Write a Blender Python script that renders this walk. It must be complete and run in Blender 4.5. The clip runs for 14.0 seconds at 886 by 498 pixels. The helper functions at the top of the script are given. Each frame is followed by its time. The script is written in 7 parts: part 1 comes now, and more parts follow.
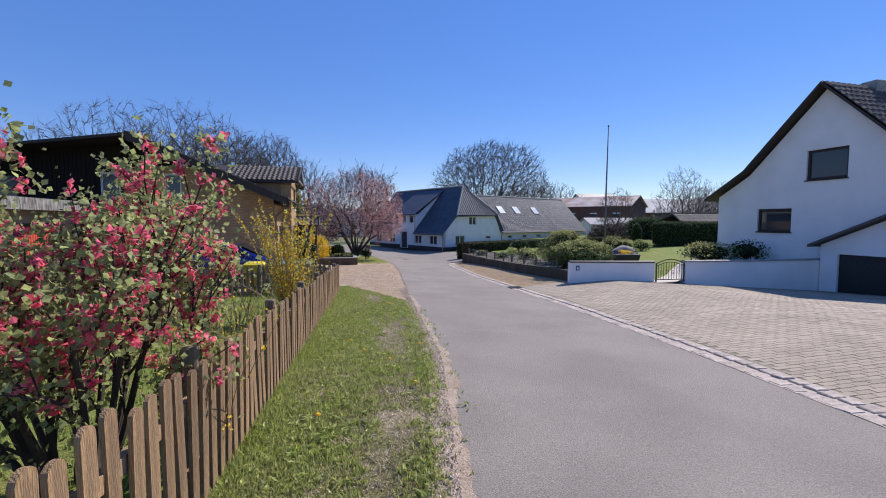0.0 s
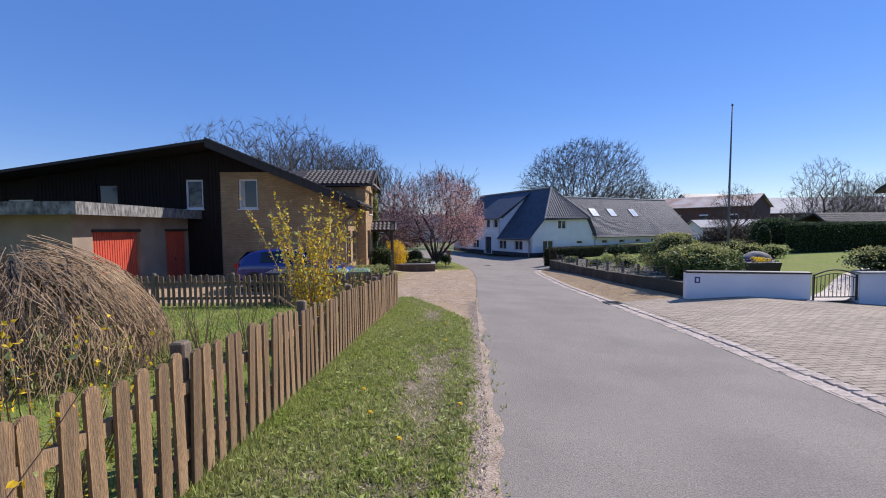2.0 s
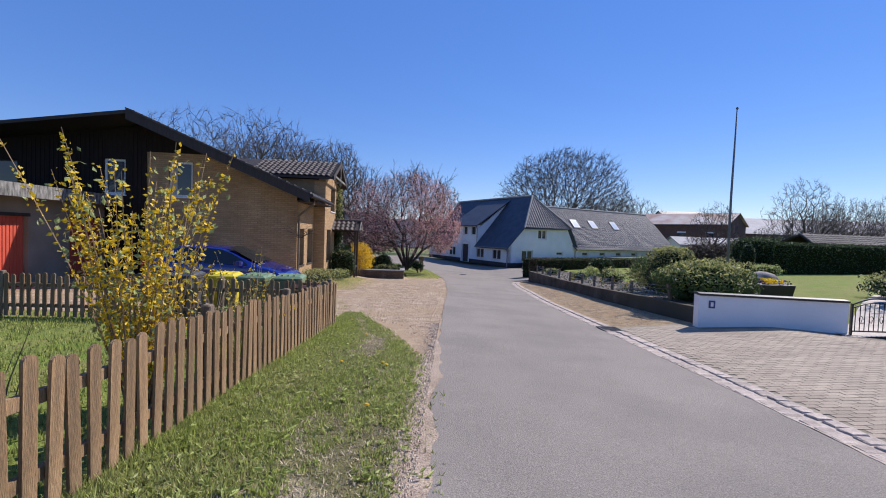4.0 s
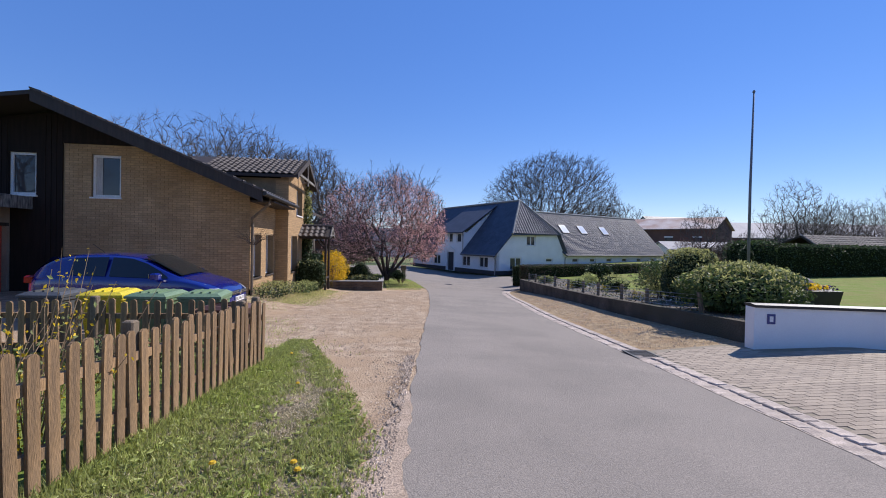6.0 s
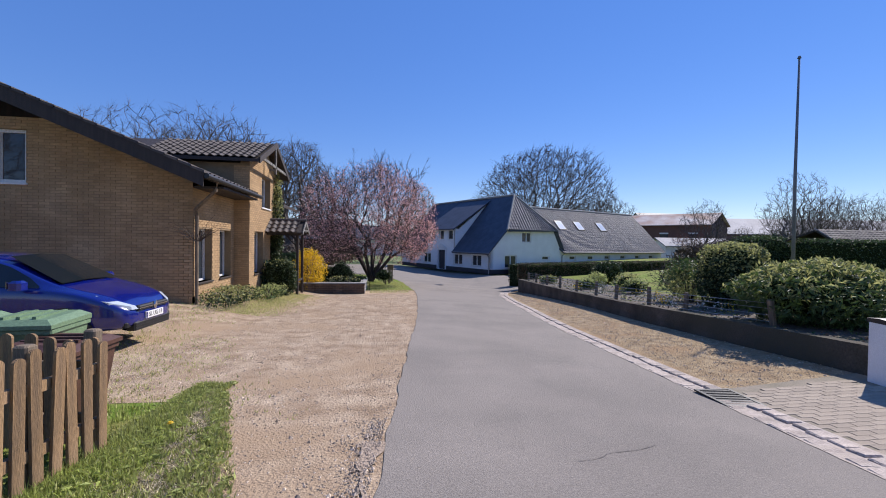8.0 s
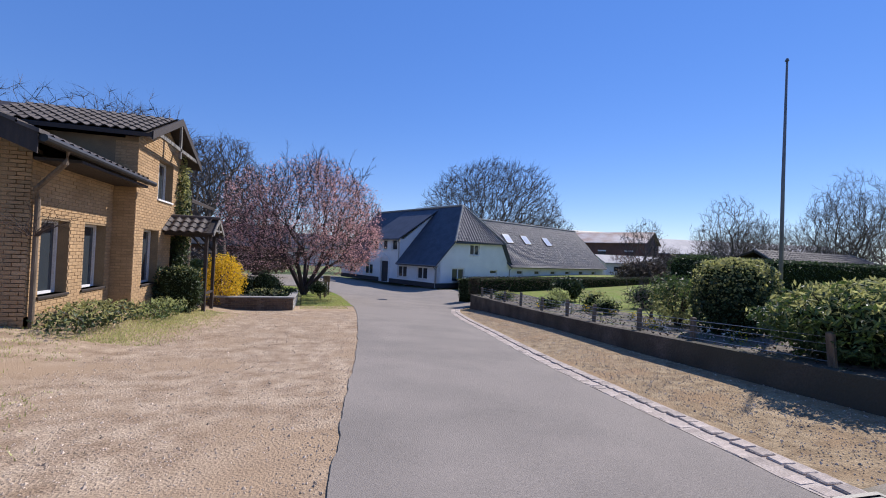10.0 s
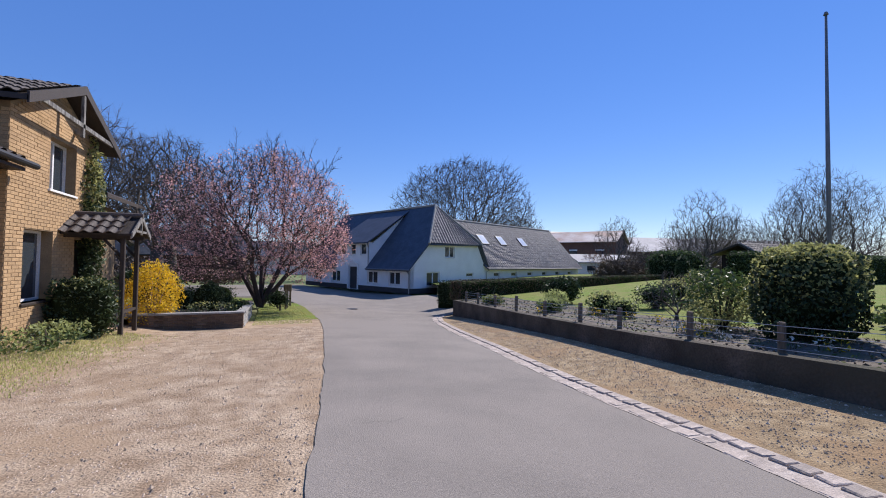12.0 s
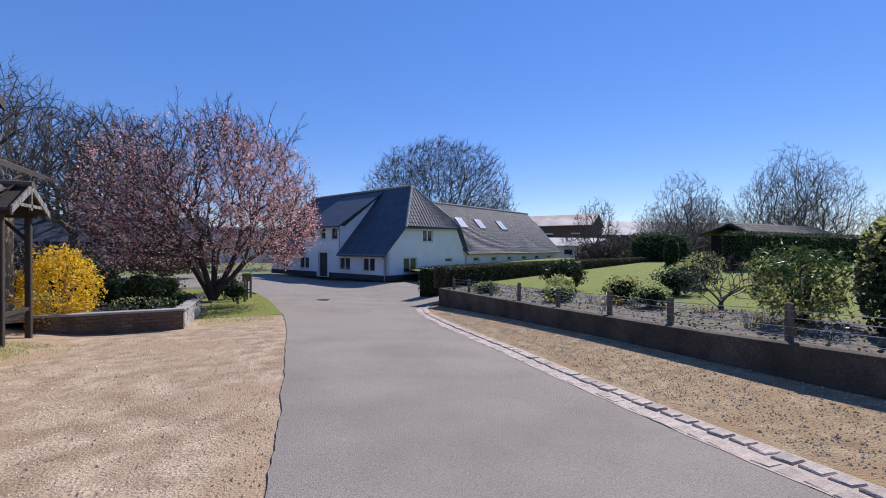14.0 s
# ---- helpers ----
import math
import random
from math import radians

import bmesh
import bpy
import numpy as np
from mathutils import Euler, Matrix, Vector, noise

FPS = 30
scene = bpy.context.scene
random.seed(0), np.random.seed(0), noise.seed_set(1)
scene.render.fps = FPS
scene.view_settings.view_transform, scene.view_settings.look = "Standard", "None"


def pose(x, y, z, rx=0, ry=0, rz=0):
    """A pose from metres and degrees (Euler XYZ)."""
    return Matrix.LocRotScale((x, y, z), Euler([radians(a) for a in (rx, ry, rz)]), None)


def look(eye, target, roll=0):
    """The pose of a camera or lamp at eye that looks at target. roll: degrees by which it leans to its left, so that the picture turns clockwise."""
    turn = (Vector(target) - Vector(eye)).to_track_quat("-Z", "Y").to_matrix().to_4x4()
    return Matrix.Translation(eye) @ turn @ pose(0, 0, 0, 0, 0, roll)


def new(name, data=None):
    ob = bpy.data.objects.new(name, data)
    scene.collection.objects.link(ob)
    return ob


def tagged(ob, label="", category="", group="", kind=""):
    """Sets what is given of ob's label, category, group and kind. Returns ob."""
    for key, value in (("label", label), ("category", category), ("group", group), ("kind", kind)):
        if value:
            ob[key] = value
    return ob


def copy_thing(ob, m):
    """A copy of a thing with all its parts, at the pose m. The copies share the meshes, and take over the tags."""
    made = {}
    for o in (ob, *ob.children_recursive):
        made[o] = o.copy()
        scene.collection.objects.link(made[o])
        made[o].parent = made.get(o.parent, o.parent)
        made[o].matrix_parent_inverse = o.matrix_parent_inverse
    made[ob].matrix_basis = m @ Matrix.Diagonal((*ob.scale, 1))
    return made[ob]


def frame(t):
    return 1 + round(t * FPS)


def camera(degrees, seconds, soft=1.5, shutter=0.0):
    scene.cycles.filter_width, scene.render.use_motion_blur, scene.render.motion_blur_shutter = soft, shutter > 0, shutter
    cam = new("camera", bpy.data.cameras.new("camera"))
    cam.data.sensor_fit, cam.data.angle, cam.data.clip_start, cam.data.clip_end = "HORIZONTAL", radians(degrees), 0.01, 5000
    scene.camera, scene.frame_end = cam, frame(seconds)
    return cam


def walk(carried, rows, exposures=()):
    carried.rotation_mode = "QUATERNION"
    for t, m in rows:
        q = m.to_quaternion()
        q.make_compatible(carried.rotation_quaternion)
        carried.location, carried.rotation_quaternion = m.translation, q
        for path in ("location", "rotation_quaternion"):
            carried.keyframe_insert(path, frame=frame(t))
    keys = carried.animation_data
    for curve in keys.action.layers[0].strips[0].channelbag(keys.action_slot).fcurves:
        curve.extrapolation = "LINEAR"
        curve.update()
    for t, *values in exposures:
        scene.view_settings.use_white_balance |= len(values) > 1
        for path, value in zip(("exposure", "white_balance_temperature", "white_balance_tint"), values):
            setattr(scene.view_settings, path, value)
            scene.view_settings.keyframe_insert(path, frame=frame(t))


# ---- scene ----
cam = camera(92.0, 14.0, soft=1.0)
METRES, EYE, TILT, LEAN, TURN = 17.6, 1.5, 0.0, 0.0, -14.5
ROWS = [
    (0.0, 0.0, 0.0, 0.0, 0.01, -3.74, -0.1),
    (0.5, 0.0054, 0.0289, -0.002, 7.58, -3.38, -0.05),
    (1.0, 0.0092, 0.0577, -0.0045, 11.48, -2.38, -0.13),
    (1.5, 0.0115, 0.0901, -0.0062, 11.69, -2.61, -0.15),
    (2.0, 0.0169, 0.1243, -0.0077, 11.74, -2.92, 0.54),
    (2.5, 0.016, 0.1611, -0.0105, 11.49, -3.36, -0.78),
    (3.0, 0.0187, 0.1987, -0.0128, 10.84, -3.03, -0.63),
    (3.5, 0.0168, 0.2365, -0.0144, 9.72, -2.45, -1.69),
    (6.0, -0.0011, 0.4135, -0.0272, 6.99, -0.69, -1.15),
    (6.5, -0.0027, 0.4513, -0.0287, 7.01, -0.38, -1.22),
    (7.0, -0.0088, 0.4873, -0.0307, 6.8, -0.77, -1.5),
    (7.5, -0.0112, 0.5247, -0.0321, 6.4, -1.03, -1.18),
    (8.0, -0.0179, 0.5596, -0.0319, 5.75, -0.91, -0.84),
    (8.5, -0.0213, 0.5973, -0.0345, 4.63, -0.43, -0.92),
    (9.0, -0.0291, 0.6345, -0.0358, 1.56, 0.08, -1.9),
    (11.5, -0.0597, 0.8131, -0.0468, -4.83, 1.8, -1.06),
    (12.0, -0.0647, 0.8504, -0.0491, -6.35, 1.75, -0.66),
    (12.5, -0.0708, 0.8874, -0.0512, -7.64, 1.29, -1.13),
    (13.0, -0.074, 0.9228, -0.0528, -8.06, 0.4, -1.28),
    (13.5, -0.0777, 0.9571, -0.0538, -9.47, -0.02, -1.29),
    (14.0, -0.0786, 0.9899, -0.0554, -10.17, -0.14, -0.02),
]
walk(cam, [(t, pose(0, 0, EYE, TILT, LEAN, TURN) @ pose(METRES * x, METRES * y, METRES * z, 90 + pitch, roll, yaw)) for t, x, y, z, yaw, pitch, roll in ROWS], [(0.0, 0.30, 6380, 16), (14.0, 0.30, 6380, 16)])

# ---- world and sun ----
SUN_AZ, SUN_EL = 57.0, 42.0
world = bpy.data.worlds.new("sky")
scene.world = world
world.use_nodes = True
wn, wl = world.node_tree.nodes, world.node_tree.links
sky = wn.new("ShaderNodeTexSky")
sky.sky_type = "NISHITA"
sky.sun_disc = False
sky.sun_elevation, sky.sun_rotation = radians(SUN_EL), radians(SUN_AZ)
sky.altitude, sky.air_density, sky.dust_density, sky.ozone_density = 0, 1.0, 0.0, 1.5
tone = wn.new("ShaderNodeHueSaturation")
tone.inputs["Saturation"].default_value = 1.32
tone.inputs["Hue"].default_value = 0.515
# a clear even sky: the plain gradient softened by its own colour well above the horizon
even = wn.new("ShaderNodeTexSky")
even.sky_type, even.sun_disc = "NISHITA", False
even.sun_elevation, even.sun_rotation = sky.sun_elevation, sky.sun_rotation
even.altitude, even.air_density, even.dust_density, even.ozone_density = 0, 1.0, 0.0, 1.5
way = wn.new("ShaderNodeCombineXYZ")
way.inputs[0].default_value, way.inputs[1].default_value, way.inputs[2].default_value = 0.0, 0.92, 0.40
wl.new(way.outputs[0], even.inputs["Vector"])
blend = wn.new("ShaderNodeMix")
blend.data_type = "RGBA"
blend.inputs[0].default_value = 0.5
wl.new(sky.outputs[0], blend.inputs[6]), wl.new(even.outputs[0], blend.inputs[7])
wl.new(blend.outputs[2], tone.inputs["Color"])
wl.new(tone.outputs[0], wn["Background"].inputs[0])
wn["Background"].inputs[1].default_value = 0.119
sun_data = bpy.data.lights.new("sun", "SUN")
sun_data.energy, sun_data.angle, sun_data.color = 5.0, radians(0.53), (1.0, 0.95, 0.86)
sun = new("sun", sun_data)
sun_dir = Vector((math.sin(radians(SUN_AZ)) * math.cos(radians(SUN_EL)), math.cos(radians(SUN_AZ)) * math.cos(radians(SUN_EL)), math.sin(radians(SUN_EL))))
sun.matrix_world = look(sun_dir * 60, (0, 0, 0))


# ---- materials ----
def material(name, base, second=None, scale=8.0, rough=0.8, metal=0.0, bump=0.3, fine=60.0, mix=0.6, detail=6.0, stretch=(1, 1, 1), third=None, vary=0.0, island=0.0, spec=0.5, trans=0.0, speck=0.75):
    """A surface with variation at two scales: broad patches between base and second, fine grain in colour and relief."""
    m = bpy.data.materials.new(name)
    m.use_nodes = True
    n, l = m.node_tree.nodes, m.node_tree.links
    bsdf = n["Principled BSDF"]
    bsdf.inputs["Roughness"].default_value, bsdf.inputs["Metallic"].default_value = rough, metal
    bsdf.inputs["Specular IOR Level"].default_value = spec
    second = second or tuple(c * 0.72 for c in base)
    coord, mapping = n.new("ShaderNodeTexCoord"), n.new("ShaderNodeMapping")
    mapping.inputs["Scale"].default_value = stretch
    l.new(coord.outputs["Object"], mapping.inputs["Vector"])
    big, small = n.new("ShaderNodeTexNoise"), n.new("ShaderNodeTexNoise")
    for tex, s in ((big, scale), (small, fine)):
        tex.inputs["Scale"].default_value, tex.inputs["Detail"].default_value = s, detail
        l.new(mapping.outputs[0], tex.inputs["Vector"])
    ramp = n.new("ShaderNodeValToRGB")
    ramp.color_ramp.elements[0].position, ramp.color_ramp.elements[1].position = 0.5 - 0.25 * mix, 0.5 + 0.25 * mix
    ramp.color_ramp.elements[0].color, ramp.color_ramp.elements[1].color = (*second, 1), (*base, 1)
    l.new(big.outputs["Fac"], ramp.inputs[0])
    grain = n.new("ShaderNodeMix")
    grain.data_type, grain.blend_type = "RGBA", "MULTIPLY"
    grain.inputs[0].default_value = speck
    gr = n.new("ShaderNodeValToRGB")
    gr.color_ramp.elements[0].position, gr.color_ramp.elements[1].position = 0.3, 0.7
    gr.color_ramp.elements[0].color, gr.color_ramp.elements[1].color = (0.62, 0.62, 0.62, 1), (1.25, 1.25, 1.25, 1)
    l.new(small.outputs["Fac"], gr.inputs[0])
    l.new(ramp.outputs[0], grain.inputs[6]), l.new(gr.outputs[0], grain.inputs[7])
    out = grain.outputs[2]
    if third:
        spots = n.new("ShaderNodeTexNoise")
        spots.inputs["Scale"].default_value, spots.inputs["Detail"].default_value = scale * 0.23, 4
        l.new(mapping.outputs[0], spots.inputs["Vector"])
        sr = n.new("ShaderNodeValToRGB")
        sr.color_ramp.elements[0].position, sr.color_ramp.elements[1].position = 0.5, 0.66
        l.new(spots.outputs["Fac"], sr.inputs[0])
        tm = n.new("ShaderNodeMix")
        tm.data_type = "RGBA"
        tm.inputs[7].default_value = (*third, 1)
        l.new(sr.outputs[0], tm.inputs[0]), l.new(out, tm.inputs[6])
        out = tm.outputs[2]
    if vary or island:
        hsv, mr = n.new("ShaderNodeHueSaturation"), n.new("ShaderNodeMapRange")
        if island:
            src = n.new("ShaderNodeNewGeometry").outputs["Random Per Island"]
        else:
            src = n.new("ShaderNodeObjectInfo").outputs["Random"]
        k = vary or island
        mr.inputs[3].default_value, mr.inputs[4].default_value = 1 - k, 1 + k
        l.new(src, mr.inputs[0]), l.new(mr.outputs[0], hsv.inputs["Value"]), l.new(out, hsv.inputs["Color"])
        out = hsv.outputs[0]
    l.new(out, bsdf.inputs["Base Color"])
    if bump:
        b = n.new("ShaderNodeBump")
        b.inputs["Strength"].default_value, b.inputs["Distance"].default_value = bump, 0.02
        l.new(small.outputs["Fac"], b.inputs["Height"]), l.new(b.outputs[0], bsdf.inputs["Normal"])
    if trans:
        bsdf.inputs["Subsurface Weight"].default_value = 0.0
        tr, add = n.new("ShaderNodeBsdfTranslucent"), n.new("ShaderNodeMixShader")
        add.inputs[0].default_value = trans
        l.new(out, tr.inputs["Color"])
        l.new(bsdf.outputs[0], add.inputs[1]), l.new(tr.outputs[0], add.inputs[2])
        l.new(add.outputs[0], n["Material Output"].inputs[0])
    return m


def glass_material(name, tint, rough=0.03):
    m = bpy.data.materials.new(name)
    m.use_nodes = True
    b = m.node_tree.nodes["Principled BSDF"]
    b.inputs["Base Color"].default_value = (*tint, 1)
    b.inputs["Roughness"].default_value = rough
    b.inputs["Specular IOR Level"].default_value = 0.5
    b.inputs["Coat Weight"].default_value = 0.15
    return m


ASPHALT = material("asphalt", (0.262, 0.232, 0.202), (0.215, 0.192, 0.168), 0.8, 0.92, bump=0.5, fine=95, detail=12.0, third=(0.238, 0.211, 0.184), spec=0.25, speck=1.0)
GRASS = material("grass", (0.145, 0.215, 0.036), (0.22, 0.215, 0.07), 1.3, 0.95, bump=0.8, fine=70, third=(0.18, 0.19, 0.055), spec=0.1)
TURF = material("verge_turf", (0.19, 0.175, 0.075), (0.10, 0.098, 0.04), 7.0, 0.97, bump=1.0, fine=60, mix=0.8, detail=10.0, third=(0.32, 0.265, 0.185), spec=0.1, speck=1.0)
FIELD = material("field", (0.11, 0.16, 0.04), (0.16, 0.16, 0.07), 0.3, 0.95, bump=0.3, fine=20)
GRAVEL = material("gravel", (0.475, 0.365, 0.255), (0.30, 0.212, 0.137), 3.0, 0.97, bump=1.0, fine=48, mix=0.55, detail=15.0, third=(0.36, 0.258, 0.165), spec=0.2, speck=1.0)
STRIP = material("strip_gravel", (0.40, 0.30, 0.18), (0.24, 0.168, 0.095), 5.0, 0.97, bump=1.0, fine=45, mix=0.6, detail=14.0, third=(0.30, 0.20, 0.11), spec=0.2, speck=1.0)
MORTAR_BED = material("pale_mortar", (0.50, 0.43, 0.37), (0.36, 0.30, 0.25), 3.0, 0.95, bump=0.6, fine=50, detail=10.0, third=(0.40, 0.33, 0.27))
SAND = material("edge_sand", (0.42, 0.325, 0.245), (0.31, 0.235, 0.17), 4.0, 0.95, bump=0.8, fine=60, detail=12.0, speck=1.0)
SOIL = material("soil", (0.17, 0.14, 0.11), (0.075, 0.06, 0.047), 6.0, 0.95, bump=1.0, fine=35, mix=0.8, detail=12.0, third=(0.10, 0.095, 0.05), speck=1.0)
PAVER = material("paver", (0.37, 0.303, 0.228), (0.295, 0.238, 0.18), 2.0, 0.9, bump=0.3, fine=90, vary=0.12)
PAVER_JOIN = material("pavers", (0.37, 0.303, 0.228), (0.295, 0.238, 0.18), 0.9, 0.9, bump=0.3, fine=90, island=0.12)
JOINT = material("joint_sand", (0.27, 0.225, 0.17), (0.19, 0.165, 0.11), 2.0, 0.95)
SETT = material("sett_stone", (0.46, 0.385, 0.325), (0.36, 0.295, 0.25), 5.0, 0.85, bump=0.5, fine=50, vary=0.22)
WHITE = material("white_render", (0.80, 0.80, 0.79), (0.73, 0.73, 0.72), 0.9, 0.85, bump=0.2, fine=70, speck=0.25)
WHITE_SOFT = material("white_paint", (0.80, 0.79, 0.77), (0.74, 0.73, 0.71), 5.0, 0.5, bump=0.05)
DARKWOOD = material("dark_cladding", (0.026, 0.018, 0.015), (0.017, 0.013, 0.011), 2.0, 0.85, bump=0.3, fine=30, stretch=(6, 6, 0.6), spec=0.2)
BRICK = material("yellow_brick", (0.50, 0.335, 0.18), (0.39, 0.25, 0.125), 1.2, 0.9, bump=0.4, fine=60, vary=0.12)
BRICK_JOIN = material("yellow_bricks", (0.50, 0.335, 0.18), (0.39, 0.25, 0.125), 1.2, 0.9, bump=0.4, fine=60, island=0.12)
GARAGE_BRICK = material("garage_brick", (0.34, 0.26, 0.195), (0.26, 0.195, 0.145), 1.2, 0.9, bump=0.4, fine=60)
MORTAR = material("mortar", (0.32, 0.23, 0.13), (0.24, 0.17, 0.10), 3.0, 0.95)
REDBRICK = material("brown_stone_course", (0.19, 0.13, 0.09), (0.12, 0.08, 0.055), 2.0, 0.9, bump=0.5, island=0.25)
TILE = material("roof_tile", (0.105, 0.085, 0.075), (0.07, 0.06, 0.055), 3.0, 0.75, bump=0.4, fine=35, vary=0.2, third=(0.13, 0.11, 0.085))
TILE_JOIN = material("roof_tiles", (0.105, 0.085, 0.075), (0.07, 0.06, 0.055), 3.0, 0.75, bump=0.4, fine=35, island=0.2)
SLATE = material("black_glazed_tile", (0.064, 0.077, 0.108), (0.046, 0.056, 0.079), 1.5, 0.60, bump=0.25, fine=12, spec=0.36)
PLINTH = material("plinth_tar", (0.055, 0.05, 0.052), (0.04, 0.037, 0.04), 2.0, 0.8)
CONCRETE = material("old_concrete", (0.125, 0.107, 0.086), (0.062, 0.052, 0.042), 1.6, 0.95, bump=0.9, fine=30, mix=0.6, detail=14.0, third=(0.07, 0.066, 0.048), spec=0.2, speck=1.0)
PATHSTONE = material("path_slab", (0.56, 0.50, 0.44), (0.46, 0.40, 0.34), 3.0, 0.9, bump=0.3)
COPING = material("coping", (0.36, 0.35, 0.33), (0.24, 0.235, 0.22), 3.0, 0.9, bump=0.4)
PICKET = material("weathered_wood", (0.36, 0.22, 0.105), (0.20, 0.128, 0.07), 4.0, 0.85, bump=0.6, fine=40, stretch=(5, 5, 0.5), vary=0.28, third=(0.24, 0.17, 0.11), speck=1.0)
POSTWOOD = material("grey_post", (0.23, 0.175, 0.12), (0.13, 0.10, 0.07), 5.0, 0.9, bump=0.5, stretch=(4, 4, 0.5))
BROWNWOOD = material("brown_timber", (0.045, 0.032, 0.026), (0.03, 0.022, 0.018), 4.0, 0.7, bump=0.4, stretch=(5, 5, 0.6))
REDDOOR = material("red_steel_door", (0.58, 0.095, 0.052), (0.50, 0.08, 0.045), 2.0, 0.5, bump=0.1)
FASCIA = material("weathered_fascia", (0.30, 0.29, 0.27), (0.07, 0.065, 0.06), 6.0, 0.9, bump=0.4, stretch=(1, 2.5, 0.6))
BARK = material("bark", (0.13, 0.105, 0.085), (0.075, 0.062, 0.05), 5.0, 0.95, bump=0.8, fine=30)
TWIG = material("twig", (0.13, 0.103, 0.085), (0.085, 0.068, 0.056), 3.0, 0.95, bump=0.0)
TWIG_DARK = material("dark_twig", (0.075, 0.052, 0.042), (0.05, 0.036, 0.03), 3.0, 0.9, bump=0.0)
STRAW = material("straw_twig", (0.38, 0.26, 0.15), (0.24, 0.16, 0.09), 3.0, 0.9, bump=0.0, island=0.3)
LEAF_MID = material("leaf_mid", (0.085, 0.135, 0.035), (0.06, 0.10, 0.025), 6.0, 0.5, bump=0.0, island=0.4, trans=0.3)
LEAF_DARK = material("leaf_dark", (0.05, 0.08, 0.024), (0.03, 0.055, 0.017), 6.0, 0.6, bump=0.0, island=0.5, trans=0.15)
LEAF_NEW = material("leaf_new", (0.40, 0.44, 0.18), (0.29, 0.34, 0.12), 6.0, 0.6, bump=0.0, island=0.4, trans=0.55)
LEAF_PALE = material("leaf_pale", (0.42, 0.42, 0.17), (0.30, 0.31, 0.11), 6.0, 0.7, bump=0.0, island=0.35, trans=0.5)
# near-black colour carries the shade deep inside foliage
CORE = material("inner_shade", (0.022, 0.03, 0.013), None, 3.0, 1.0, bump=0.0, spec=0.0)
BLADE = material("grass_blade", (0.31, 0.37, 0.085), (0.36, 0.39, 0.13), 1.2, 0.55, bump=0.0, island=0.55, trans=0.45)
BLADE_LIGHT = material("grass_blade_light", (0.54, 0.53, 0.22), (0.43, 0.45, 0.16), 1.2, 0.55, bump=0.0, island=0.45, trans=0.45)
BLADE_DRY = material("grass_blade_dry", (0.62, 0.53, 0.36), (0.42, 0.35, 0.24), 1.5, 0.8, bump=0.0, island=0.55, trans=0.25)
PINK = material("currant_flower", (0.90, 0.22, 0.30), (0.80, 0.13, 0.20), 6.0, 0.6, bump=0.0, island=0.4, trans=0.55)
PLUM = material("plum_blossom", (0.74, 0.47, 0.45), (0.50, 0.26, 0.24), 1.5, 0.7, bump=0.0, island=0.45, trans=0.55)
YELLOW = material("forsythia_flower", (0.85, 0.60, 0.035), (0.72, 0.47, 0.02), 6.0, 0.6, bump=0.0, island=0.25, trans=0.4)
WHITEFL = material("white_flower", (0.75, 0.74, 0.66), None, 6.0, 0.6, bump=0.0)
BROWNLEAF = material("brown_hedge_leaf", (0.15, 0.095, 0.055), (0.10, 0.07, 0.04), 3.0, 0.8, bump=0.0, island=0.45)
GLASS = glass_material("window_glass", (0.035, 0.045, 0.055))
# pale base colour holds the sky's reflection in the roof windows
SKYGLASS = glass_material("sky_reflection_tint", (0.55, 0.60, 0.66), 0.12)
CURTAIN = material("curtain", (0.55, 0.53, 0.50), (0.42, 0.40, 0.38), 5.0, 0.9, stretch=(6, 6, 0.5))
BLUE = material("blue_car_paint", (0.003, 0.010, 0.17), (0.003, 0.009, 0.155), 2.0, 0.22, bump=0.0)
BLUE.node_tree.nodes["Principled BSDF"].inputs["Coat Weight"].default_value = 1.0
BLACKPL = material("black_plastic", (0.018, 0.018, 0.019), None, 8.0, 0.5, bump=0.05)
CARGLASS = glass_material("car_glass", (0.012, 0.016, 0.02))
CHROME = material("chrome", (0.7, 0.7, 0.72), None, 8.0, 0.15, 1.0, bump=0.0)
LAMPGLASS = glass_material("headlight_glass", (0.45, 0.5, 0.55), 0.08)
RUBBER = material("tyre_rubber", (0.022, 0.022, 0.022), None, 8.0, 0.85)
GREENBIN = material("green_bin_plastic", (0.16, 0.25, 0.14), (0.13, 0.205, 0.115), 4.0, 0.5, bump=0.05)
YELLOWBIN = material("yellow_bin_plastic", (0.70, 0.56, 0.03), None, 4.0, 0.5, bump=0.05)
IRON = material("black_iron", (0.02, 0.02, 0.021), None, 10.0, 0.5, bump=0.1)
STEEL = material("galvanised_steel", (0.40, 0.41, 0.42), (0.33, 0.34, 0.35), 8.0, 0.45, 0.8, bump=0.1)
POLE = material("pole_grey", (0.16, 0.17, 0.19), (0.12, 0.13, 0.14), 4.0, 0.6)
STONE = material("boulder_stone", (0.27, 0.25, 0.235), (0.17, 0.155, 0.145), 4.0, 0.9, bump=0.7, fine=25)
BARNROOF = material("barn_roof", (0.50, 0.45, 0.43), (0.30, 0.18, 0.14), 0.3, 0.7, bump=0.2, fine=8, spec=0.4)
GREYROOF = material("grey_sheet_roof", (0.36, 0.36, 0.38), (0.27, 0.27, 0.29), 0.3, 0.75, bump=0.2, fine=8, spec=0.3)
BARNWALL = material("barn_brick", (0.17, 0.085, 0.06), (0.12, 0.065, 0.05), 0.6, 0.9)


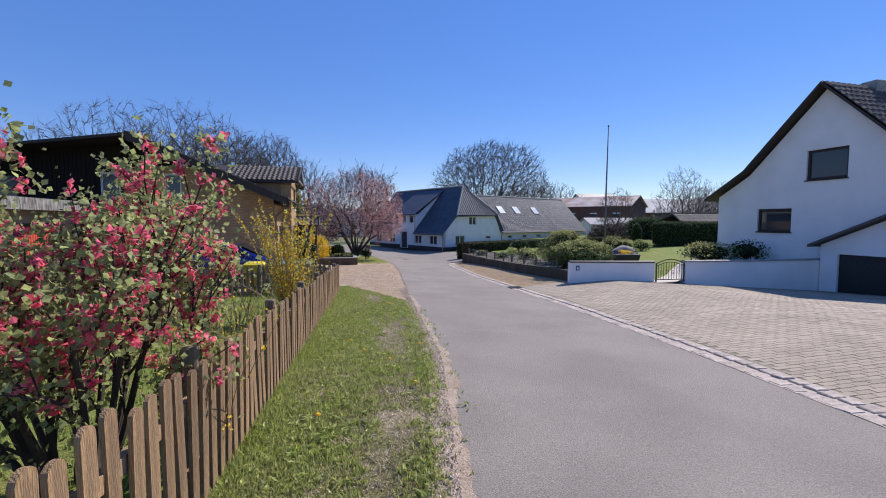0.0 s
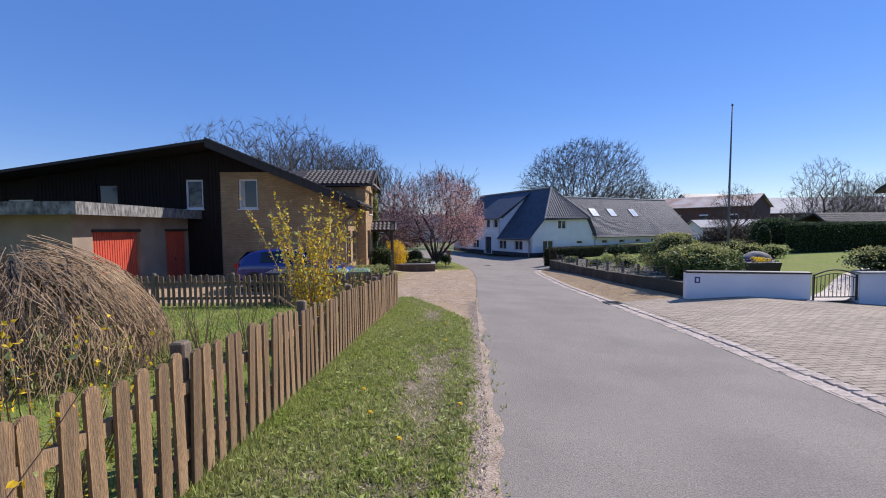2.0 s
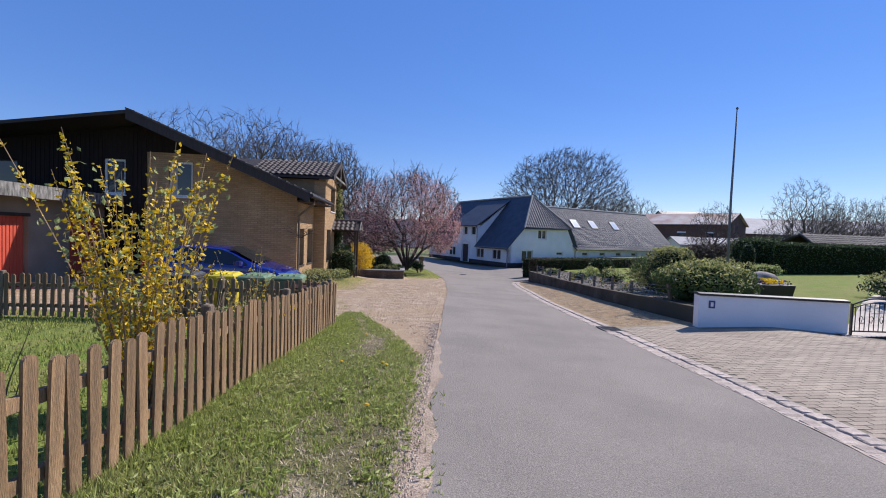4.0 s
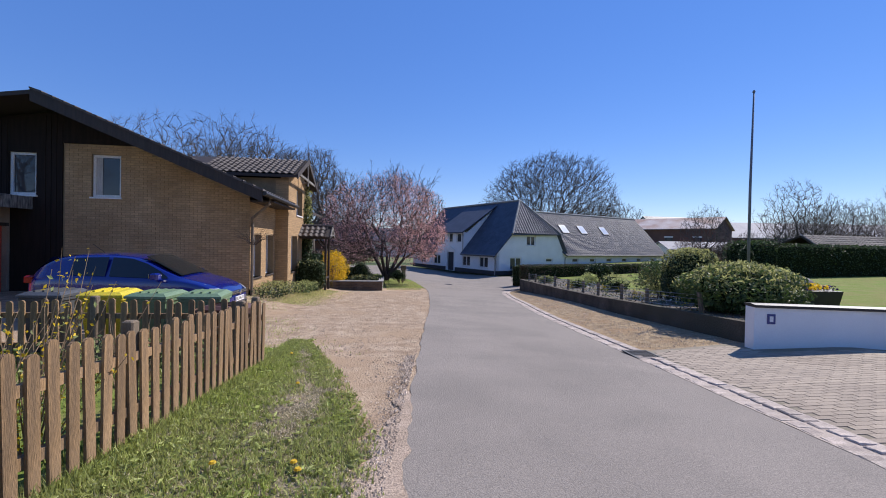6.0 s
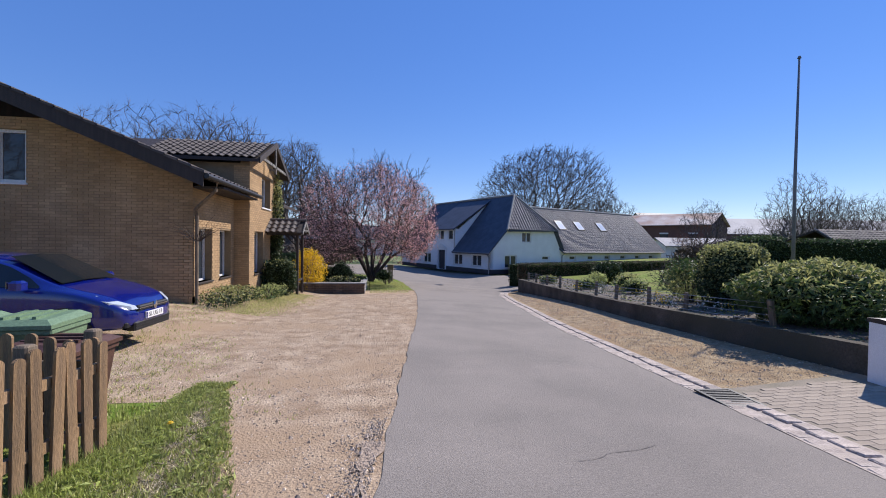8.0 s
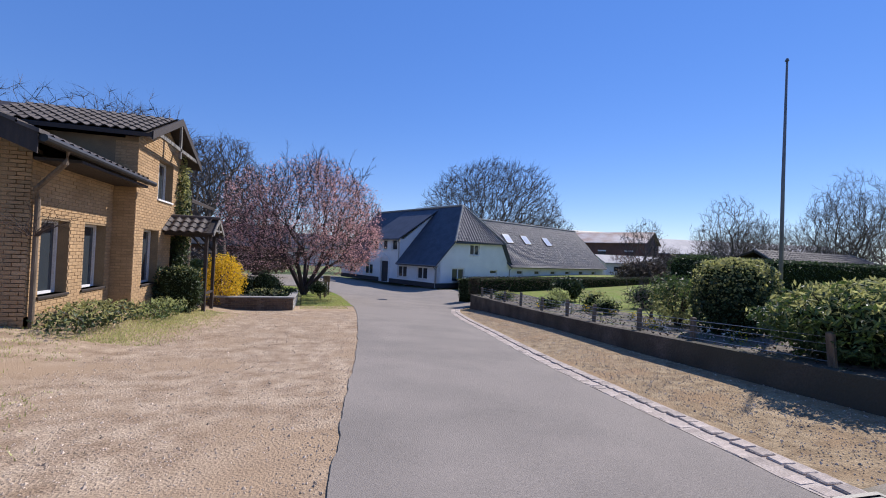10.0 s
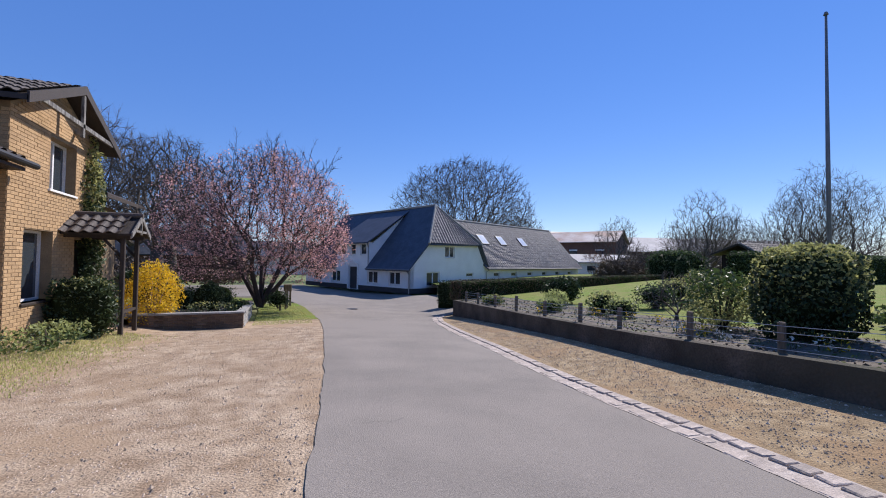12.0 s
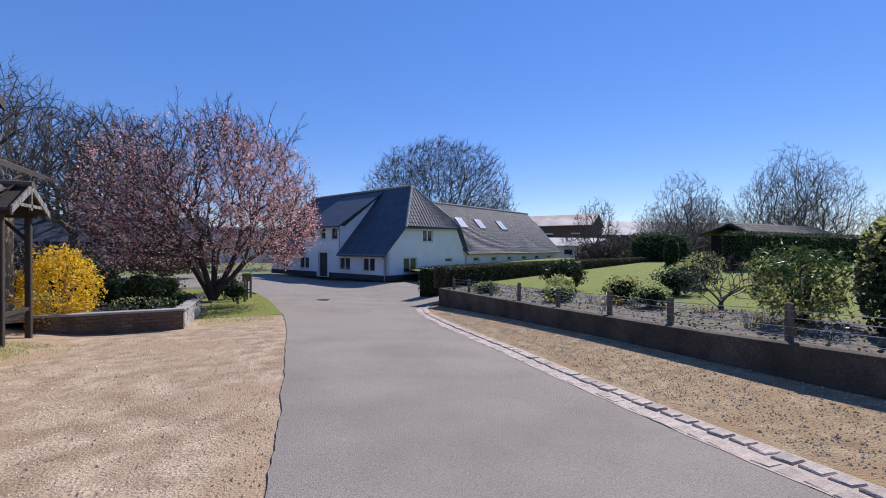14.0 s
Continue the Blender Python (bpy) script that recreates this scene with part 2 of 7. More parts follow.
# ---- mesh helpers ----
class Build:
    """Collects vertices and faces of one mesh."""

    def __init__(self):
        self.v, self.f = [], []

    def add(self, verts, faces):
        o = len(self.v)
        self.v.extend([tuple(p) for p in verts])
        self.f.extend([tuple(i + o for i in f) for f in faces])
        return self

    def hexa(self, p):
        return self.add(p, [(3, 2, 1, 0), (4, 5, 6, 7), (0, 1, 5, 4), (1, 2, 6, 5), (2, 3, 7, 6), (3, 0, 4, 7)])

    def box(self, x0, x1, y0, y1, z0, z1):
        return self.hexa([(x0, y0, z0), (x1, y0, z0), (x1, y1, z0), (x0, y1, z0), (x0, y0, z1), (x1, y0, z1), (x1, y1, z1), (x0, y1, z1)])

    def bevel_box(self, x0, x1, y0, y1, z0, z1, c=0.01):
        """A box whose upright and upper edges are chamfered."""
        def ring(i, z):
            a, b, d, e = x0 + i, x1 - i, y0 + i, y1 - i
            return [(a + c, d, z), (b - c, d, z), (b, d + c, z), (b, e - c, z), (b - c, e, z), (a + c, e, z), (a, e - c, z), (a, d + c, z)]
        return self.rings([ring(0, z0), ring(0, z1 - c), ring(c * 0.9, z1)])

    def rings(self, rings, cap=True, closed=True):
        n, o, faces = len(rings[0]), 0, []
        for k in range(len(rings) - 1):
            for i in range(n if closed else n - 1):
                j = (i + 1) % n
                faces.append((k * n + i, k * n + j, (k + 1) * n + j, (k + 1) * n + i))
        if cap:
            faces.append(tuple(range(n - 1, -1, -1)))
            faces.append(tuple((len(rings) - 1) * n + i for i in range(n)))
        return self.add([p for r in rings for p in r], faces)

    def prism(self, poly, axis, a, b):
        """A polygon of (p, q) pulled along an axis from a to b."""
        def place(p, q, s):
            return {"x": (s, p, q), "y": (p, s, q), "z": (p, q, s)}[axis]
        return self.rings([[place(p, q, a) for p, q in poly], [place(p, q, b) for p, q in poly]])

    def tube(self, pts, radii, n=6):
        pts = [Vector(p) for p in pts]
        if not isinstance(radii, (list, tuple)):
            radii = [radii] * len(pts)
        rings = []
        for i, p in enumerate(pts):
            d = (pts[min(i + 1, len(pts) - 1)] - pts[max(i - 1, 0)]).normalized()
            s = d.cross(Vector((0, 0, 1)) if abs(d.z) < 0.9 else Vector((1, 0, 0))).normalized()
            t = d.cross(s)
            rings.append([p + (s * math.cos(2 * math.pi * k / n) + t * math.sin(2 * math.pi * k / n)) * radii[i] for k in range(n)])
        return self.rings(rings)

    def turn(self, m, start=0):
        for i in range(start, len(self.v)):
            self.v[i] = tuple(m @ Vector(self.v[i]))
        return self

    def mesh(self, name, mat, smooth=False):
        me = bpy.data.meshes.new(name)
        me.from_pydata(self.v, [], self.f)
        me.materials.append(mat)
        if smooth:
            me.polygons.foreach_set("use_smooth", [True] * len(me.polygons))
        me.update()
        return me


def part(name, b, mat, parent=None, label="", smooth=False, fix=True):
    """Links a Build (or ready mesh) as one mesh object under a thing or a part."""
    if isinstance(b, Build):
        me = b.mesh(name, mat, smooth)
        if fix and len(b.f) < 4000:
            bm = bmesh.new()
            bm.from_mesh(me)
            if name.startswith("wall"):
                bmesh.ops.remove_doubles(bm, verts=bm.verts, dist=0.0005)
            bmesh.ops.recalc_face_normals(bm, faces=bm.faces)
            bm.to_mesh(me)
            bm.free()
    else:
        me = b
    ob = new(name, me)
    if parent:
        ob.parent = parent
    if label:
        ob["label"] = label
    return ob


def thing(name, m, label, category, group="", kind=""):
    ob = new(name)
    ob.matrix_world = m
    ob.empty_display_size = 0.2
    return tagged(ob, label, category, group, kind)


def structure(name, b, mat, label, category, smooth=False):
    return tagged(part(name, b, mat, smooth=smooth), label, category, kind="structure")


# ---- the lie of the land ----
FALL = ((-60, 2.4), (-10, 0.45), (0, 0), (4.5, -0.2), (9, -0.42), (14, -0.71), (20, -1.05), (24, -1.2), (30, -1.5), (37, -1.78), (49, -1.97), (70, -2.0))
FALL_Y, FALL_Z = [p[0] for p in FALL], [p[1] for p in FALL]
LEFT = ((-20, -1.9), (0, 0.35), (2.3, 0.75), (5, 1.34), (10.8, 2.0), (16.4, 2.65), (20.2, 3.15), (23, 3.45), (28, 3.9), (31, 4.05), (38, 3.9), (42, 3.4), (46, 2.2), (49, 0.0))
RIGHT = ((-20, 2.6), (0, 4.3), (2.7, 4.72), (5, 5.07), (10, 5.72), (13.4, 6.1), (18.3, 6.6), (22, 7.0), (27.4, 7.75), (31, 8.45), (33, 9.1), (33.9, 9.8), (34.2, 10.8))


TABLES = {}


def along(table, y):
    key = id(table)
    if key not in TABLES:
        TABLES[key] = (table, [p[0] for p in table], [p[1] for p in table])
    return float(np.interp(y, TABLES[key][1], TABLES[key][2]))


def ground_z(x, y):
    yy = max(-10, min(y, 33))
    left, right = along(LEFT, yy), along(RIGHT, yy)
    s = x - left
    z = float(np.interp(y, FALL_Y, FALL_Z))
    z += -0.055 * min(max(s, 0), right - left) + 0.07 * min(max(x - right - 0.5, 0), 3.2)
    bank = min(max((y - 15.5) / 6, 0), 1) * min(max((36 - y) / 6, 0), 1)
    z += 0.16 * min(max(-s - 4.2, 0), 2.6) * bank
    dip = min(max((x - 10.0) / 8.5, 0), 1) * min(max((15 - y) / 2, 0), 1) * min(max((y + 2) / 6, 0), 1)
    return z - 0.62 * dip


WALL_TOP = ((14.0, -0.36), (18, -0.56), (21.6, -0.76), (26, -0.93), (32.5, -1.12), (34, -1.14), (60, -1.2))


def wall_x(y):
    return 8.75 + (y - 14.2) * (10.25 - 8.75) / (33.2 - 14.2)


def garden_z(x, y):
    gate_dip = max(0.0, 1 - abs(x - 12.2 - max(0, y - 13.4) * 0.8) / 2.2) * min(max((16.2 - y) / 2.4, 0), 1)
    return along(WALL_TOP, y) - 0.07 + 0.022 * min(max(x - 10, 0), 25) - 0.36 * min(1.0, gate_dip * 1.6)


def sheet(name, edge_a, edge_b, ys, mat, label, category, lift=0.0, cols=8, height=None, skirt=0.0):
    """A ground surface between two edges given as functions of y, draped over the land."""
    height = height or ground_z
    b = Build()
    verts, faces = [], []
    for y in ys:
        a, c = edge_a(y), edge_b(y)
        for k in range(cols + 1):
            x = a + (c - a) * k / cols
            verts.append((x, y, height(x, y) + lift))
    n = cols + 1
    for r in range(len(ys) - 1):
        for k in range(cols):
            faces.append((r * n + k, r * n + k + 1, (r + 1) * n + k + 1, (r + 1) * n + k))
    b.add(verts, faces)
    return structure(name, b, mat, label, category, smooth=True)


def span(a, b, step):
    n = max(1, int(math.ceil((b - a) / step)))
    return [a + (b - a) * i / n for i in range(n + 1)]


def rough_edge(f, amount, freq=1.6, seed=0.0):
    return lambda y: f(y) + amount * noise.noise(Vector((y * freq, seed, 3.1))) + amount * 0.5 * noise.noise(Vector((y * freq * 4, seed, 7.7)))


def road_left(y):
    return along(LEFT, y)


def road_right(y):
    return along(RIGHT, y)


def fence_x(y):
    return -0.98 + 0.084 * y


# the ground, one sheet to the horizon
xs = [-2500, -600, -200, -100, -60] + span(-40, 60, 1.0) + [80, 120, 200, 600, 2500]
gys = [-2500, -600, -200, -60] + span(-30, 80, 1.0) + [100, 140, 200, 600, 2500]
gb = Build()
gv = [(x, y, ground_z(min(max(x, -40), 60), min(max(y, -60), 90)) - 0.05) for y in gys for x in xs]
n = len(xs)
gb.add(gv, [(r * n + k, r * n + k + 1, (r + 1) * n + k + 1, (r + 1) * n + k) for r in range(len(gys) - 1) for k in range(n - 1)])
structure("ground", gb, FIELD, "flat grassy ground reaching to the horizon", "ground", smooth=True)

sheet("road", rough_edge(road_left, 0.035, 1.4, 6.0), road_right, span(-18, 33.9, 0.12), ASPHALT, "worn grey asphalt village lane with fine cracks", "road", 0.012, 10)
sheet("road_far", lambda y: road_left(y) if y < 47 else -14.0, lambda y: 34.0 if y < 47 else 9.0, span(33.9, 46.9, 0.5), ASPHALT, "grey asphalt junction in front of the white house", "road", 0.008, 30)
sheet("road_side", lambda y: -9.0, lambda y: 12.4 - (y - 48) * 0.466 if y > 48 else 12.4, span(46.9, 64.0, 0.6), ASPHALT, "asphalt running along the front of the white house", "road", 0.008, 14)
sheet("lawn_garden", lambda y: -16.0, rough_edge(fence_x, 0.03), span(-12, 15.0, 0.5), GRASS, "mown garden lawn with worn yellowish patches", "lawn", 0.0, 30)
def verge_right(y):
    taper = min(max((y - 8.5) / 6.1, 0), 1) ** 1.4
    return (road_left(y) - 0.07) * (1 - taper) + (fence_x(y) + 0.25) * taper


sheet("gravel_yard", lambda y: -9.6 if y > 14.4 else fence_x(y) + 0.02, lambda y: road_left(y) + 0.2, span(7.5, 31.5, 0.4), GRAVEL, "dry trodden gravel yard beside the lane", "gravel yard", 0.003, 24)
sheet("grass_verge", fence_x, rough_edge(verge_right, 0.12, 2.2), span(-12, 14.6, 0.08), TURF, "grass verge with dandelions and dry patches", "grass verge", 0.012, 8)
sheet("sandy_edge", rough_edge(lambda y: road_left(y) - 0.22 * min(1, max(0, 13.4 - y) / 4), 0.10, 2.6, 2.0), rough_edge(lambda y: road_left(y) + 0.05 - 0.30 * max(0, y - 11) / 2.4, 0.10, 1.1, 5.0), span(-12, 13.0, 0.04), SAND, "crumbling sandy edge of the asphalt", "road edge", 0.017, 3)
sheet("gravel_shoulder", lambda y: max(1.7, road_left(y) - 2.2), rough_edge(lambda y: road_left(y) + 0.02, 0.04, 1.0, 9.0), span(31.5, 41, 0.5), GRASS, "grassy shoulder by the planter wall", "grass verge", 0.010, 6)
sheet("stone_strip_bed", rough_edge(road_right, 0.03, 2.0, 4.0), lambda y: road_right(y) + 0.46, span(-18, 33.8, 0.1), MORTAR_BED, "pale mortar bed of the stone gutter strip", "gutter", 0.0165, 3)
sheet("gravel_strip", lambda y: road_right(y) + 0.38, lambda y: wall_x(y), span(14.4, 34.6, 0.4), STRIP, "strip of brown gravel along the garden wall", "gravel strip", 0.0, 6)
sheet("paved_yard", lambda y: road_right(y) + 0.4, lambda y: 30.0 if y < 9 else 19.2, span(-16, 14.6, 0.4), JOINT, "sand bed of the paved yard", "paved yard", 0.006, 40)
sheet("garden_path", lambda y: 11.6 + (y - 13.5) * 1.4, lambda y: 13.0 + (y - 13.5) * 1.55, span(13.05, 18.5, 0.3), PATHSTONE, "pale paved garden path behind the gate", "path", 0.012, 4, garden_z)
sheet("garden_bed", lambda y: wall_x(y) + 0.05, lambda y: wall_x(y) + 3.2, span(13.9, 33.6, 0.5), SOIL, "soil bed with dry leaves behind the garden wall", "flower bed", 0.02, 8, garden_z)
sheet("garden_lawn", lambda y: wall_x(y) + 3.0, lambda y: 60.0, span(13.4, 60, 0.4), GRASS, "green garden lawn behind the wall", "lawn", 0.0, 110, garden_z)


# ---- walls with openings ----
def wall_run(b, m, tops, z0, holes, thick):
    """An upright wall in the local plane y = 0 to thick. tops: (u, z) along its upper edge. holes: (u0, u1, z0, z1)."""
    us = sorted({u for u, _ in tops} | {u for h in holes for u in h[:2]})
    us = [u for u in us if tops[0][0] <= u <= tops[-1][0]]
    start = len(b.v)
    for a, c in zip(us, us[1:]):
        ta, tc = along(tops, a), along(tops, c)
        cuts = sorted((h[2], h[3]) for h in holes if h[0] <= a + 1e-6 and h[1] >= c - 1e-6)
        low = z0
        for h0, h1 in cuts:
            if h0 > low:
                b.box(a, c, 0, thick, low, h0)
            low = h1
        b.hexa([(a, 0, low), (c, 0, low), (c, thick, low), (a, thick, low), (a, 0, ta), (c, 0, tc), (c, thick, tc), (a, thick, ta)])
    b.turn(m, start)


def window(parent, m, w, h, depth=0.1, mullions=(0.5,), bars=(), frame_mat=None, sill=True, glass=None, label="", curtain=False, name="window", t=0.055):
    """A framed window in an opening w by h; local x along the wall, y inwards, z up from the opening's foot."""
    frame_mat = frame_mat or WHITE_SOFT
    win = part(name, Build().box(0.0, w, depth + 0.06, depth + 0.07, 0.0, h), GLASS, parent, label or "white-framed window with dark panes")
    win.matrix_local = m
    fr = Build()
    fr.box(0, t, depth, depth + 0.07, 0, h).box(w - t, w, depth, depth + 0.07, 0, h).box(t, w - t, depth, depth + 0.07, 0, t).box(t, w - t, depth, depth + 0.07, h - t, h)
    for u in mullions:
        fr.box(w * u - t * 0.6, w * u + t * 0.6, depth - 0.004, depth + 0.07, t, h - t)
    for q in bars:
        fr.box(t, w - t, depth + 0.004, depth + 0.07, h * q - t * 0.35, h * q + t * 0.35)
    part("frame", fr, frame_mat, win)
    part("pane", Build().box(t, w - t, depth + 0.045, depth + 0.052, t, h - t), glass or GLASS, win)
    if curtain:
        part("curtain", Build().box(t, w * 0.3, depth + 0.030, depth + 0.042, t, h - t), CURTAIN, win, "pale curtain")
    if sill:
        part("sill", Build().bevel_box(-0.04, w + 0.04, -0.05, depth + 0.02, -0.05, 0.0, 0.008), BROWNWOOD if sill == "brown" else frame_mat, win)
    return win


def slab(b, a, c, d, e, t=0.12):
    """A roof slab over four corners, t thick."""
    b.hexa([(p[0], p[1], p[2] - t) for p in (a, c, d, e)] + [a, c, d, e])


def wave_slab(b, o, du, dv, w, l, pitch=0.3, row=0.33, amp=0.028, t=0.07, flare=None, step=0.032):
    """Pantile relief: waves across du, overlapping rows down dv, from the upper corner o.
    flare: (left, right) by which the lower edge reaches past the upper one, for hips and splayed ends."""
    o, du, dv = Vector(o), Vector(du).normalized(), Vector(dv).normalized()
    nrm = du.cross(dv)
    if nrm.z < 0:
        nrm = -nrm
    left_out, right_out = flare or (0.0, 0.0)
    cols, rows = int((w + left_out + right_out) / pitch * 4), int(math.ceil(l / row))
    verts, faces = [], []
    for r in range(rows):
        for lift, q in ((0.0, r * row), (step, min((r + 1) * row, l))):
            for k in range(cols + 1):
                u = -left_out * q / l + (w + (left_out + right_out) * q / l) * k / cols
                verts.append(o + du * u + dv * q + nrm * (amp * math.cos(2 * math.pi * u / pitch) + lift + t))
    n = cols + 1
    for r in range(rows * 2 - 1):
        for k in range(cols):
            faces.append((r * n + k, r * n + k + 1, (r + 1) * n + k + 1, (r + 1) * n + k))
    b.add(verts, faces)


# ---- yellow brick house ----
GX, GY, FLOOR_Y = -2.7, 21.9, 30.6
house = thing("brick_house", pose(0, 0, 0), "two-storey house of yellow brick with dark cladding and brown tiles", "house")
wb = Build()
front_h = [(22.25 - GY, 23.25 - GY, -0.28, 1.22), (23.85 - GY, 24.9 - GY, -0.28, 1.22)]
wall_run(wb, Matrix.Translation((GX, GY, 0)) @ pose(0, 0, 0, 0, 0, 90), [(0, 2.42), (3.4, 2.42)], -1.5, front_h, 0.3)
front_wall = part("wall_front", wb, MORTAR, house, "yellow brick front wall")
gab = Build()
wall_run(gab, Matrix.Translation((0, GY, 0)), [(-8.25, 4.88), (GX, 2.5)], -1.5, [(-7.45, -6.6, 2.28, 3.62)], 0.3)
part("wall_gable", gab, MORTAR, house, "shaded yellow brick gable wall")
dark = Build()
wall_run(dark, Matrix.Translation((0, GY - 0.05, 0)), [(-22.0, 2.86), (-8.25, 4.9)], -1.5, [(-9.75, -8.98, 2.28, 3.6), (-13.6, -12.7, 2.2, 3.4), (-17.4, -16.3, 1.9, 2.75)], 0.3)
part("gable_panel", Build().prism([(-8.25, 3.93), (-5.98, 3.93), (-8.25, 4.88)], "y", GY - 0.04, GY - 0.002), DARKWOOD, house, "dark boarded gable peak")
part("wall_clad", dark, DARKWOOD, house, "dark brown timber cladding")
clad_wall = bpy.data.objects["wall_clad"]
for i in range(90):
    u = -22.0 + i * 0.153
    if u + 0.13 > -8.26:
        break
    if any(a - 0.13 < u < b_ for a, b_ in ((-9.75, -8.98), (-13.6, -12.7), (-17.4, -16.3))):
        continue
    part("board", Build().box(u, u + 0.13, GY - 0.068, GY - 0.051, -0.9, along([(-22.0, 2.86), (-8.25, 4.9)], u) - 0.05), DARKWOOD, clad_wall)
# two-storey front bay under the cross gable
DX, DY0, DY1, DYE = -2.2, 25.2, 29.35, 32.6
BRZ, BY, BEZ, FX = 4.68, 27.28, 3.66, -1.78
BAY_TOP = [(0, 3.6), (BY - DY0, 4.5), (DY1 - DY0, 3.6)]
bay = Build()
bay_holes = [(25.8 - DY0, 27.0 - DY0, -0.3, 1.22), (26.75 - DY0, 28.05 - DY0, 2.17, 3.36), (28.1 - DY0, 29.1 - DY0, -0.95, 1.1)]
wall_run(bay, Matrix.Translation((DX, DY0, 0)) @ pose(0, 0, 0, 0, 0, 90), BAY_TOP, -1.6, bay_holes, 0.3)
wall_run(bay, Matrix.Translation((DX - 5.5, DY0, 0)), [(0.0, 3.55), (5.2, 3.55)], -1.5, [], 0.28)
part("wall_bay", bay, MORTAR, house, "sunlit yellow brick bay wall")
sideb = Build()
sideb.box(-22, GX, DYE - 0.3, DYE, -1.6, 2.3).box(-22.0, -21.7, GY + 0.3, DYE - 0.3, -1.5, 3.2).box(GX - 0.3, GX, DY1, DYE - 0.3, -1.6, 2.3).box(-7.0, DX - 0.3, DY1 - 0.28, DY1, 2.0, 3.55)
part("wall_rear", sideb, MORTAR, house)
# windows
W = house
window(W, Matrix.Translation((GX, 22.25, -0.28)) @ pose(0, 0, 0, 0, 0, 90), 1.0, 1.5, 0.2, (), sill="brown", curtain=True)
window(W, Matrix.Translation((GX, 23.85, -0.28)) @ pose(0, 0, 0, 0, 0, 90), 1.05, 1.5, 0.2, (), sill="brown", curtain=True)
window(W, Matrix.Translation((DX, 25.8, -0.3)) @ pose(0, 0, 0, 0, 0, 90), 1.2, 1.52, 0.2, (), sill="brown", curtain=True)
window(W, Matrix.Translation((DX, 26.75, 2.17)) @ pose(0, 0, 0, 0, 0, 90), 1.3, 1.19, 0.2, (0.5,), sill=True, curtain=True)
window(W, Matrix.Translation((-7.45, GY, 2.28)), 0.85, 1.34, 0.08, (), bars=(), sill=True, curtain=True, t=0.08)
window(W, Matrix.Translation((-9.75, GY - 0.05, 2.28)), 0.77, 1.32, 0.08, (), sill=True, t=0.08)
window(W, Matrix.Translation((-13.6, GY - 0.05, 2.2)), 0.9, 1.2, 0.08, (), sill=False, frame_mat=BROWNWOOD)
window(W, Matrix.Translation((-17.4, GY - 0.05, 1.9)), 1.1, 0.85, 0.08, (0.5,), sill=False)
door = part("front_door", Build().box(0, 1.0, 0.15, 0.2, 0, 2.1), BROWNWOOD, house, "dark wooden front door")
door.matrix_local = Matrix.Translation((DX, 28.1, -0.95)) @ pose(0, 0, 0, 0, 0, 90)
part("door_handle", Build().tube([(0.9, 0.13, 1.0), (0.9, 0.1, 1.0), (0.78, 0.1, 1.0)], 0.012), STEEL, door)
# main roof: ridge along y over x = -8.2
roof = Build()
RX, RZ, EX, EZ = -8.2, 5.13, -1.93, 2.48
GE = GY - 1.35
slab(roof, (RX, GE, RZ), (EX, GE, EZ), (EX, DY0 + 0.0, EZ), (RX, DY0, RZ))
slab(roof, (RX, DY0, RZ), (-5.2, DY0, RZ + (EZ - RZ) * ((-5.2 - RX) / (EX - RX))), (-5.2, DY1, RZ + (EZ - RZ) * ((-5.2 - RX) / (EX - RX))), (RX, DY1, RZ))
slab(roof, (RX, DY1, RZ), (EX, DY1, EZ), (EX, DYE + 0.4, EZ), (RX, DYE + 0.4, RZ))
slab(roof, (-23.0, GE, 2.88), (RX, GE, RZ), (RX, DYE + 0.4, RZ), (-23.0, DYE + 0.4, 2.88))
main_roof = part("roof", roof, BROWNWOOD, house, "dark low-pitched roof")
tiles = Build()
wave_slab(tiles, (RX, GE + 0.02, RZ), (0, 1, 0), (EX - RX, 0, EZ - RZ), DY0 - GE - 0.04, math.hypot(EX - RX, EZ - RZ), t=0.02)
part("roof_tiles", tiles, TILE_JOIN, main_roof, "brown pantiles", fix=False)
verge = Build()
slope = (EZ - RZ) / (EX - RX)
verge.hexa([(RX, GE - 0.03, RZ - 0.32), (EX, GE - 0.03, EZ - 0.3), (EX, GE, EZ - 0.3), (RX, GE, RZ - 0.32), (RX, GE - 0.03, RZ + 0.05), (EX, GE - 0.03, EZ + 0.05), (EX, GE, EZ + 0.05), (RX, GE, RZ + 0.05)])
part("verge_board", verge, BROWNWOOD, main_roof, "dark verge board")
vt = Build()
for i in range(22):
    x0 = RX + (EX - RX) * i / 22
    x1 = RX + (EX - RX) * (i + 1) / 22 + 0.03
    z0, z1 = RZ + (x0 - RX) * slope, RZ + (x1 - RX) * slope
    vt.hexa([(x0, GE - 0.06, z0 + 0.02), (x1, GE - 0.06, z1 + 0.035), (x1, GE + 0.2, z1 + 0.035), (x0, GE + 0.2, z0 + 0.02), (x0, GE - 0.06, z0 + 0.07), (x1, GE - 0.06, z1 + 0.10), (x1, GE + 0.2, z1 + 0.10), (x0, GE + 0.2, z0 + 0.07)])
part("verge_tiles", vt, TILE_JOIN, main_roof)
gut = Build()
gut.tube([(EX + 0.06, GE, EZ - 0.04), (EX + 0.06, DY0 + 0.25, EZ - 0.06)], 0.065, 10)
part("gutter", gut, BLACKPL, house, "dark rain gutter")
pipe = Build()
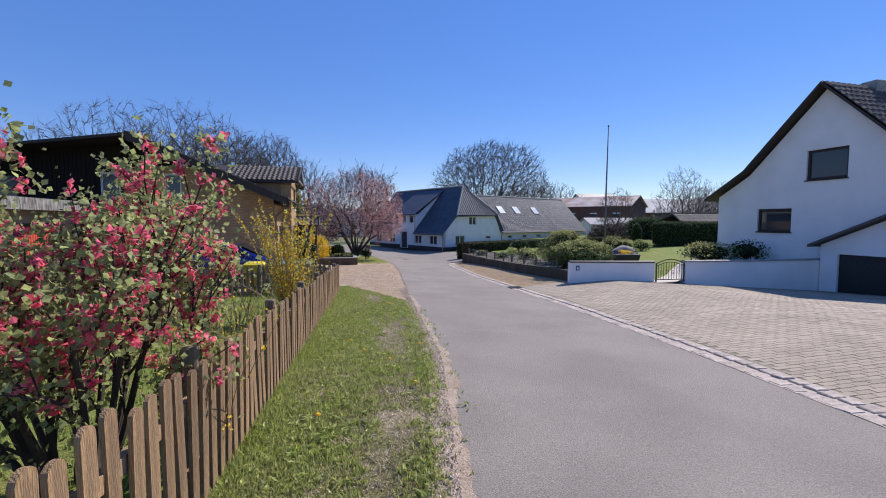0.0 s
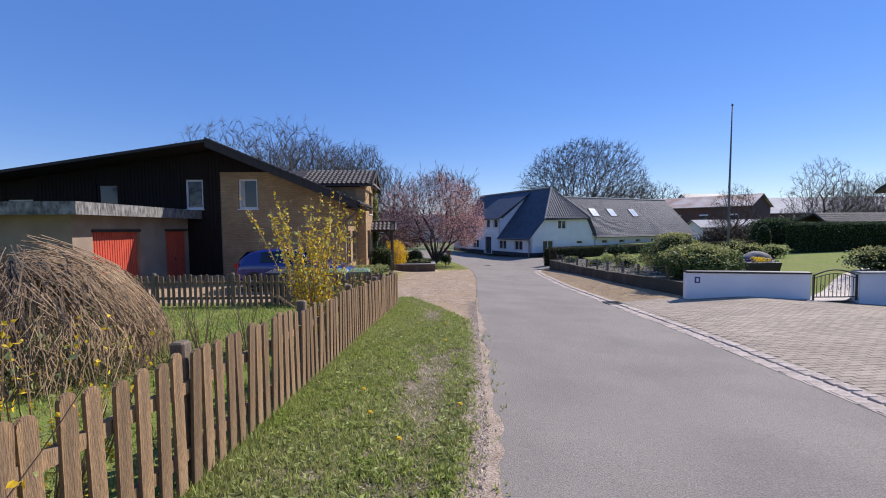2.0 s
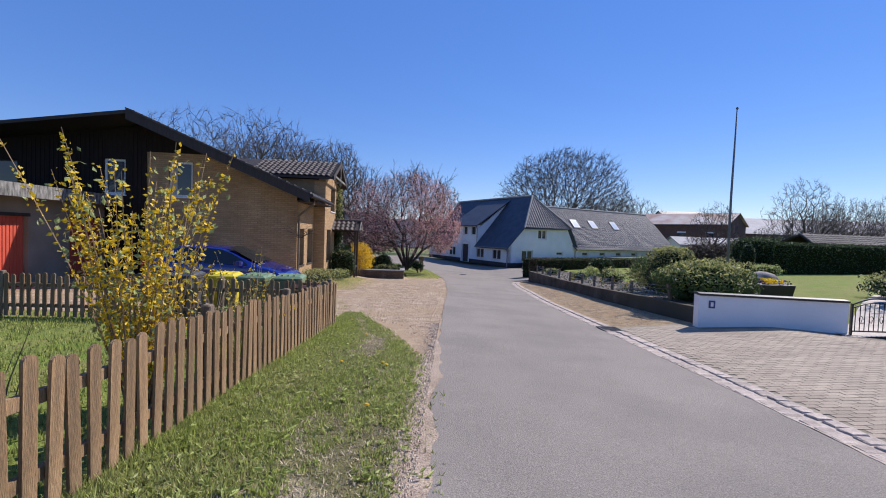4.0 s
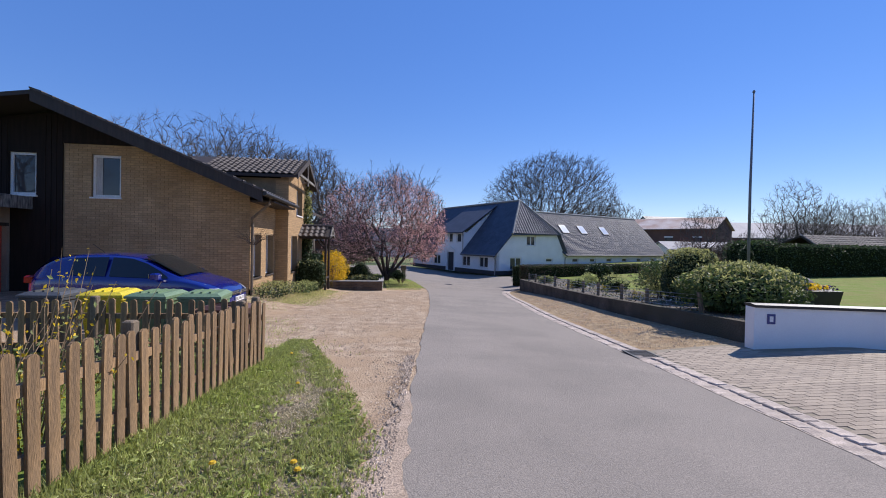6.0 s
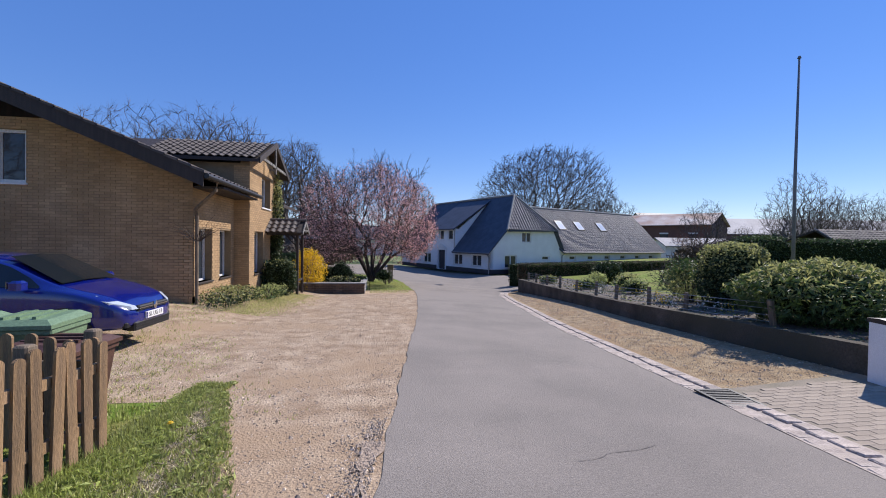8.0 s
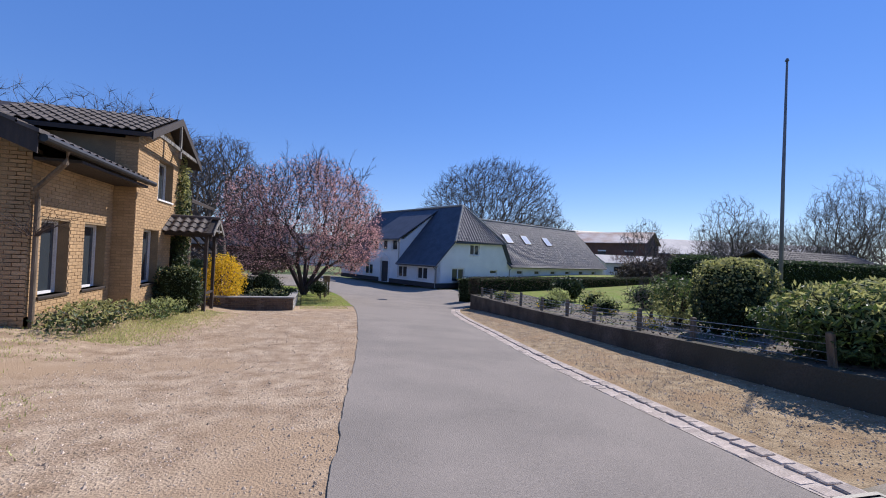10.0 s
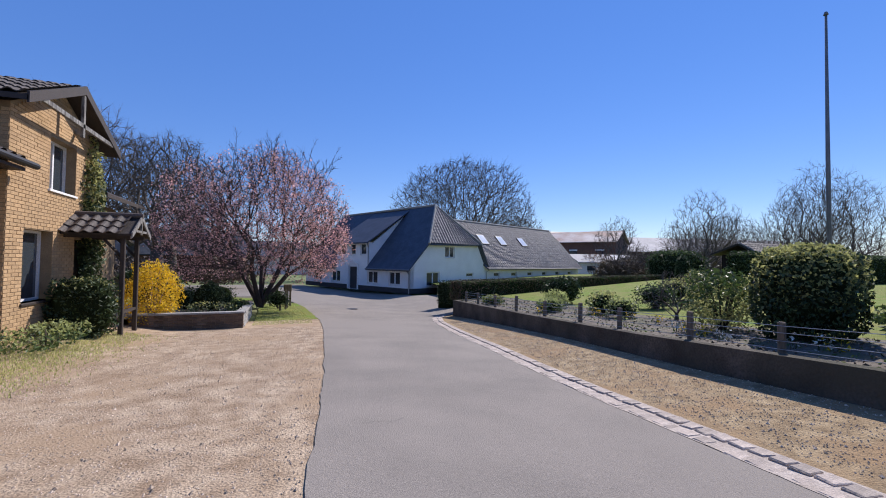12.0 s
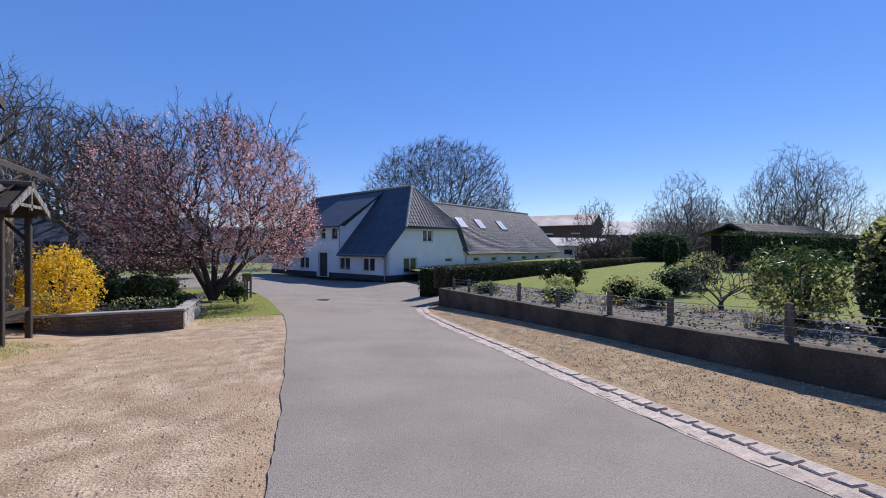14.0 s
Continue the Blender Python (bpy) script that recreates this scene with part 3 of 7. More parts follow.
pipe.tube([(EX + 0.05, GY - 0.6, EZ - 0.08), (EX + 0.0, GY - 0.55, EZ - 0.3), (GX + 0.1, GY - 0.05, EZ - 0.75), (GX + 0.08, GY + 0.07, EZ - 0.95), (GX + 0.08, GY + 0.07, -0.95)], 0.045, 10)
part("downpipe", pipe, POSTWOOD, house, "weathered brown downpipe")
soff = Build()
soff.box(GX + 0.02, EX, GY, DY0, EZ - 0.2, EZ - 0.14)
part("soffit", soff, BROWNWOOD, house)
# cross gable roof over the bay, ridge along x
broof = Build()
EY0, EY1 = DY0 - 0.35, DY1 + 0.37
slab(broof, (-8.8, BY, BRZ), (FX, BY, BRZ), (FX, EY0, BEZ), (-8.8, EY0, BEZ), 0.1)
slab(broof, (FX, BY, BRZ), (-8.8, BY, BRZ), (-8.8, EY1, BEZ), (FX, EY1, BEZ), 0.1)
bay_roof = part("bay_roof", broof, BROWNWOOD, house, "cross-gable roof with brown pantiles")
bverge = Build()
for ya, za in ((EY0, BEZ), (EY1, BEZ)):
    bverge.hexa([(FX - 0.02, ya, za - 0.15), (FX + 0.02, ya, za - 0.15), (FX + 0.02, BY, BRZ - 0.15), (FX - 0.02, BY, BRZ - 0.15), (FX - 0.02, ya, za + 0.06), (FX + 0.02, ya, za + 0.06), (FX + 0.02, BY, BRZ + 0.06), (FX - 0.02, BY, BRZ + 0.06)])
part("barge_board", bverge, BROWNWOOD, bay_roof, "dark barge board")
truss = Build()
truss.box(FX - 0.06, FX + 0.0, DY0 + 0.2, DY1 - 0.2, 3.72, 3.82).box(FX - 0.06, FX, BY - 0.05, BY + 0.05, 3.5, 4.5)
truss.box(DX, FX - 0.06, BY + 0.6, BY + 0.68, 3.72, 3.8)
part("gable_truss", truss, FASCIA, house, "weathered grey timber gable truss")

# ---- flat-roofed garage ----
garage = thing("garage", pose(-9.7, 15.45, -0.85), "flat-roofed brick garage with red steel doors", "garage")
gw = Build()
wall_run(gw, pose(0, 0, 0, 0, 0, 90), [(0, 2.75), (6.4, 2.75)], -0.3, [(0.8, 3.1, 0.0, 2.15), (4.7, 6.3, 0.0, 2.2)], 0.3)
wall_run(gw, pose(-7, 0, 0), [(0, 2.75), (6.7, 2.75)], -0.3, [], 0.3)
part("wall", gw, GARAGE_BRICK, garage, "grey-yellow brick wall")
gr = Build()
gr.box(-7.3, 0.6, -0.6, 6.4, 2.72, 3.04)
part("roof", gr, BLACKPL, garage, "flat bitumen roof")
gf = Build()
gf.box(0.6, 0.63, -0.63, 6.4, 2.68, 3.06).box(-7.3, 0.6, -0.63, -0.6, 2.68, 3.06)
part("fascia", gf, FASCIA, garage, "peeling weathered fascia boards")
for y0, y1 in ((0.8, 3.1), (4.7, 6.3)):
    prof, k = [], y0
    while k < y1 - 0.02:
        prof += [(-0.12, k), (-0.12, min(k + 0.08, y1)), (-0.14, min(k + 0.088, y1)), (-0.14, min(k + 0.107, y1))]
        k += 0.115
    prof += [(-0.17, y1), (-0.17, y0)]
    gd = Build().prism(prof, "z", 0, 2.15)
    d_ = part("garage_door", gd, REDDOOR, garage, "ribbed red up-and-over door")
    part("handle", Build().box(-0.12, -0.08, (y0 + y1) / 2 - 0.06, (y0 + y1) / 2 + 0.06, 0.95, 1.0), IRON, d_)
    part("lintel", Build().box(-0.05, 0.02, y0 - 0.05, y1 + 0.05, 2.15, 2.25), BROWNWOOD, garage)

# ---- white house ----
WA = 25.0
wh = thing("white_house", pose(12.5, 48.0, -1.98, 0, 0, WA), "long whitewashed farmhouse with black glazed roof tiles", "house")
Z = 1.98  # local z is measured from the foot of the walls
g_ = Build()
GL = 28.8
gh = [(1.8, 3.35, 0.54, 1.76), (4.0, 5.25, 3.0, 4.02), (6.85, 7.9, 1.25, 1.66)] + [(11.0 + 3.0 * i, 12.0 + 3.0 * i, 1.2, 1.66) for i in range(6)]
wall_run(g_, Matrix.Identity(4), [(0, 2.3), (1.9, 4.1), (8.5, 4.25), (10.0, 2.3), (GL, 2.3)], 0.0, gh, 0.35)
part("wall_side", g_, WHITE, wh, "whitewashed gable wall")
fr_ = Build()
fh = [(1.3, 2.8, 0.65, 1.76), (4.35, 5.85, 0.65, 1.76), (7.4, 8.8, 0.02, 2.1), (10.3, 11.9, 0.6, 1.72), (13.75, 15.2, 0.6, 1.65)] + [(6.05, 7.0, 3.2, 4.25), (7.75, 8.6, 3.2, 4.25), (9.4, 10.3, 3.2, 4.25)]
mfront = pose(0, 0, 0, 0, 0, 90)
wall_run(fr_, mfront @ Matrix.Diagonal((1, -1, 1, 1)), [(0.0, 2.3), (5.6, 2.3), (5.62, 4.35), (10.9, 4.35), (10.92, 2.3), (17.0, 2.3)], 0.0, fh, 0.35)
fr_.box(0.35, 9.6, 16.65, 17.0, 0, 2.3).prism([(0.36, 2.3), (4.6, 7.4), (0.36, 4.25)], "y", 5.62, 5.9).prism([(0.36, 2.3), (4.6, 7.4), (0.36, 4.25)], "y", 10.6, 10.9)
part("wall_front", fr_, WHITE, wh, "whitewashed front wall")
part("wall_end", Build().prism([(0.36, 0.0), (8.0, 0.0), (8.0, 2.3), (4.1, 6.6), (0.36, 2.3)], "x", GL - 0.35, GL), WHITE, wh, "whitewashed end wall of the wing")
pl_ = Build()
pl_.box(-0.03, 10.0, -0.03, 0.0, 0, 0.42).box(-0.03, 0.0, 0, 7.35, 0, 0.42).box(-0.03, 0, 8.85, 17, 0, 0.42)
part("plinth", pl_, PLINTH, wh, "tarred dark plinth")
for u0, u1, z0, z1 in gh:
    window(wh, pose(u0, 0, z0), u1 - u0, z1 - z0, 0.08, (0.5,) if z1 - z0 > 0.6 else (), t=0.09)
flip = Matrix(((0, 1, 0, 0), (-1, 0, 0, 0), (0, 0, 1, 0), (0, 0, 0, 1)))
for i, (u0, u1, z0, z1) in enumerate(fh):
    if i == 2:
        dr = part("front_door", Build().box(0, 1.4, 0.15, 0.2, 0, 2.08), PLINTH, wh, "dark panelled front door")
        dr.matrix_local = Matrix.Translation((0, u1, 0.02)) @ pose(0, 0, 0, 0, 0, -90)
        part("door_surround", Build().box(-0.2, 0.0, -0.06, 0.0, 0, 2.3).box(1.4, 1.6, -0.06, 0.0, 0, 2.3).prism([(-0.25, 2.3), (1.65, 2.3), (0.7, 2.75)], "y", -0.08, 0.0), WHITE_SOFT, dr)
        continue
    window(wh, Matrix.Translation((0, u1, z0)) @ pose(0, 0, 0, 0, 0, -90), u1 - u0, z1 - z0, 0.08, (0.5,) if u1 - u0 > 1 else (), t=0.09)
rf = Build()
RU, RV, RZ2 = 4.75, 2.0, 7.83
def tri_slab(b, pts, t=0.15):
    b.rings([[(p[0], p[1], p[2] - t) for p in pts], pts])
tri_slab(rf, [(-0.45, -0.3, 1.98), (1.75, -0.3, 4.15), (RU, RV, RZ2), (RU, 5.55, RZ2), (-0.45, 5.55, 1.98)])
tri_slab(rf, [(-0.45, 10.95, 1.98), (RU, 10.95, RZ2), (RU, 17.2, RZ2), (-0.45, 17.2, 1.98)])
tri_slab(rf, [(9.95, -0.3, 2.1), (9.95, 17.2, 2.1), (RU, 17.2, RZ2), (RU, RV, RZ2), (8.7, -0.3, 4.3)])
part("roof_main", rf, SLATE, wh, "steep roof of black glazed pantiles")
hp = Build()
tri_slab(hp, [(1.75, -0.35, 4.12), (8.7, -0.35, 4.28), (RU, RV, RZ2 + 0.03)], 0.12)
part("roof_hip", hp, SLATE, wh, "half-hipped gable roof")
wg = Build()
tri_slab(wg, [(9.6, -0.4, 2.05), (GL + 0.25, -0.4, 2.05), (GL - 0.3, 4.1, 6.95), (6.6, 4.1, 6.95)])
tri_slab(wg, [(GL - 0.3, 4.1, 6.95), (GL + 0.25, 8.4, 2.05), (9.6, 8.4, 2.05), (6.6, 4.1, 6.95)])
wing_roof = part("roof_wing", wg, SLATE, wh, "long wing roof of black tiles")
wtile = Build()
wave_slab(wtile, (6.6, 4.1, 6.95), (1, 0, 0), (0, -4.5, -4.9), 21.9, 6.65, 0.34, 0.4, 0.028, 0.02, (-3.0, 0.55), 0.008)
part("wing_tiles", wtile, SLATE, wing_roof, "rows of black pantiles", fix=False)
htile = Build()
wave_slab(htile, (RU - 0.02, RV - 0.02, RZ2), (1, 0, 0), (0.0, -2.33, -3.62), 0.04, 4.3, 0.34, 0.36, 0.03, 0.04, (3.0, 3.95), 0.012)
part("hip_tiles", htile, SLATE, bpy.data.objects["roof_hip"], "rows of black pantiles", fix=False)
bg = Build()
tri_slab(bg, [(-0.4, 5.35, 4.33), (-0.4, 11.15, 4.33), (RU + 0.1, 11.15, RZ2 - 0.02), (RU + 0.1, 5.35, RZ2 - 0.02)], 0.12)
part("roof_front_bay", bg, SLATE, wh, "shallow roof over the three upper windows")
rid = Build()
rid.tube([(RU, RV, RZ2 + 0.03), (RU, 17.2, RZ2 + 0.03)], 0.11, 8).tube([(6.6, 4.1, 6.98), (GL - 0.3, 4.1, 6.98)], 0.11, 8).tube([(1.75, -0.35, 4.15), (RU, RV, RZ2 + 0.04)], 0.1, 8).tube([(8.7, -0.35, 4.3), (RU, RV, RZ2 + 0.04)], 0.1, 8)
part("ridge_tiles", rid, COPING, wh, "pale mortared ridge tiles")
wdir = Vector((0, 4.5, 4.9)).normalized()
for u in (11.4, 14.6, 18.7):
    base = Vector((u, -0.4, 2.05)) + wdir * 3.3 + Vector((0, -0.74, 0.68)) * 0.03
    mm = Matrix.Translation(base) @ Matrix.Rotation(math.atan2(4.9, 4.5), 4, "X")
    sk = part("skylight", Build().box(0, 1.15, 0, 1.35, 0, 0.08), BLACKPL, wing_roof, "roof window with the bright sky's reflection painted into its pane")
    sk.matrix_local = mm
    part("pane", Build().box(0.07, 1.08, 0.07, 1.28, 0.08, 0.09), SKYGLASS, sk)
part("gutter", Build().tube([(-0.5, -0.35, 1.95), (-0.5, 5.5, 1.95)], 0.06, 8), POLE, wh)
part("gutter", Build().tube([(9.6, -0.48, 1.98), (GL, -0.48, 1.98)], 0.05, 8), POLE, wh)
part("downpipe", Build().tube([(-0.5, 0.0, 1.95), (-0.06, 0.12, 1.6), (-0.06, 0.12, 0)], 0.045, 8), STEEL, wh)
part("downpipe", Build().tube([(9.75, -0.48, 1.95), (9.75, -0.06, 1.7), (9.75, -0.06, 0)], 0.045, 8), STEEL, wh)
part("downpipe", Build().tube([(-0.3, 5.5, 4.2), (-0.06, 5.7, 3.9), (-0.06, 5.7, 2.3)], 0.045, 8), STEEL, wh)


# ---- growing things ----
def grow(b, rng, start, way, length, radius, level, sides, spread, kids, shrink, droop=0.0, tips=None, wob=0.18, min_r=0.004, first=0.35):
    """A limb with its side limbs, as tapered prisms; the ends are noted in tips."""
    pts, p, d = [Vector(start)], Vector(start), Vector(way).normalized()
    steps = 4 if level > 1 else (3 if level == 1 else 1)
    for i in range(steps):
        d = (d + Vector((rng.uniform(-wob, wob), rng.uniform(-wob, wob), rng.uniform(-wob, wob) * 0.6 - droop))).normalized()
        p = p + d * (length / steps)
        pts.append(p.copy())
    end_r = max(radius * (0.55 if level else 0.4), min_r)
    if level == 0 and tips is None:
        s = d.cross(Vector((rng.uniform(-1, 1), rng.uniform(-1, 1), rng.uniform(-1, 1)))).normalized() * radius
        u = d.cross(s)
        b.add([pts[0] + s, pts[0] - s * 0.5 + u * 0.87, pts[0] - s * 0.5 - u * 0.87, pts[-1]], [(0, 1, 3), (1, 2, 3), (2, 0, 3)])
    else:
        b.tube(pts, [radius + (end_r - radius) * i / steps for i in range(steps + 1)], sides if level > 1 else 3)
    if tips is not None and level <= 1:
        tips.extend([(q, d) for q in pts[1:]])
    if level == 0:
        return
    n_kids = kids * 2 if level == 1 and tips is None else kids
    for k in range(n_kids):
        f = first + (1 - first) * (k + rng.random()) / n_kids
        i = min(int(f * steps), steps - 1)
        q = pts[i].lerp(pts[i + 1], f * steps - i)
        axis = (pts[i + 1] - pts[i]).normalized()
        side = axis.cross(Vector((rng.uniform(-1, 1), rng.uniform(-1, 1), rng.uniform(-1, 1)))).normalized()
        ang = spread * rng.uniform(0.6, 1.25)
        w = axis * math.cos(ang) + side * math.sin(ang)
        w.z += 0.07
        grow(b, rng, q, w, length * shrink * rng.uniform(0.75, 1.15) * (1.15 - 0.4 * f), max(radius * (1 - 0.45 * f) * 0.55, min_r), level - 1, sides, spread, kids, shrink, droop, tips, wob, min_r, first)


def branch_out(b, rng, roots, centre, axes, count, base_r, min_r, twigs, twig_len, up=0.25, low=-0.75):
    """Branches that reach from the roots to points spread through a crown, each joining the nearest wood; thickness follows the load.
    Returns the points reached."""
    goals = []
    while len(goals) < count:
        v = Vector((rng.gauss(0, 1), rng.gauss(0, 1), rng.gauss(0, 1))).normalized()
        if v.z < low:
            continue
        k = (0.25 + 0.75 * rng.random() ** 0.45) * (1 + 0.16 * noise.noise(v * 2.1 + Vector((axes[0], count * 0.01, 0))))
        goals.append(Vector((centre[0] + v.x * axes[0] * k, centre[1] + v.y * axes[1] * k, centre[2] + v.z * axes[2] * k)))
    nodes = np.zeros((count * 6 + len(roots) + 8, 3))
    parent, cost = [], []
    n = 0
    for p, q in roots:
        nodes[n] = p
        parent.append(q)
        cost.append(0.0 if q < 0 else cost[q] + (Vector(p) - Vector(nodes[q])).length)
        n += 1
    start = Vector(nodes[n - 1])
    goals.sort(key=lambda g: (g - start).length)
    costs = np.zeros(len(nodes))
    costs[:n] = cost
    for g in goals:
        d = np.linalg.norm(nodes[:n] - np.array(g), axis=1)
        k = int(np.argmin(d + 0.5 * costs[:n]))
        a = Vector(nodes[k])
        L = (g - a).length
        steps = max(1, min(4, int(L / (axes[2] * 0.16))))
        bend = Vector((rng.gauss(0, 0.05), rng.gauss(0, 0.05), up * 0.12)) * L
        prev = k
        for i in range(1, steps + 1):
            f = i / steps
            p = a.lerp(g, f) + bend * (4 * f * (1 - f)) * 0.5
            nodes[n] = p
            parent.append(prev)
            costs[n] = costs[prev] + L / steps
            prev = n
            n += 1
    load = np.zeros(n)
    for i in range(n - 1, -1, -1):
        load[i] += 1
        if parent[i] >= 0:
            load[parent[i]] += load[i]
    rad = np.maximum(base_r * (load / load.max()) ** 0.52, min_r)
    verts, faces = [], []
    for i in range(n):
        if parent[i] < 0:
            continue
        a, c = Vector(nodes[parent[i]]), Vector(nodes[i])
        d = c - a
        if d.length < 1e-4:
            continue
        sides = 6 if rad[i] > base_r * 0.25 else 3
        x = d.cross(Vector((0.3, 0.2, 1))).normalized()
        y = d.cross(x).normalized()
        ra = min(rad[parent[i]], rad[i] * 1.5)
        o = len(verts)
        for q, r in ((a, ra), (c, rad[i])):
            for k in range(sides):
                t = 2 * math.pi * k / sides
                verts.append(q + (x * math.cos(t) + y * math.sin(t)) * r)
        faces += [(o + k, o + (k + 1) % sides, o + sides + (k + 1) % sides, o + sides + k) for k in range(sides)]
        if load[i] < 6:
            for _ in range(twigs):
                q = a.lerp(c, rng.random())
                w = (d.normalized() + Vector((rng.gauss(0, 0.7), rng.gauss(0, 0.7), rng.gauss(0.15, 0.55)))).normalized()
                e = q + w * twig_len * rng.uniform(0.5, 1.4)
                o = len(verts)
                verts += [q + x * min_r * 0.8, q - x * min_r * 0.4 + y * min_r * 0.7, q - x * min_r * 0.4 - y * min_r * 0.7, e]
                faces += [(o, o + 1, o + 3), (o + 1, o + 2, o + 3), (o + 2, o, o + 3)]
    b.add(verts, faces)
    return [Vector(nodes[i]) for i in range(n) if load[i] < 8]


def bare_tree(x, y, z, height, trunk, width=0.8, seed=0, label="bare leafless tree with fine branching twigs", kids=5, levels=4, mat=None, min_r=0.014, name="bare_tree", fork=0.3, droop=0.0):
    rng = random.Random(seed)
    t = thing(name, pose(x, y, z), label, "tree", "bare trees in the distance")
    tb, cb = Build(), Build()
    h0 = height * fork
    top = (rng.uniform(-0.2, 0.2) * trunk, rng.uniform(-0.2, 0.2) * trunk, h0)
    tb.tube([(0, 0, -0.2), (rng.uniform(-0.1, 0.1) * trunk, 0, h0 * 0.5), top], [trunk * 1.25, trunk, trunk * 0.85], 10)
    rw, rh = height * width * 0.46, (height - h0) * 0.55
    branch_out(cb, rng, [((0, 0, 0), -1), (top, 0)], (0, 0, height - rh * 0.97), (rw, rw, rh), 260 if levels < 4 else (4200 if height > 16.9 and width > 1.2 else (1500 if levels > 4 else 700)), trunk * 0.85, min_r * 0.8, 6 if height > 16.9 or levels < 4 else 5, height * 0.06)
    part("trunk", tb, BARK, t, smooth=True)
    part("crown", cb, mat or TWIG, t, "bare twigs", fix=False)
    return t


def leaf_mesh(name, centres, size, mat, seed=0, aspect=0.55, flat=0.0, fold=0.25):
    """Many small folded leaves, each its own island, as one mesh."""
    r = np.random.RandomState(seed)
    c = np.asarray(centres, float)
    n = len(c)
    a = r.normal(size=(n, 3))
    a[:, 2] *= 1 - flat
    a /= np.linalg.norm(a, axis=1)[:, None]
    w = r.normal(size=(n, 3))
    w -= (w * a).sum(1)[:, None] * a
    w /= np.linalg.norm(w, axis=1)[:, None]
    nn = np.cross(a, w)
    s = size * r.uniform(0.6, 1.35, n)[:, None]
    v = np.stack([c - a * s * 0.5, c + w * s * aspect * 0.5 + nn * s * fold * 0.3, c + a * s * 0.5, c - w * s * aspect * 0.5 + nn * s * fold * 0.3], 1).reshape(-1, 3)
    me = bpy.data.meshes.new(name)
    f = [(4 * i, 4 * i + 1, 4 * i + 2, 4 * i + 3) for i in range(n)]
    me.from_pydata(v.tolist(), [], f)
    me.materials.append(mat)
    me.update()
    return me


def lump_points(rng, n, rx, ry, rz, z0=0.0, shell=0.55, rough=0.18, seed=0.0, square=2.0):
    """Points through the outer part of an uneven rounded mass."""
    out = []
    while len(out) < n:
        v = Vector((rng.gauss(0, 1), rng.gauss(0, 1), rng.gauss(0, 1))).normalized()
        m = (abs(v.x) ** square + abs(v.y) ** square + abs(v.z) ** square) ** (1 / square)
        v = v / m
        k = 1 + rough * noise.noise(v * 2.3 + Vector((seed, seed, 0))) + rough * 0.6 * noise.noise(v * 6.1 + Vector((seed, 0, seed)))
        k *= shell + (1 - shell) * rng.random() ** 0.5
        p = Vector((v.x * rx * k, v.y * ry * k, z0 + rz + v.z * rz * k))
        if p.z > 0.01:
            out.append(p)
    return out


def shrub(name, x, y, z, rx, ry, height, n, size, mat, label, category="shrub", seed=0, stems=10, shell=0.55, rough=0.2, aspect=0.5, second=None, share=0.25, square=2.0, group="", core=None, stem_mat=None, rot=0):
    rng = random.Random(seed)
    t = thing(name, pose(x, y, z, 0, 0, rot), label, category, group)
    sb = Build()
    for k in range(stems):
        a = rng.uniform(0, 6.28)
        e = Vector((math.cos(a) * rx * rng.uniform(0.2, 0.75), math.sin(a) * ry * rng.uniform(0.2, 0.75), height * rng.uniform(0.5, 0.9)))
        sb.tube([(e.x * 0.12, e.y * 0.12, -0.05), e * 0.5 + Vector((0, 0, 0.05)), e], [0.025, 0.018, 0.007], 5)
    part("stem_cluster", sb, stem_mat or TWIG_DARK, t, fix=False)
    # added dark shell, standing for the shade between the leaves
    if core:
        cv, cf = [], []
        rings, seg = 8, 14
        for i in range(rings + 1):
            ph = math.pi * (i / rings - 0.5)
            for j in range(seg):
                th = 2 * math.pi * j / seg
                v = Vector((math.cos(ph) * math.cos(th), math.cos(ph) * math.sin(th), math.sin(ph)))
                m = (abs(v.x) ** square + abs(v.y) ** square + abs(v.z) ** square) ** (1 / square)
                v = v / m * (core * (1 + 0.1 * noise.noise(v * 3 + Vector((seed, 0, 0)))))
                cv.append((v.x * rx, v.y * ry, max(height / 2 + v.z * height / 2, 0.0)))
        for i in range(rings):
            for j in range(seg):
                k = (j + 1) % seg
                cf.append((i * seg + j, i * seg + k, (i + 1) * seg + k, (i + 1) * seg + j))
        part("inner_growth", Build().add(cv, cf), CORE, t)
    pts = lump_points(rng, n, rx, ry, height / 2, 0.0, shell, rough, seed * 1.7, square)
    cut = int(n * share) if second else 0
    # second leaf colour gathers towards the top: fresh growth, also painted sunlit highlights
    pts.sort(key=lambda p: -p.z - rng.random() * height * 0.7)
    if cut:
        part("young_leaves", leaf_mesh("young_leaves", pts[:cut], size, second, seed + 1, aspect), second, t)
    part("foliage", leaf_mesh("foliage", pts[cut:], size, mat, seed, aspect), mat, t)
    return t


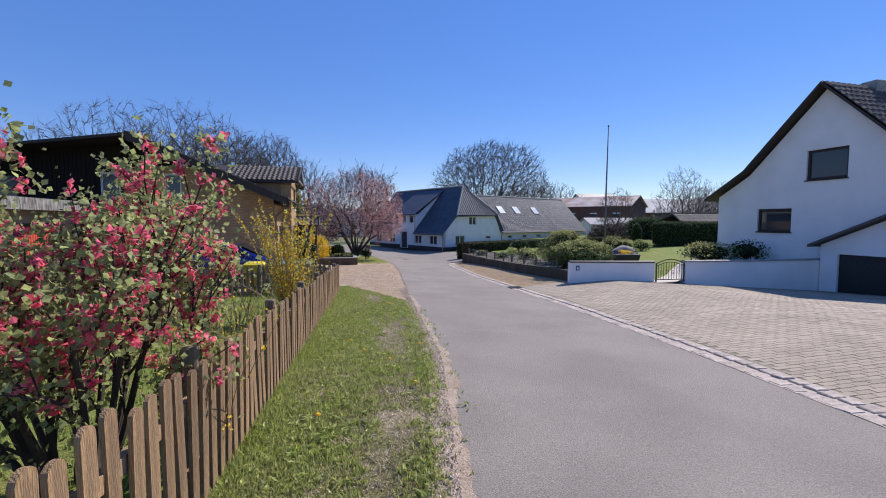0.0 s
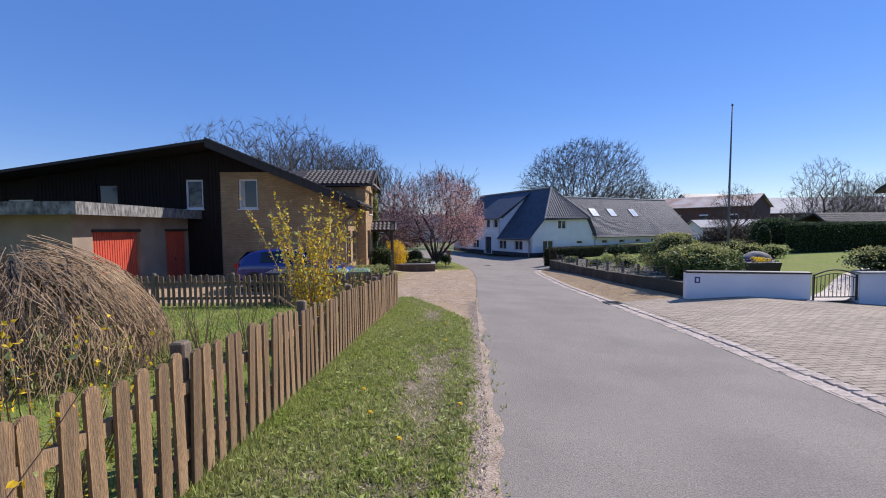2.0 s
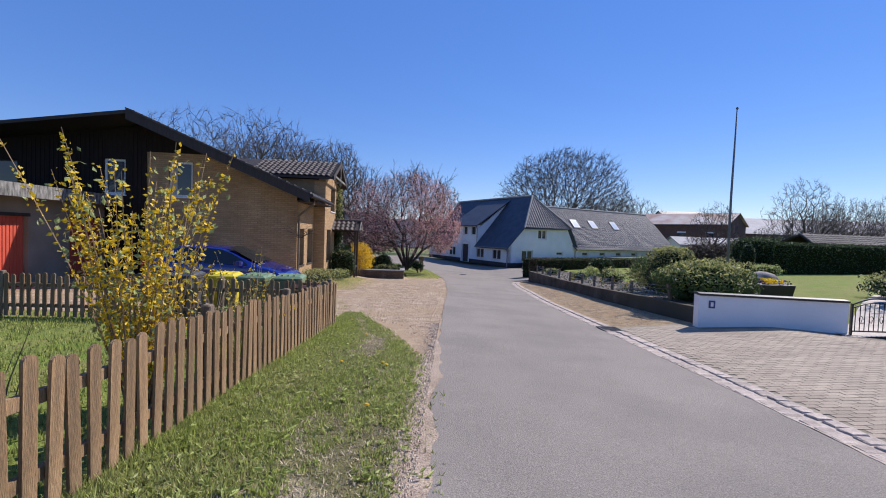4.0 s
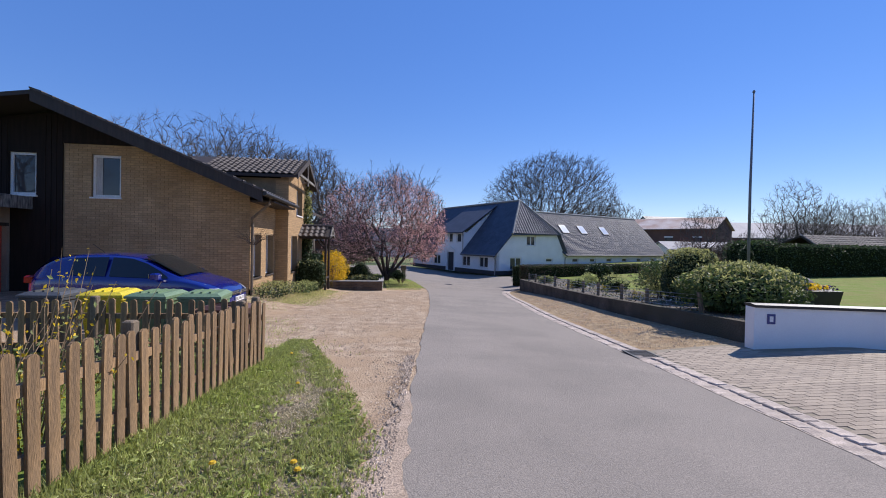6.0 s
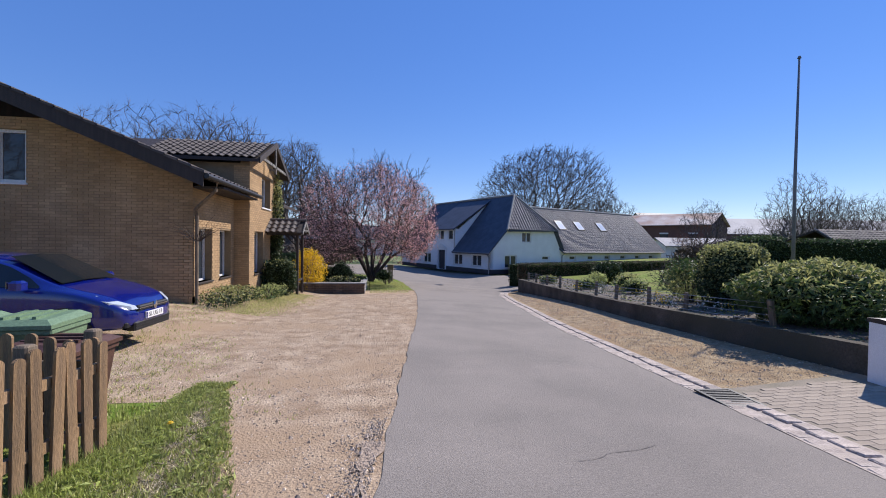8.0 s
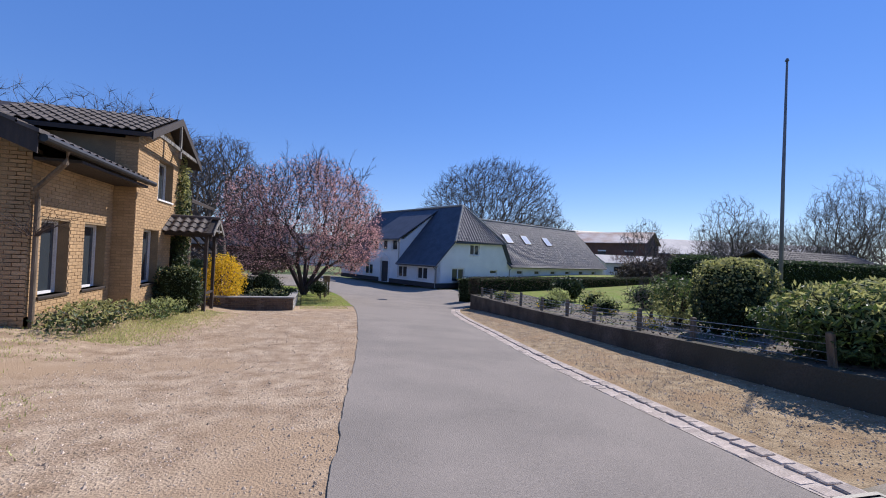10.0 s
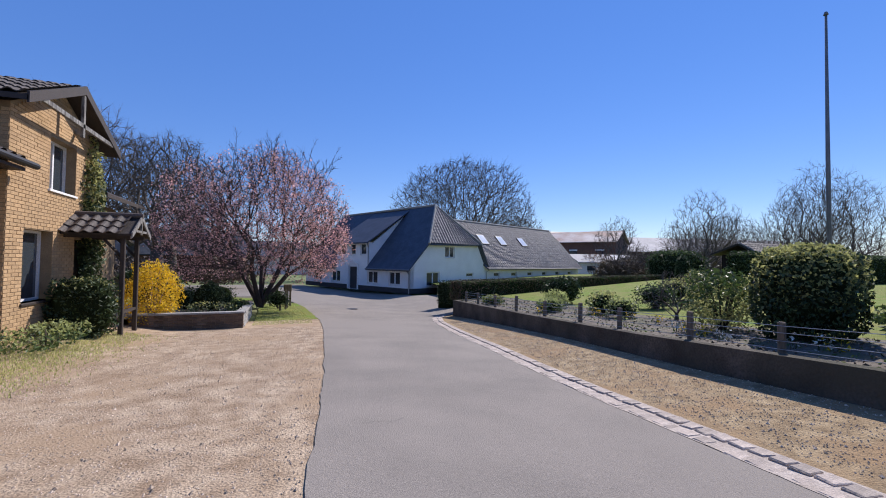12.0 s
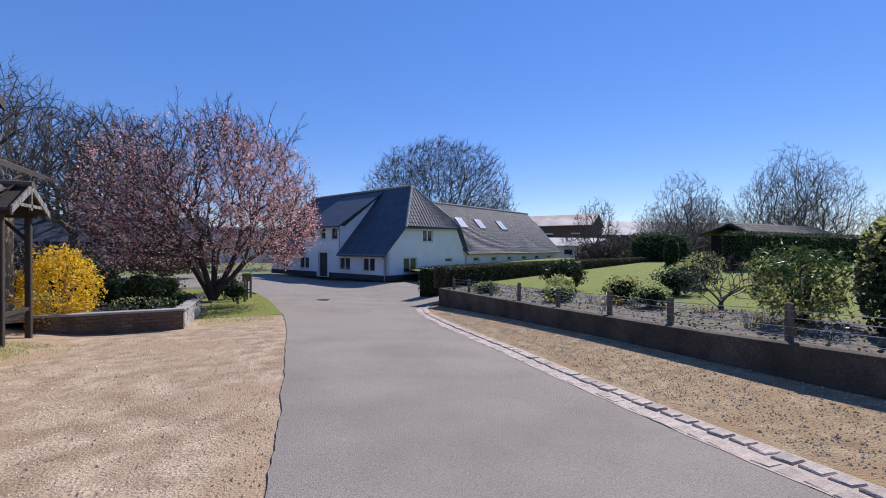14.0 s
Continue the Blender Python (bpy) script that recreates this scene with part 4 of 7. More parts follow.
def hedge(name, p0, p1, width, height, z, n, size, mat, label, seed=0, second=None, core_mat=None):
    """A clipped hedge between two points of the plan."""
    rng = random.Random(seed)
    a, c = Vector(p0), Vector(p1)
    L = (c - a).length
    t = thing(name, pose(a.x, a.y, z, 0, 0, math.degrees(math.atan2(c.y - a.y, c.x - a.x))), label, "hedge")
    rings, steps = [], max(4, int(L / 0.8))
    for i in range(steps + 1):
        u = L * i / steps
        w = width * 0.42 * (1 + 0.1 * noise.noise(Vector((u * 0.7, seed, 0))))
        h = height * (0.93 + 0.05 * noise.noise(Vector((u * 0.5, seed, 5))))
        rings.append([(u, -w, -0.3), (u, -w, h * 0.9), (u, -w * 0.8, h), (u, w * 0.8, h), (u, w, h * 0.9), (u, w, -0.3)])
    # dark filling shell paints the shade inside the hedge
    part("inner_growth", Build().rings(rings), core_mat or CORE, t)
    pts = []
    for _ in range(n):
        s = rng.random()
        u = rng.uniform(-0.05, L + 0.05)
        if s < 0.45:
            pts.append((u, -width / 2 * rng.uniform(0.88, 1.08), rng.uniform(0, height)))
        elif s < 0.85:
            pts.append((u, rng.uniform(-width / 2, width / 2), height * rng.uniform(0.95, 1.05)))
        else:
            pts.append((rng.choice((-0.03, L + 0.03)) + rng.uniform(-0.05, 0.05), rng.uniform(-width / 2, width / 2), rng.uniform(0, height)))
    k = int(n * 0.25) if second else 0
    if k:
        part("young_leaves", leaf_mesh("young_leaves", pts[:k], size, second, seed + 3), second, t)
    part("foliage", leaf_mesh("foliage", pts[k:], size, mat, seed), mat, t)
    return t


# ---- picket fences ----
def picket_shape(h, w=0.080, t=0.02):
    prof = [(-w / 2, 0), (w / 2, 0), (w / 2, h - w * 0.42)]
    prof += [(w / 2 * math.cos(a), h - w * 0.42 + w * 0.42 * math.sin(a)) for a in (0.5, 1.1, 1.57, 2.04, 2.64)]
    prof += [(-w / 2, h - w * 0.42)]
    return Build().prism(prof, "y", -t, 0.0)


PICKET_MESH = [picket_shape(h).mesh("picket", PICKET) for h in (0.80, 0.83, 0.815, 0.845)]
frng = random.Random(5)


def picket_fence(a, c, step, post_every, label, sag=0.0, face=1, offset=0.0):
    """A picket fence from a to c in the plan, pickets on the side that face gives."""
    a, c = Vector(a), Vector(c)
    L = (c - a).length
    way = (c - a) / L
    ang = math.degrees(math.atan2(way.y, way.x))
    f = thing("picket_fence", pose(a.x, a.y, ground_z(a.x, a.y), 0, 0, ang), label, "fence", "garden fences")
    zb = ground_z(a.x, a.y)
    inv = f.matrix_world.inverted()
    n = int(L / step)
    for i in range(n + 1):
        u = i * step
        p = a + way * u
        ob = part("picket", frng.choice(PICKET_MESH), None, f)
        ob.matrix_local = pose(u, -0.03 * face, ground_z(p.x, p.y) - zb + 0.03 + frng.uniform(-0.012, 0.012) + sag * math.sin(u * 1.7), frng.uniform(-1.5, 1.5), frng.uniform(-1.6, 1.6), 0 if face > 0 else 180)
    for zo in (0.2, 0.6):
        b = Build()
        pts = [a + way * u for u in span(0, L, 1.0)]
        rings = []
        for q, u in zip(pts, span(0, L, 1.0)):
            zz = ground_z(q.x, q.y) - zb + zo
            rings.append([(u, -0.03 * face, zz), (u, 0.01 * face, zz), (u, 0.01 * face, zz + 0.07), (u, -0.03 * face, zz + 0.07)])
        part("rail", b.rings(rings), PICKET, f)
    k = offset
    while k <= L + 0.01:
        p = a + way * k
        zz = ground_z(p.x, p.y) - zb
        ob = part("post", Build().bevel_box(-0.045, 0.045, -0.03, 0.06, -0.2, 0.90, 0.012), POSTWOOD, f, "square weathered post")
        ob.matrix_local = pose(k, 0.02 * face, zz, frng.uniform(-1, 1), frng.uniform(-1.2, 1.2), 0)
        k += post_every
    return f


picket_fence((fence_x(-3.0), -3.0), (fence_x(13.15), 13.15), 0.137, 1.98, "weathered brown picket fence along the grass verge", 0.01, 1, 1.75)
picket_fence((0.06, 13.22), (-9.6, 13.9), 0.145, 2.1, "weathered picket fence between lawn and gravel yard", 0.0, -1, 0.05)

# ---- white wall, gate, retaining wall ----
def wall_piece(name, pts, tops, thick, mat, label, z_low=-1.9, cap=None, over=0.0):
    """A wall along plan points with its top heights; thickness to the far side."""
    w = thing(name, pose(pts[0][0], pts[0][1], 0), label, "wall")
    o = Vector((pts[0][0], pts[0][1], 0))
    bb, cc = Build(), Build()
    rb, rc = [], []
    for i, (x, y) in enumerate(pts):
        q0, q1 = Vector(pts[max(i - 1, 0)]), Vector(pts[min(i + 1, len(pts) - 1)])
        d = (q1 - q0).normalized()
        nn = Vector((-d.y, d.x))
        p = Vector((x, y)) - o.xy
        t = tops[i]
        e = p + nn * thick
        rb.append([(p.x, p.y, z_low), (e.x, e.y, z_low), (e.x, e.y, t), (p.x, p.y, t)])
        f, g = p - nn * over, e + nn * over
        rc.append([(f.x, f.y, t + 0.002), (g.x, g.y, t + 0.002), (g.x, g.y, t + 0.05), (p.x + nn.x * thick / 2, p.y + nn.y * thick / 2, t + 0.065), (f.x, f.y, t + 0.05)])
    part("wall_body", bb.rings(rb), mat, w)
    if cap:
        part("coping", cc.rings(rc), cap, w, "stone coping")
    return w


wall_piece("garden_wall", [(8.45, 14.0), (9.5, 13.72), (11.45, 13.2)], [-0.02, -0.02, -0.02], 0.28, WHITE, "whitewashed garden wall with dark coping", cap=IRON, over=0.035)
wall_piece("garden_wall", [(12.75, 13.1), (15.9, 12.75), (19.0, 12.55)], [-0.02, -0.02, -0.02], 0.28, WHITE, "whitewashed garden wall beside the driveway", cap=COPING, over=0.035)
rys = span(14.25, 33.4, 1.2)
wall_piece("retaining_wall", [(wall_x(y), y) for y in rys] [::-1], [along(WALL_TOP, y) for y in rys][::-1], -0.0 + 0.22, CONCRETE, "low dark concrete retaining wall", z_low=-2.4)
wall_piece("retaining_wall", [(wall_x(33.4) + 0.22, 33.4), (wall_x(33.4) + 1.6, 33.7)][::-1], [along(WALL_TOP, 33.4)] * 2, 0.2, CONCRETE, "end of the low concrete retaining wall", z_low=-2.4)
sign = thing("house_number_plate", pose(8.72, 13.925, -0.22, 0, 0, -15), "small blue and white house number plate on the wall", "sign")
part("plate", Build().bevel_box(-0.07, 0.07, -0.012, 0.0, -0.09, 0.09, 0.005), material("plate_blue", (0.05, 0.06, 0.22), None, 9, 0.4), sign)
part("number_bar", Build().box(-0.03, 0.03, -0.016, -0.0125, -0.05, 0.05), WHITE_SOFT, sign)

gate = thing("garden_gate", pose(11.5, 13.18, -0.74, 0, 0, -4), "arched black wrought-iron garden gate", "gate")
GW = 1.2
part("post", Build().box(0.0, 0.04, 0, 0.04, 0, 0.72), IRON, gate)
part("post", Build().box(GW - 0.04, GW, 0, 0.04, 0, 0.72), IRON, gate)
part("top_arch", Build().tube([(GW * i / 10, 0.02, 0.68 + 0.16 * math.sin(math.pi * i / 10)) for i in range(11)], 0.018, 6), IRON, gate)
part("lower_arch", Build().tube([(GW * i / 10, 0.02, 0.60 + 0.14 * math.sin(math.pi * i / 10)) for i in range(11)], 0.012, 6), IRON, gate)
part("bottom_rail", Build().box(0.04, GW - 0.04, 0.005, 0.035, 0.08, 0.11), IRON, gate)
for i in range(1, 11):
    u = GW * i / 11
    part("bar", Build().tube([(u, 0.02, 0.09), (u, 0.02, 0.60 + 0.14 * math.sin(math.pi * i / 11))], 0.009, 6), IRON, gate)
for i in range(4):
    u = GW * (i + 0.5 + 0.5) / 5
    part("scroll", Build().tube([(u + 0.055 * math.cos(a * 0.7) * (1 - a * 0.06), 0.02, 0.36 + 0.08 * math.sin(a * 0.7)) for a in range(10)], 0.007, 5), IRON, gate)

# wire fence on the retaining wall
wire = thing("wire_fence", pose(0, 0, 0), "low wire fence with grey wooden posts on the garden wall", "fence")
wys = [16.4, 18.9, 20.5, 22.4, 23.9, 25.7, 27.6, 29.4, 31.2, 32.7]
for y in wys:
    x = wall_x(y) + 0.42
    lean = -11 if y == 16.4 else frng.uniform(-2, 2)
    z = garden_z(x, y)
    b = Build().bevel_box(-0.045, 0.045, -0.045, 0.045, -0.3, 0.52 + frng.uniform(-0.03, 0.05), 0.014)
    p_ = part("post", b, POSTWOOD, wire, "grey split wooden post")
    p_.matrix_local = pose(x, y, z, 0, lean, 8)
for zo in (0.12, 0.24, 0.36, 0.46):
    part("wire", Build().tube([(wall_x(y) + 0.37, y, garden_z(wall_x(y) + 0.37, y) + zo + (0.0 if i % 2 == 0 else -0.02)) for i, y in enumerate(wys)], 0.005, 4), STEEL, wire)

crng = random.Random(31)
CRACK = material("crack", (0.15, 0.135, 0.12), None, 5.0, 0.95, bump=0.0)
for i, (cx, cy, cl, ca_) in enumerate(((3.6, 12.6, 1.0, 3), (4.2, 16.8, 0.8, -8), (3.4, 19.2, 0.6, 5))):
    rib, px_, py_, aa = Build(), cx, cy, radians(ca_)
    pts = []
    for k in range(int(cl / 0.07)):
        aa += crng.gauss(0, 0.28) - (aa - radians(ca_)) * 0.25
        px_, py_ = px_ + 0.07 * math.cos(aa), py_ + 0.07 * math.sin(aa)
        w_ = 0.003 * crng.uniform(0.4, 1.3)
        z_ = ground_z(px_, py_) + 0.0175
        pts += [(px_ - w_ * math.sin(aa), py_ + w_ * math.cos(aa), z_), (px_ + w_ * math.sin(aa), py_ - w_ * math.cos(aa), z_)]
    rib.add(pts, [(2 * k, 2 * k + 1, 2 * k + 3, 2 * k + 2) for k in range(len(pts) // 2 - 1)])
    structure("road_crack", rib, CRACK, "thin crack in the asphalt", "crack")

# storm drain in the gutter strip
drain = thing("drain_grate", pose(6.42, 14.2, ground_z(6.42, 14.2) + 0.014, 0, 0, -3), "slotted cast-iron road drain grate", "drain")
part("frame", Build().box(-0.24, -0.2, -0.3, 0.3, 0, 0.02).box(0.2, 0.24, -0.3, 0.3, 0, 0.02).box(-0.2, 0.2, -0.3, -0.26, 0, 0.02).box(-0.2, 0.2, 0.26, 0.3, 0, 0.02), IRON, drain)
for i in range(9):
    y = -0.225 + i * 0.0565
    part("bar", Build().box(-0.2, 0.2, y - 0.011, y + 0.013, 0.0, 0.016), IRON, drain)
# no real depth: a black sheet stands for the shade below the bars
part("shaft", Build().box(-0.2, 0.2, -0.26, 0.26, 0.0005, 0.002), BLACKPL, drain, "flat black sheet painting the shade of the shaft")
man = thing("manhole_cover", pose(6.25, 37.7, ground_z(6.25, 37.7) + 0.012), "round iron manhole cover in the asphalt", "manhole cover")
part("cover", Build().rings([[(0.31 * math.cos(a * math.pi / 12), 0.31 * math.sin(a * math.pi / 12), z) for a in range(24)] for z in (0, 0.012)]), IRON, man)

# flagpole
pole = thing("flagpole", pose(14.85, 21.0, garden_z(14.85, 21) - 0.1), "tall thin grey flagpole without a flag", "flagpole")
part("shaft", Build().tube([(0, 0, 0), (-0.02, 0, 4.0), (0.05, 0.03, 7.53)], [0.055, 0.045, 0.026], 10), POLE, pole, smooth=True)
part("finial", Build().tube([(0.05, 0.03, 7.53), (0.05, 0.03, 7.60)], [0.055, 0.03], 8), POLE, pole)

# ---- right-hand house ----
rh = thing("gabled_house", pose(19.0, 12.6, -1.35), "white rendered gabled house with a dark tiled roof", "house")
rb_ = Build()
mwall = pose(0, 0, 0, 0, 0, -90)
RWALL = [(-5.0, 4.05), (-3.4, 5.0), (-0.3, 8.1), (3.6, 4.05)]
wall_run(rb_, mwall, RWALL, -0.3, [(-2.94, -1.43, 2.4, 3.42), (-0.93, 0.56, 4.55, 5.75), (0.2, 3.5, -0.3, 1.62)], 0.3)
part("wall_gable", rb_, WHITE, rh, "shaded white gable wall")
rs = Build()
rs.box(0.3, 11, 4.7, 5.0, -0.3, 4.0).box(0.3, 11, -3.6, -3.3, -0.3, 4.0).box(10.7, 11, -3.3, 4.7, -0.3, 4.0)
part("wall_side", rs, WHITE, rh)
window(rh, Matrix.Translation((0, 2.94, 2.4)) @ pose(0, 0, 0, 0, 0, -90), 1.51, 1.02, 0.08, (), frame_mat=BROWNWOOD, label="dark-framed window with a pale blind", curtain=False, t=0.09)
window(rh, Matrix.Translation((0, 0.93, 4.55)) @ pose(0, 0, 0, 0, 0, -90), 1.49, 1.2, 0.08, (), frame_mat=BROWNWOOD, label="dark-framed upper window", t=0.09)
rr = Build()
slab(rr, (-0.4, 0.3, 8.35), (11.3, 0.3, 8.35), (11.3, 3.45, 5.2), (-0.4, 3.45, 5.2))
slab(rr, (-0.4, 3.45, 5.2), (11.3, 3.45, 5.2), (11.3, 5.5, 4.0), (-0.4, 5.5, 4.0))
slab(rr, (-0.4, 0.3, 8.35), (-0.4, -4.2, 3.7), (11.3, -4.2, 3.7), (11.3, 0.3, 8.35))
rroof = part("roof", rr, BROWNWOOD, rh, "dark tiled roof")
rt = Build()
wave_slab(rt, (-0.4, 0.3, 8.35), (1, 0, 0), (0, -4.5, -4.65), 11.7, 6.4, t=0.02)
part("roof_tiles", rt, TILE_JOIN, rroof, "dark brown tiles", fix=False)
part("chimney", Build().bevel_box(2.2, 2.8, 0.0, 0.6, 7.6, 8.55, 0.03), COPING, rroof)
annex = thing("garage_annex", pose(18.6, 12.5, -1.35), "low white annex with a dark garage door", "garage")
ab = Build()
wall_run(ab, mwall, [(-0.05, 1.95), (2.6, 3.2), (5.2, 1.95)], -0.3, [(0.55, 3.6, -0.3, 1.62)], 0.25)
part("wall", ab, WHITE, annex)
ar = Build()
slab(ar, (-0.3, 0.35, 1.95), (-0.3, -2.6, 3.36), (0.55, -2.6, 3.36), (0.55, 0.35, 1.95), 0.1)
slab(ar, (-0.3, -2.6, 3.36), (-0.3, -5.5, 1.95), (0.55, -5.5, 1.95), (0.55, -2.6, 3.36), 0.1)
part("roof", ar, TILE_JOIN, annex, "dark tiled verge roof")
part("garage_door", Build().box(0.1, 0.15, -3.6, -0.55, -0.3, 1.62), IRON, annex, "dark garage door in deep shade")

# ---- porch, planter and garden by the brick house ----
porch = thing("porch", pose(-2.2, 28.1, ground_z(-1.0, 28.1)), "small tiled porch roof on dark timber posts", "porch")
pz = ground_z(-1.0, 28.1)
for y in (-0.55, 0.55):
    part("post", Build().bevel_box(1.14, 1.24, y - 0.05, y + 0.05, -0.1, 1.15 - pz, 0.012), BROWNWOOD, porch)
    part("brace", Build().tube([(1.19, y, 0.65 - pz), (0.75, y, 1.15 - pz)], 0.035, 4), BROWNWOOD, porch)
    part("beam", Build().box(0, 1.35, y - 0.05, y + 0.05, 1.13 - pz, 1.23 - pz), BROWNWOOD, porch)
pr = Build()
slab(pr, (0, 0, 1.70 - pz), (1.42, 0, 1.70 - pz), (1.42, -0.78, 1.24 - pz), (0, -0.78, 1.24 - pz), 0.05)
slab(pr, (1.42, 0, 1.70 - pz), (0, 0, 1.70 - pz), (0, 0.78, 1.24 - pz), (1.42, 0.78, 1.24 - pz), 0.05)
proof = part("roof", pr, BROWNWOOD, porch)
pb = Build()
for s in (-1, 1):
    pb.hexa([(1.42, s * 0.8, 1.14 - pz), (1.45, s * 0.8, 1.14 - pz), (1.45, 0, 1.62 - pz), (1.42, 0, 1.62 - pz), (1.42, s * 0.8, 1.27 - pz), (1.45, s * 0.8, 1.27 - pz), (1.45, 0, 1.76 - pz), (1.42, 0, 1.76 - pz)])
part("barge_board", pb, FASCIA, proof, "pale weathered barge board")
part("king_post", Build().box(1.40, 1.44, -0.03, 0.03, 1.25 - pz, 1.65 - pz).box(1.40, 1.44, -0.45, 0.45, 1.30 - pz, 1.36 - pz), FASCIA, porch)
part("bench_rail", Build().box(1.15, 1.22, -0.5, 0.5, 0.55, 0.62), BROWNWOOD, porch)


def pantile(w=0.24, l=0.34):
    b = Build()
    v, f = [], []
    for r, (q, up) in enumerate(((0, 0.0), (l, 0.03))):
        for k in range(7):
            u = w * k / 6
            v.append((u, q, up + 0.028 * math.cos(2 * math.pi * k / 6)))
    for r, (q, up) in enumerate(((0, 0.0), (l, 0.03))):
        for k in range(7):
            v.append((w * k / 6, q, up + 0.028 * math.cos(2 * math.pi * k / 6) - 0.02))
    for k in range(6):
        f += [(k, k + 1, k + 8, k + 7), (k + 21, k + 22, k + 15, k + 14), (k + 7, k + 8, k + 22, k + 21)]
    return b.add(v, f).mesh("tile", TILE)


TILE_MESH = pantile()


def lay_tiles(parent, o, du, dv, w, l, pitch=0.245, row=0.31, lift=0.035):
    """Pantiles as parts on a roof slope, from the upper corner o; dv runs down the slope."""
    o, du, dv = Vector(o), Vector(du).normalized(), Vector(dv).normalized()
    nn = du.cross(dv)
    if nn.z < 0:
        nn = -nn
    base = Matrix((( du.x, dv.x, nn.x, 0), (du.y, dv.y, nn.y, 0), (du.z, dv.z, nn.z, 0), (0, 0, 0, 1)))
    for r in range(int(l / row + 0.5)):
        for c in range(int(w / pitch)):
            ob = part("tile", TILE_MESH, None, parent)
            p = o + du * (c * pitch + 0.01) + dv * (r * row) + nn * (lift + frng.uniform(-0.004, 0.004))
            ob.matrix_local = Matrix.Translation(p) @ base @ pose(0, 0, 0, 0, 0, frng.uniform(-0.8, 0.8))


lay_tiles(proof, (0, -0.02, 1.70 - pz), (1, 0, 0), (0, -0.78, -0.46), 1.44, 0.92)
lay_tiles(proof, (0, 0.02, 1.70 - pz), (1, 0, 0), (0, 0.78, -0.46), 1.44, 0.92)
part("ridge", Build().tube([(0, 0, 1.75 - pz), (1.46, 0, 1.75 - pz)], 0.07, 8), TILE_JOIN, proof)

planter = thing("planter_wall", pose(0, 29.4, 0), "low planter wall of weathered brown brick", "planter")
for i, z in enumerate(span(-1.5, -1.02, 0.08)[:-1]):
    row = Build()
    k = -1.35 - (i % 2) * 0.12
    while k < 1.62:
        row.bevel_box(max(k, -1.35), min(k + 0.235, 1.62), frng.uniform(-0.012, 0.006), 0.2, z + 0.006, z + 0.076, 0.008)
        k += 0.245
    part("brick_course", row, REDBRICK, planter)
    row = Build()
    k = 0.21
    while k < 4.4:
        row.bevel_box(1.42, 1.62 + frng.uniform(-0.006, 0.012), k, min(k + 0.235, 4.5), z + 0.006 - k * 0.03, z + 0.076 - k * 0.03, 0.008)
        k += 0.245
    part("brick_course", row, COPING, planter)
part("mortar_core", Build().box(-1.34, 1.6, 0.02, 0.19, -1.7, -1.03).hexa([(1.44, 0.2, -1.7), (1.6, 0.2, -1.7), (1.6, 4.4, -1.8), (1.44, 4.4, -1.8), (1.44, 0.2, -1.05), (1.6, 0.2, -1.05), (1.6, 4.4, -1.18), (1.44, 4.4, -1.18)]), MORTAR, planter)
part("coping", Build().bevel_box(-1.4, 1.66, -0.04, 0.24, -1.015, -0.965, 0.012), COPING, planter, "pale concrete coping slab")
part("coping", Build().rings([[(1.4, 0.24, -1.02), (1.68, 0.24, -1.02), (1.68, 0.24, -0.97), (1.4, 0.24, -0.97)], [(1.4, 4.5, -1.15), (1.68, 4.5, -1.15), (1.68, 4.5, -1.10), (1.4, 4.5, -1.10)]]), COPING, planter)
sheet("planter_soil", lambda y: -6.0, lambda y: 1.45, span(29.6, 44.0, 0.8), SOIL, "dark shaded soil under the plum tree", "flower bed", 0.0, 10, lambda x, y: -1.12 - 0.035 * (y - 29.6))
sheet("far_lawn", lambda y: -60.0, lambda y: 1.6 - max(0, y - 40) * 1.5 if y < 47 else -9.0, span(36.0, 90.0, 1.0), GRASS, "lawn behind the plum tree", "lawn", 0.02, 30, lambda x, y: max(ground_z(x, y), -1.45 - 0.0 * y))


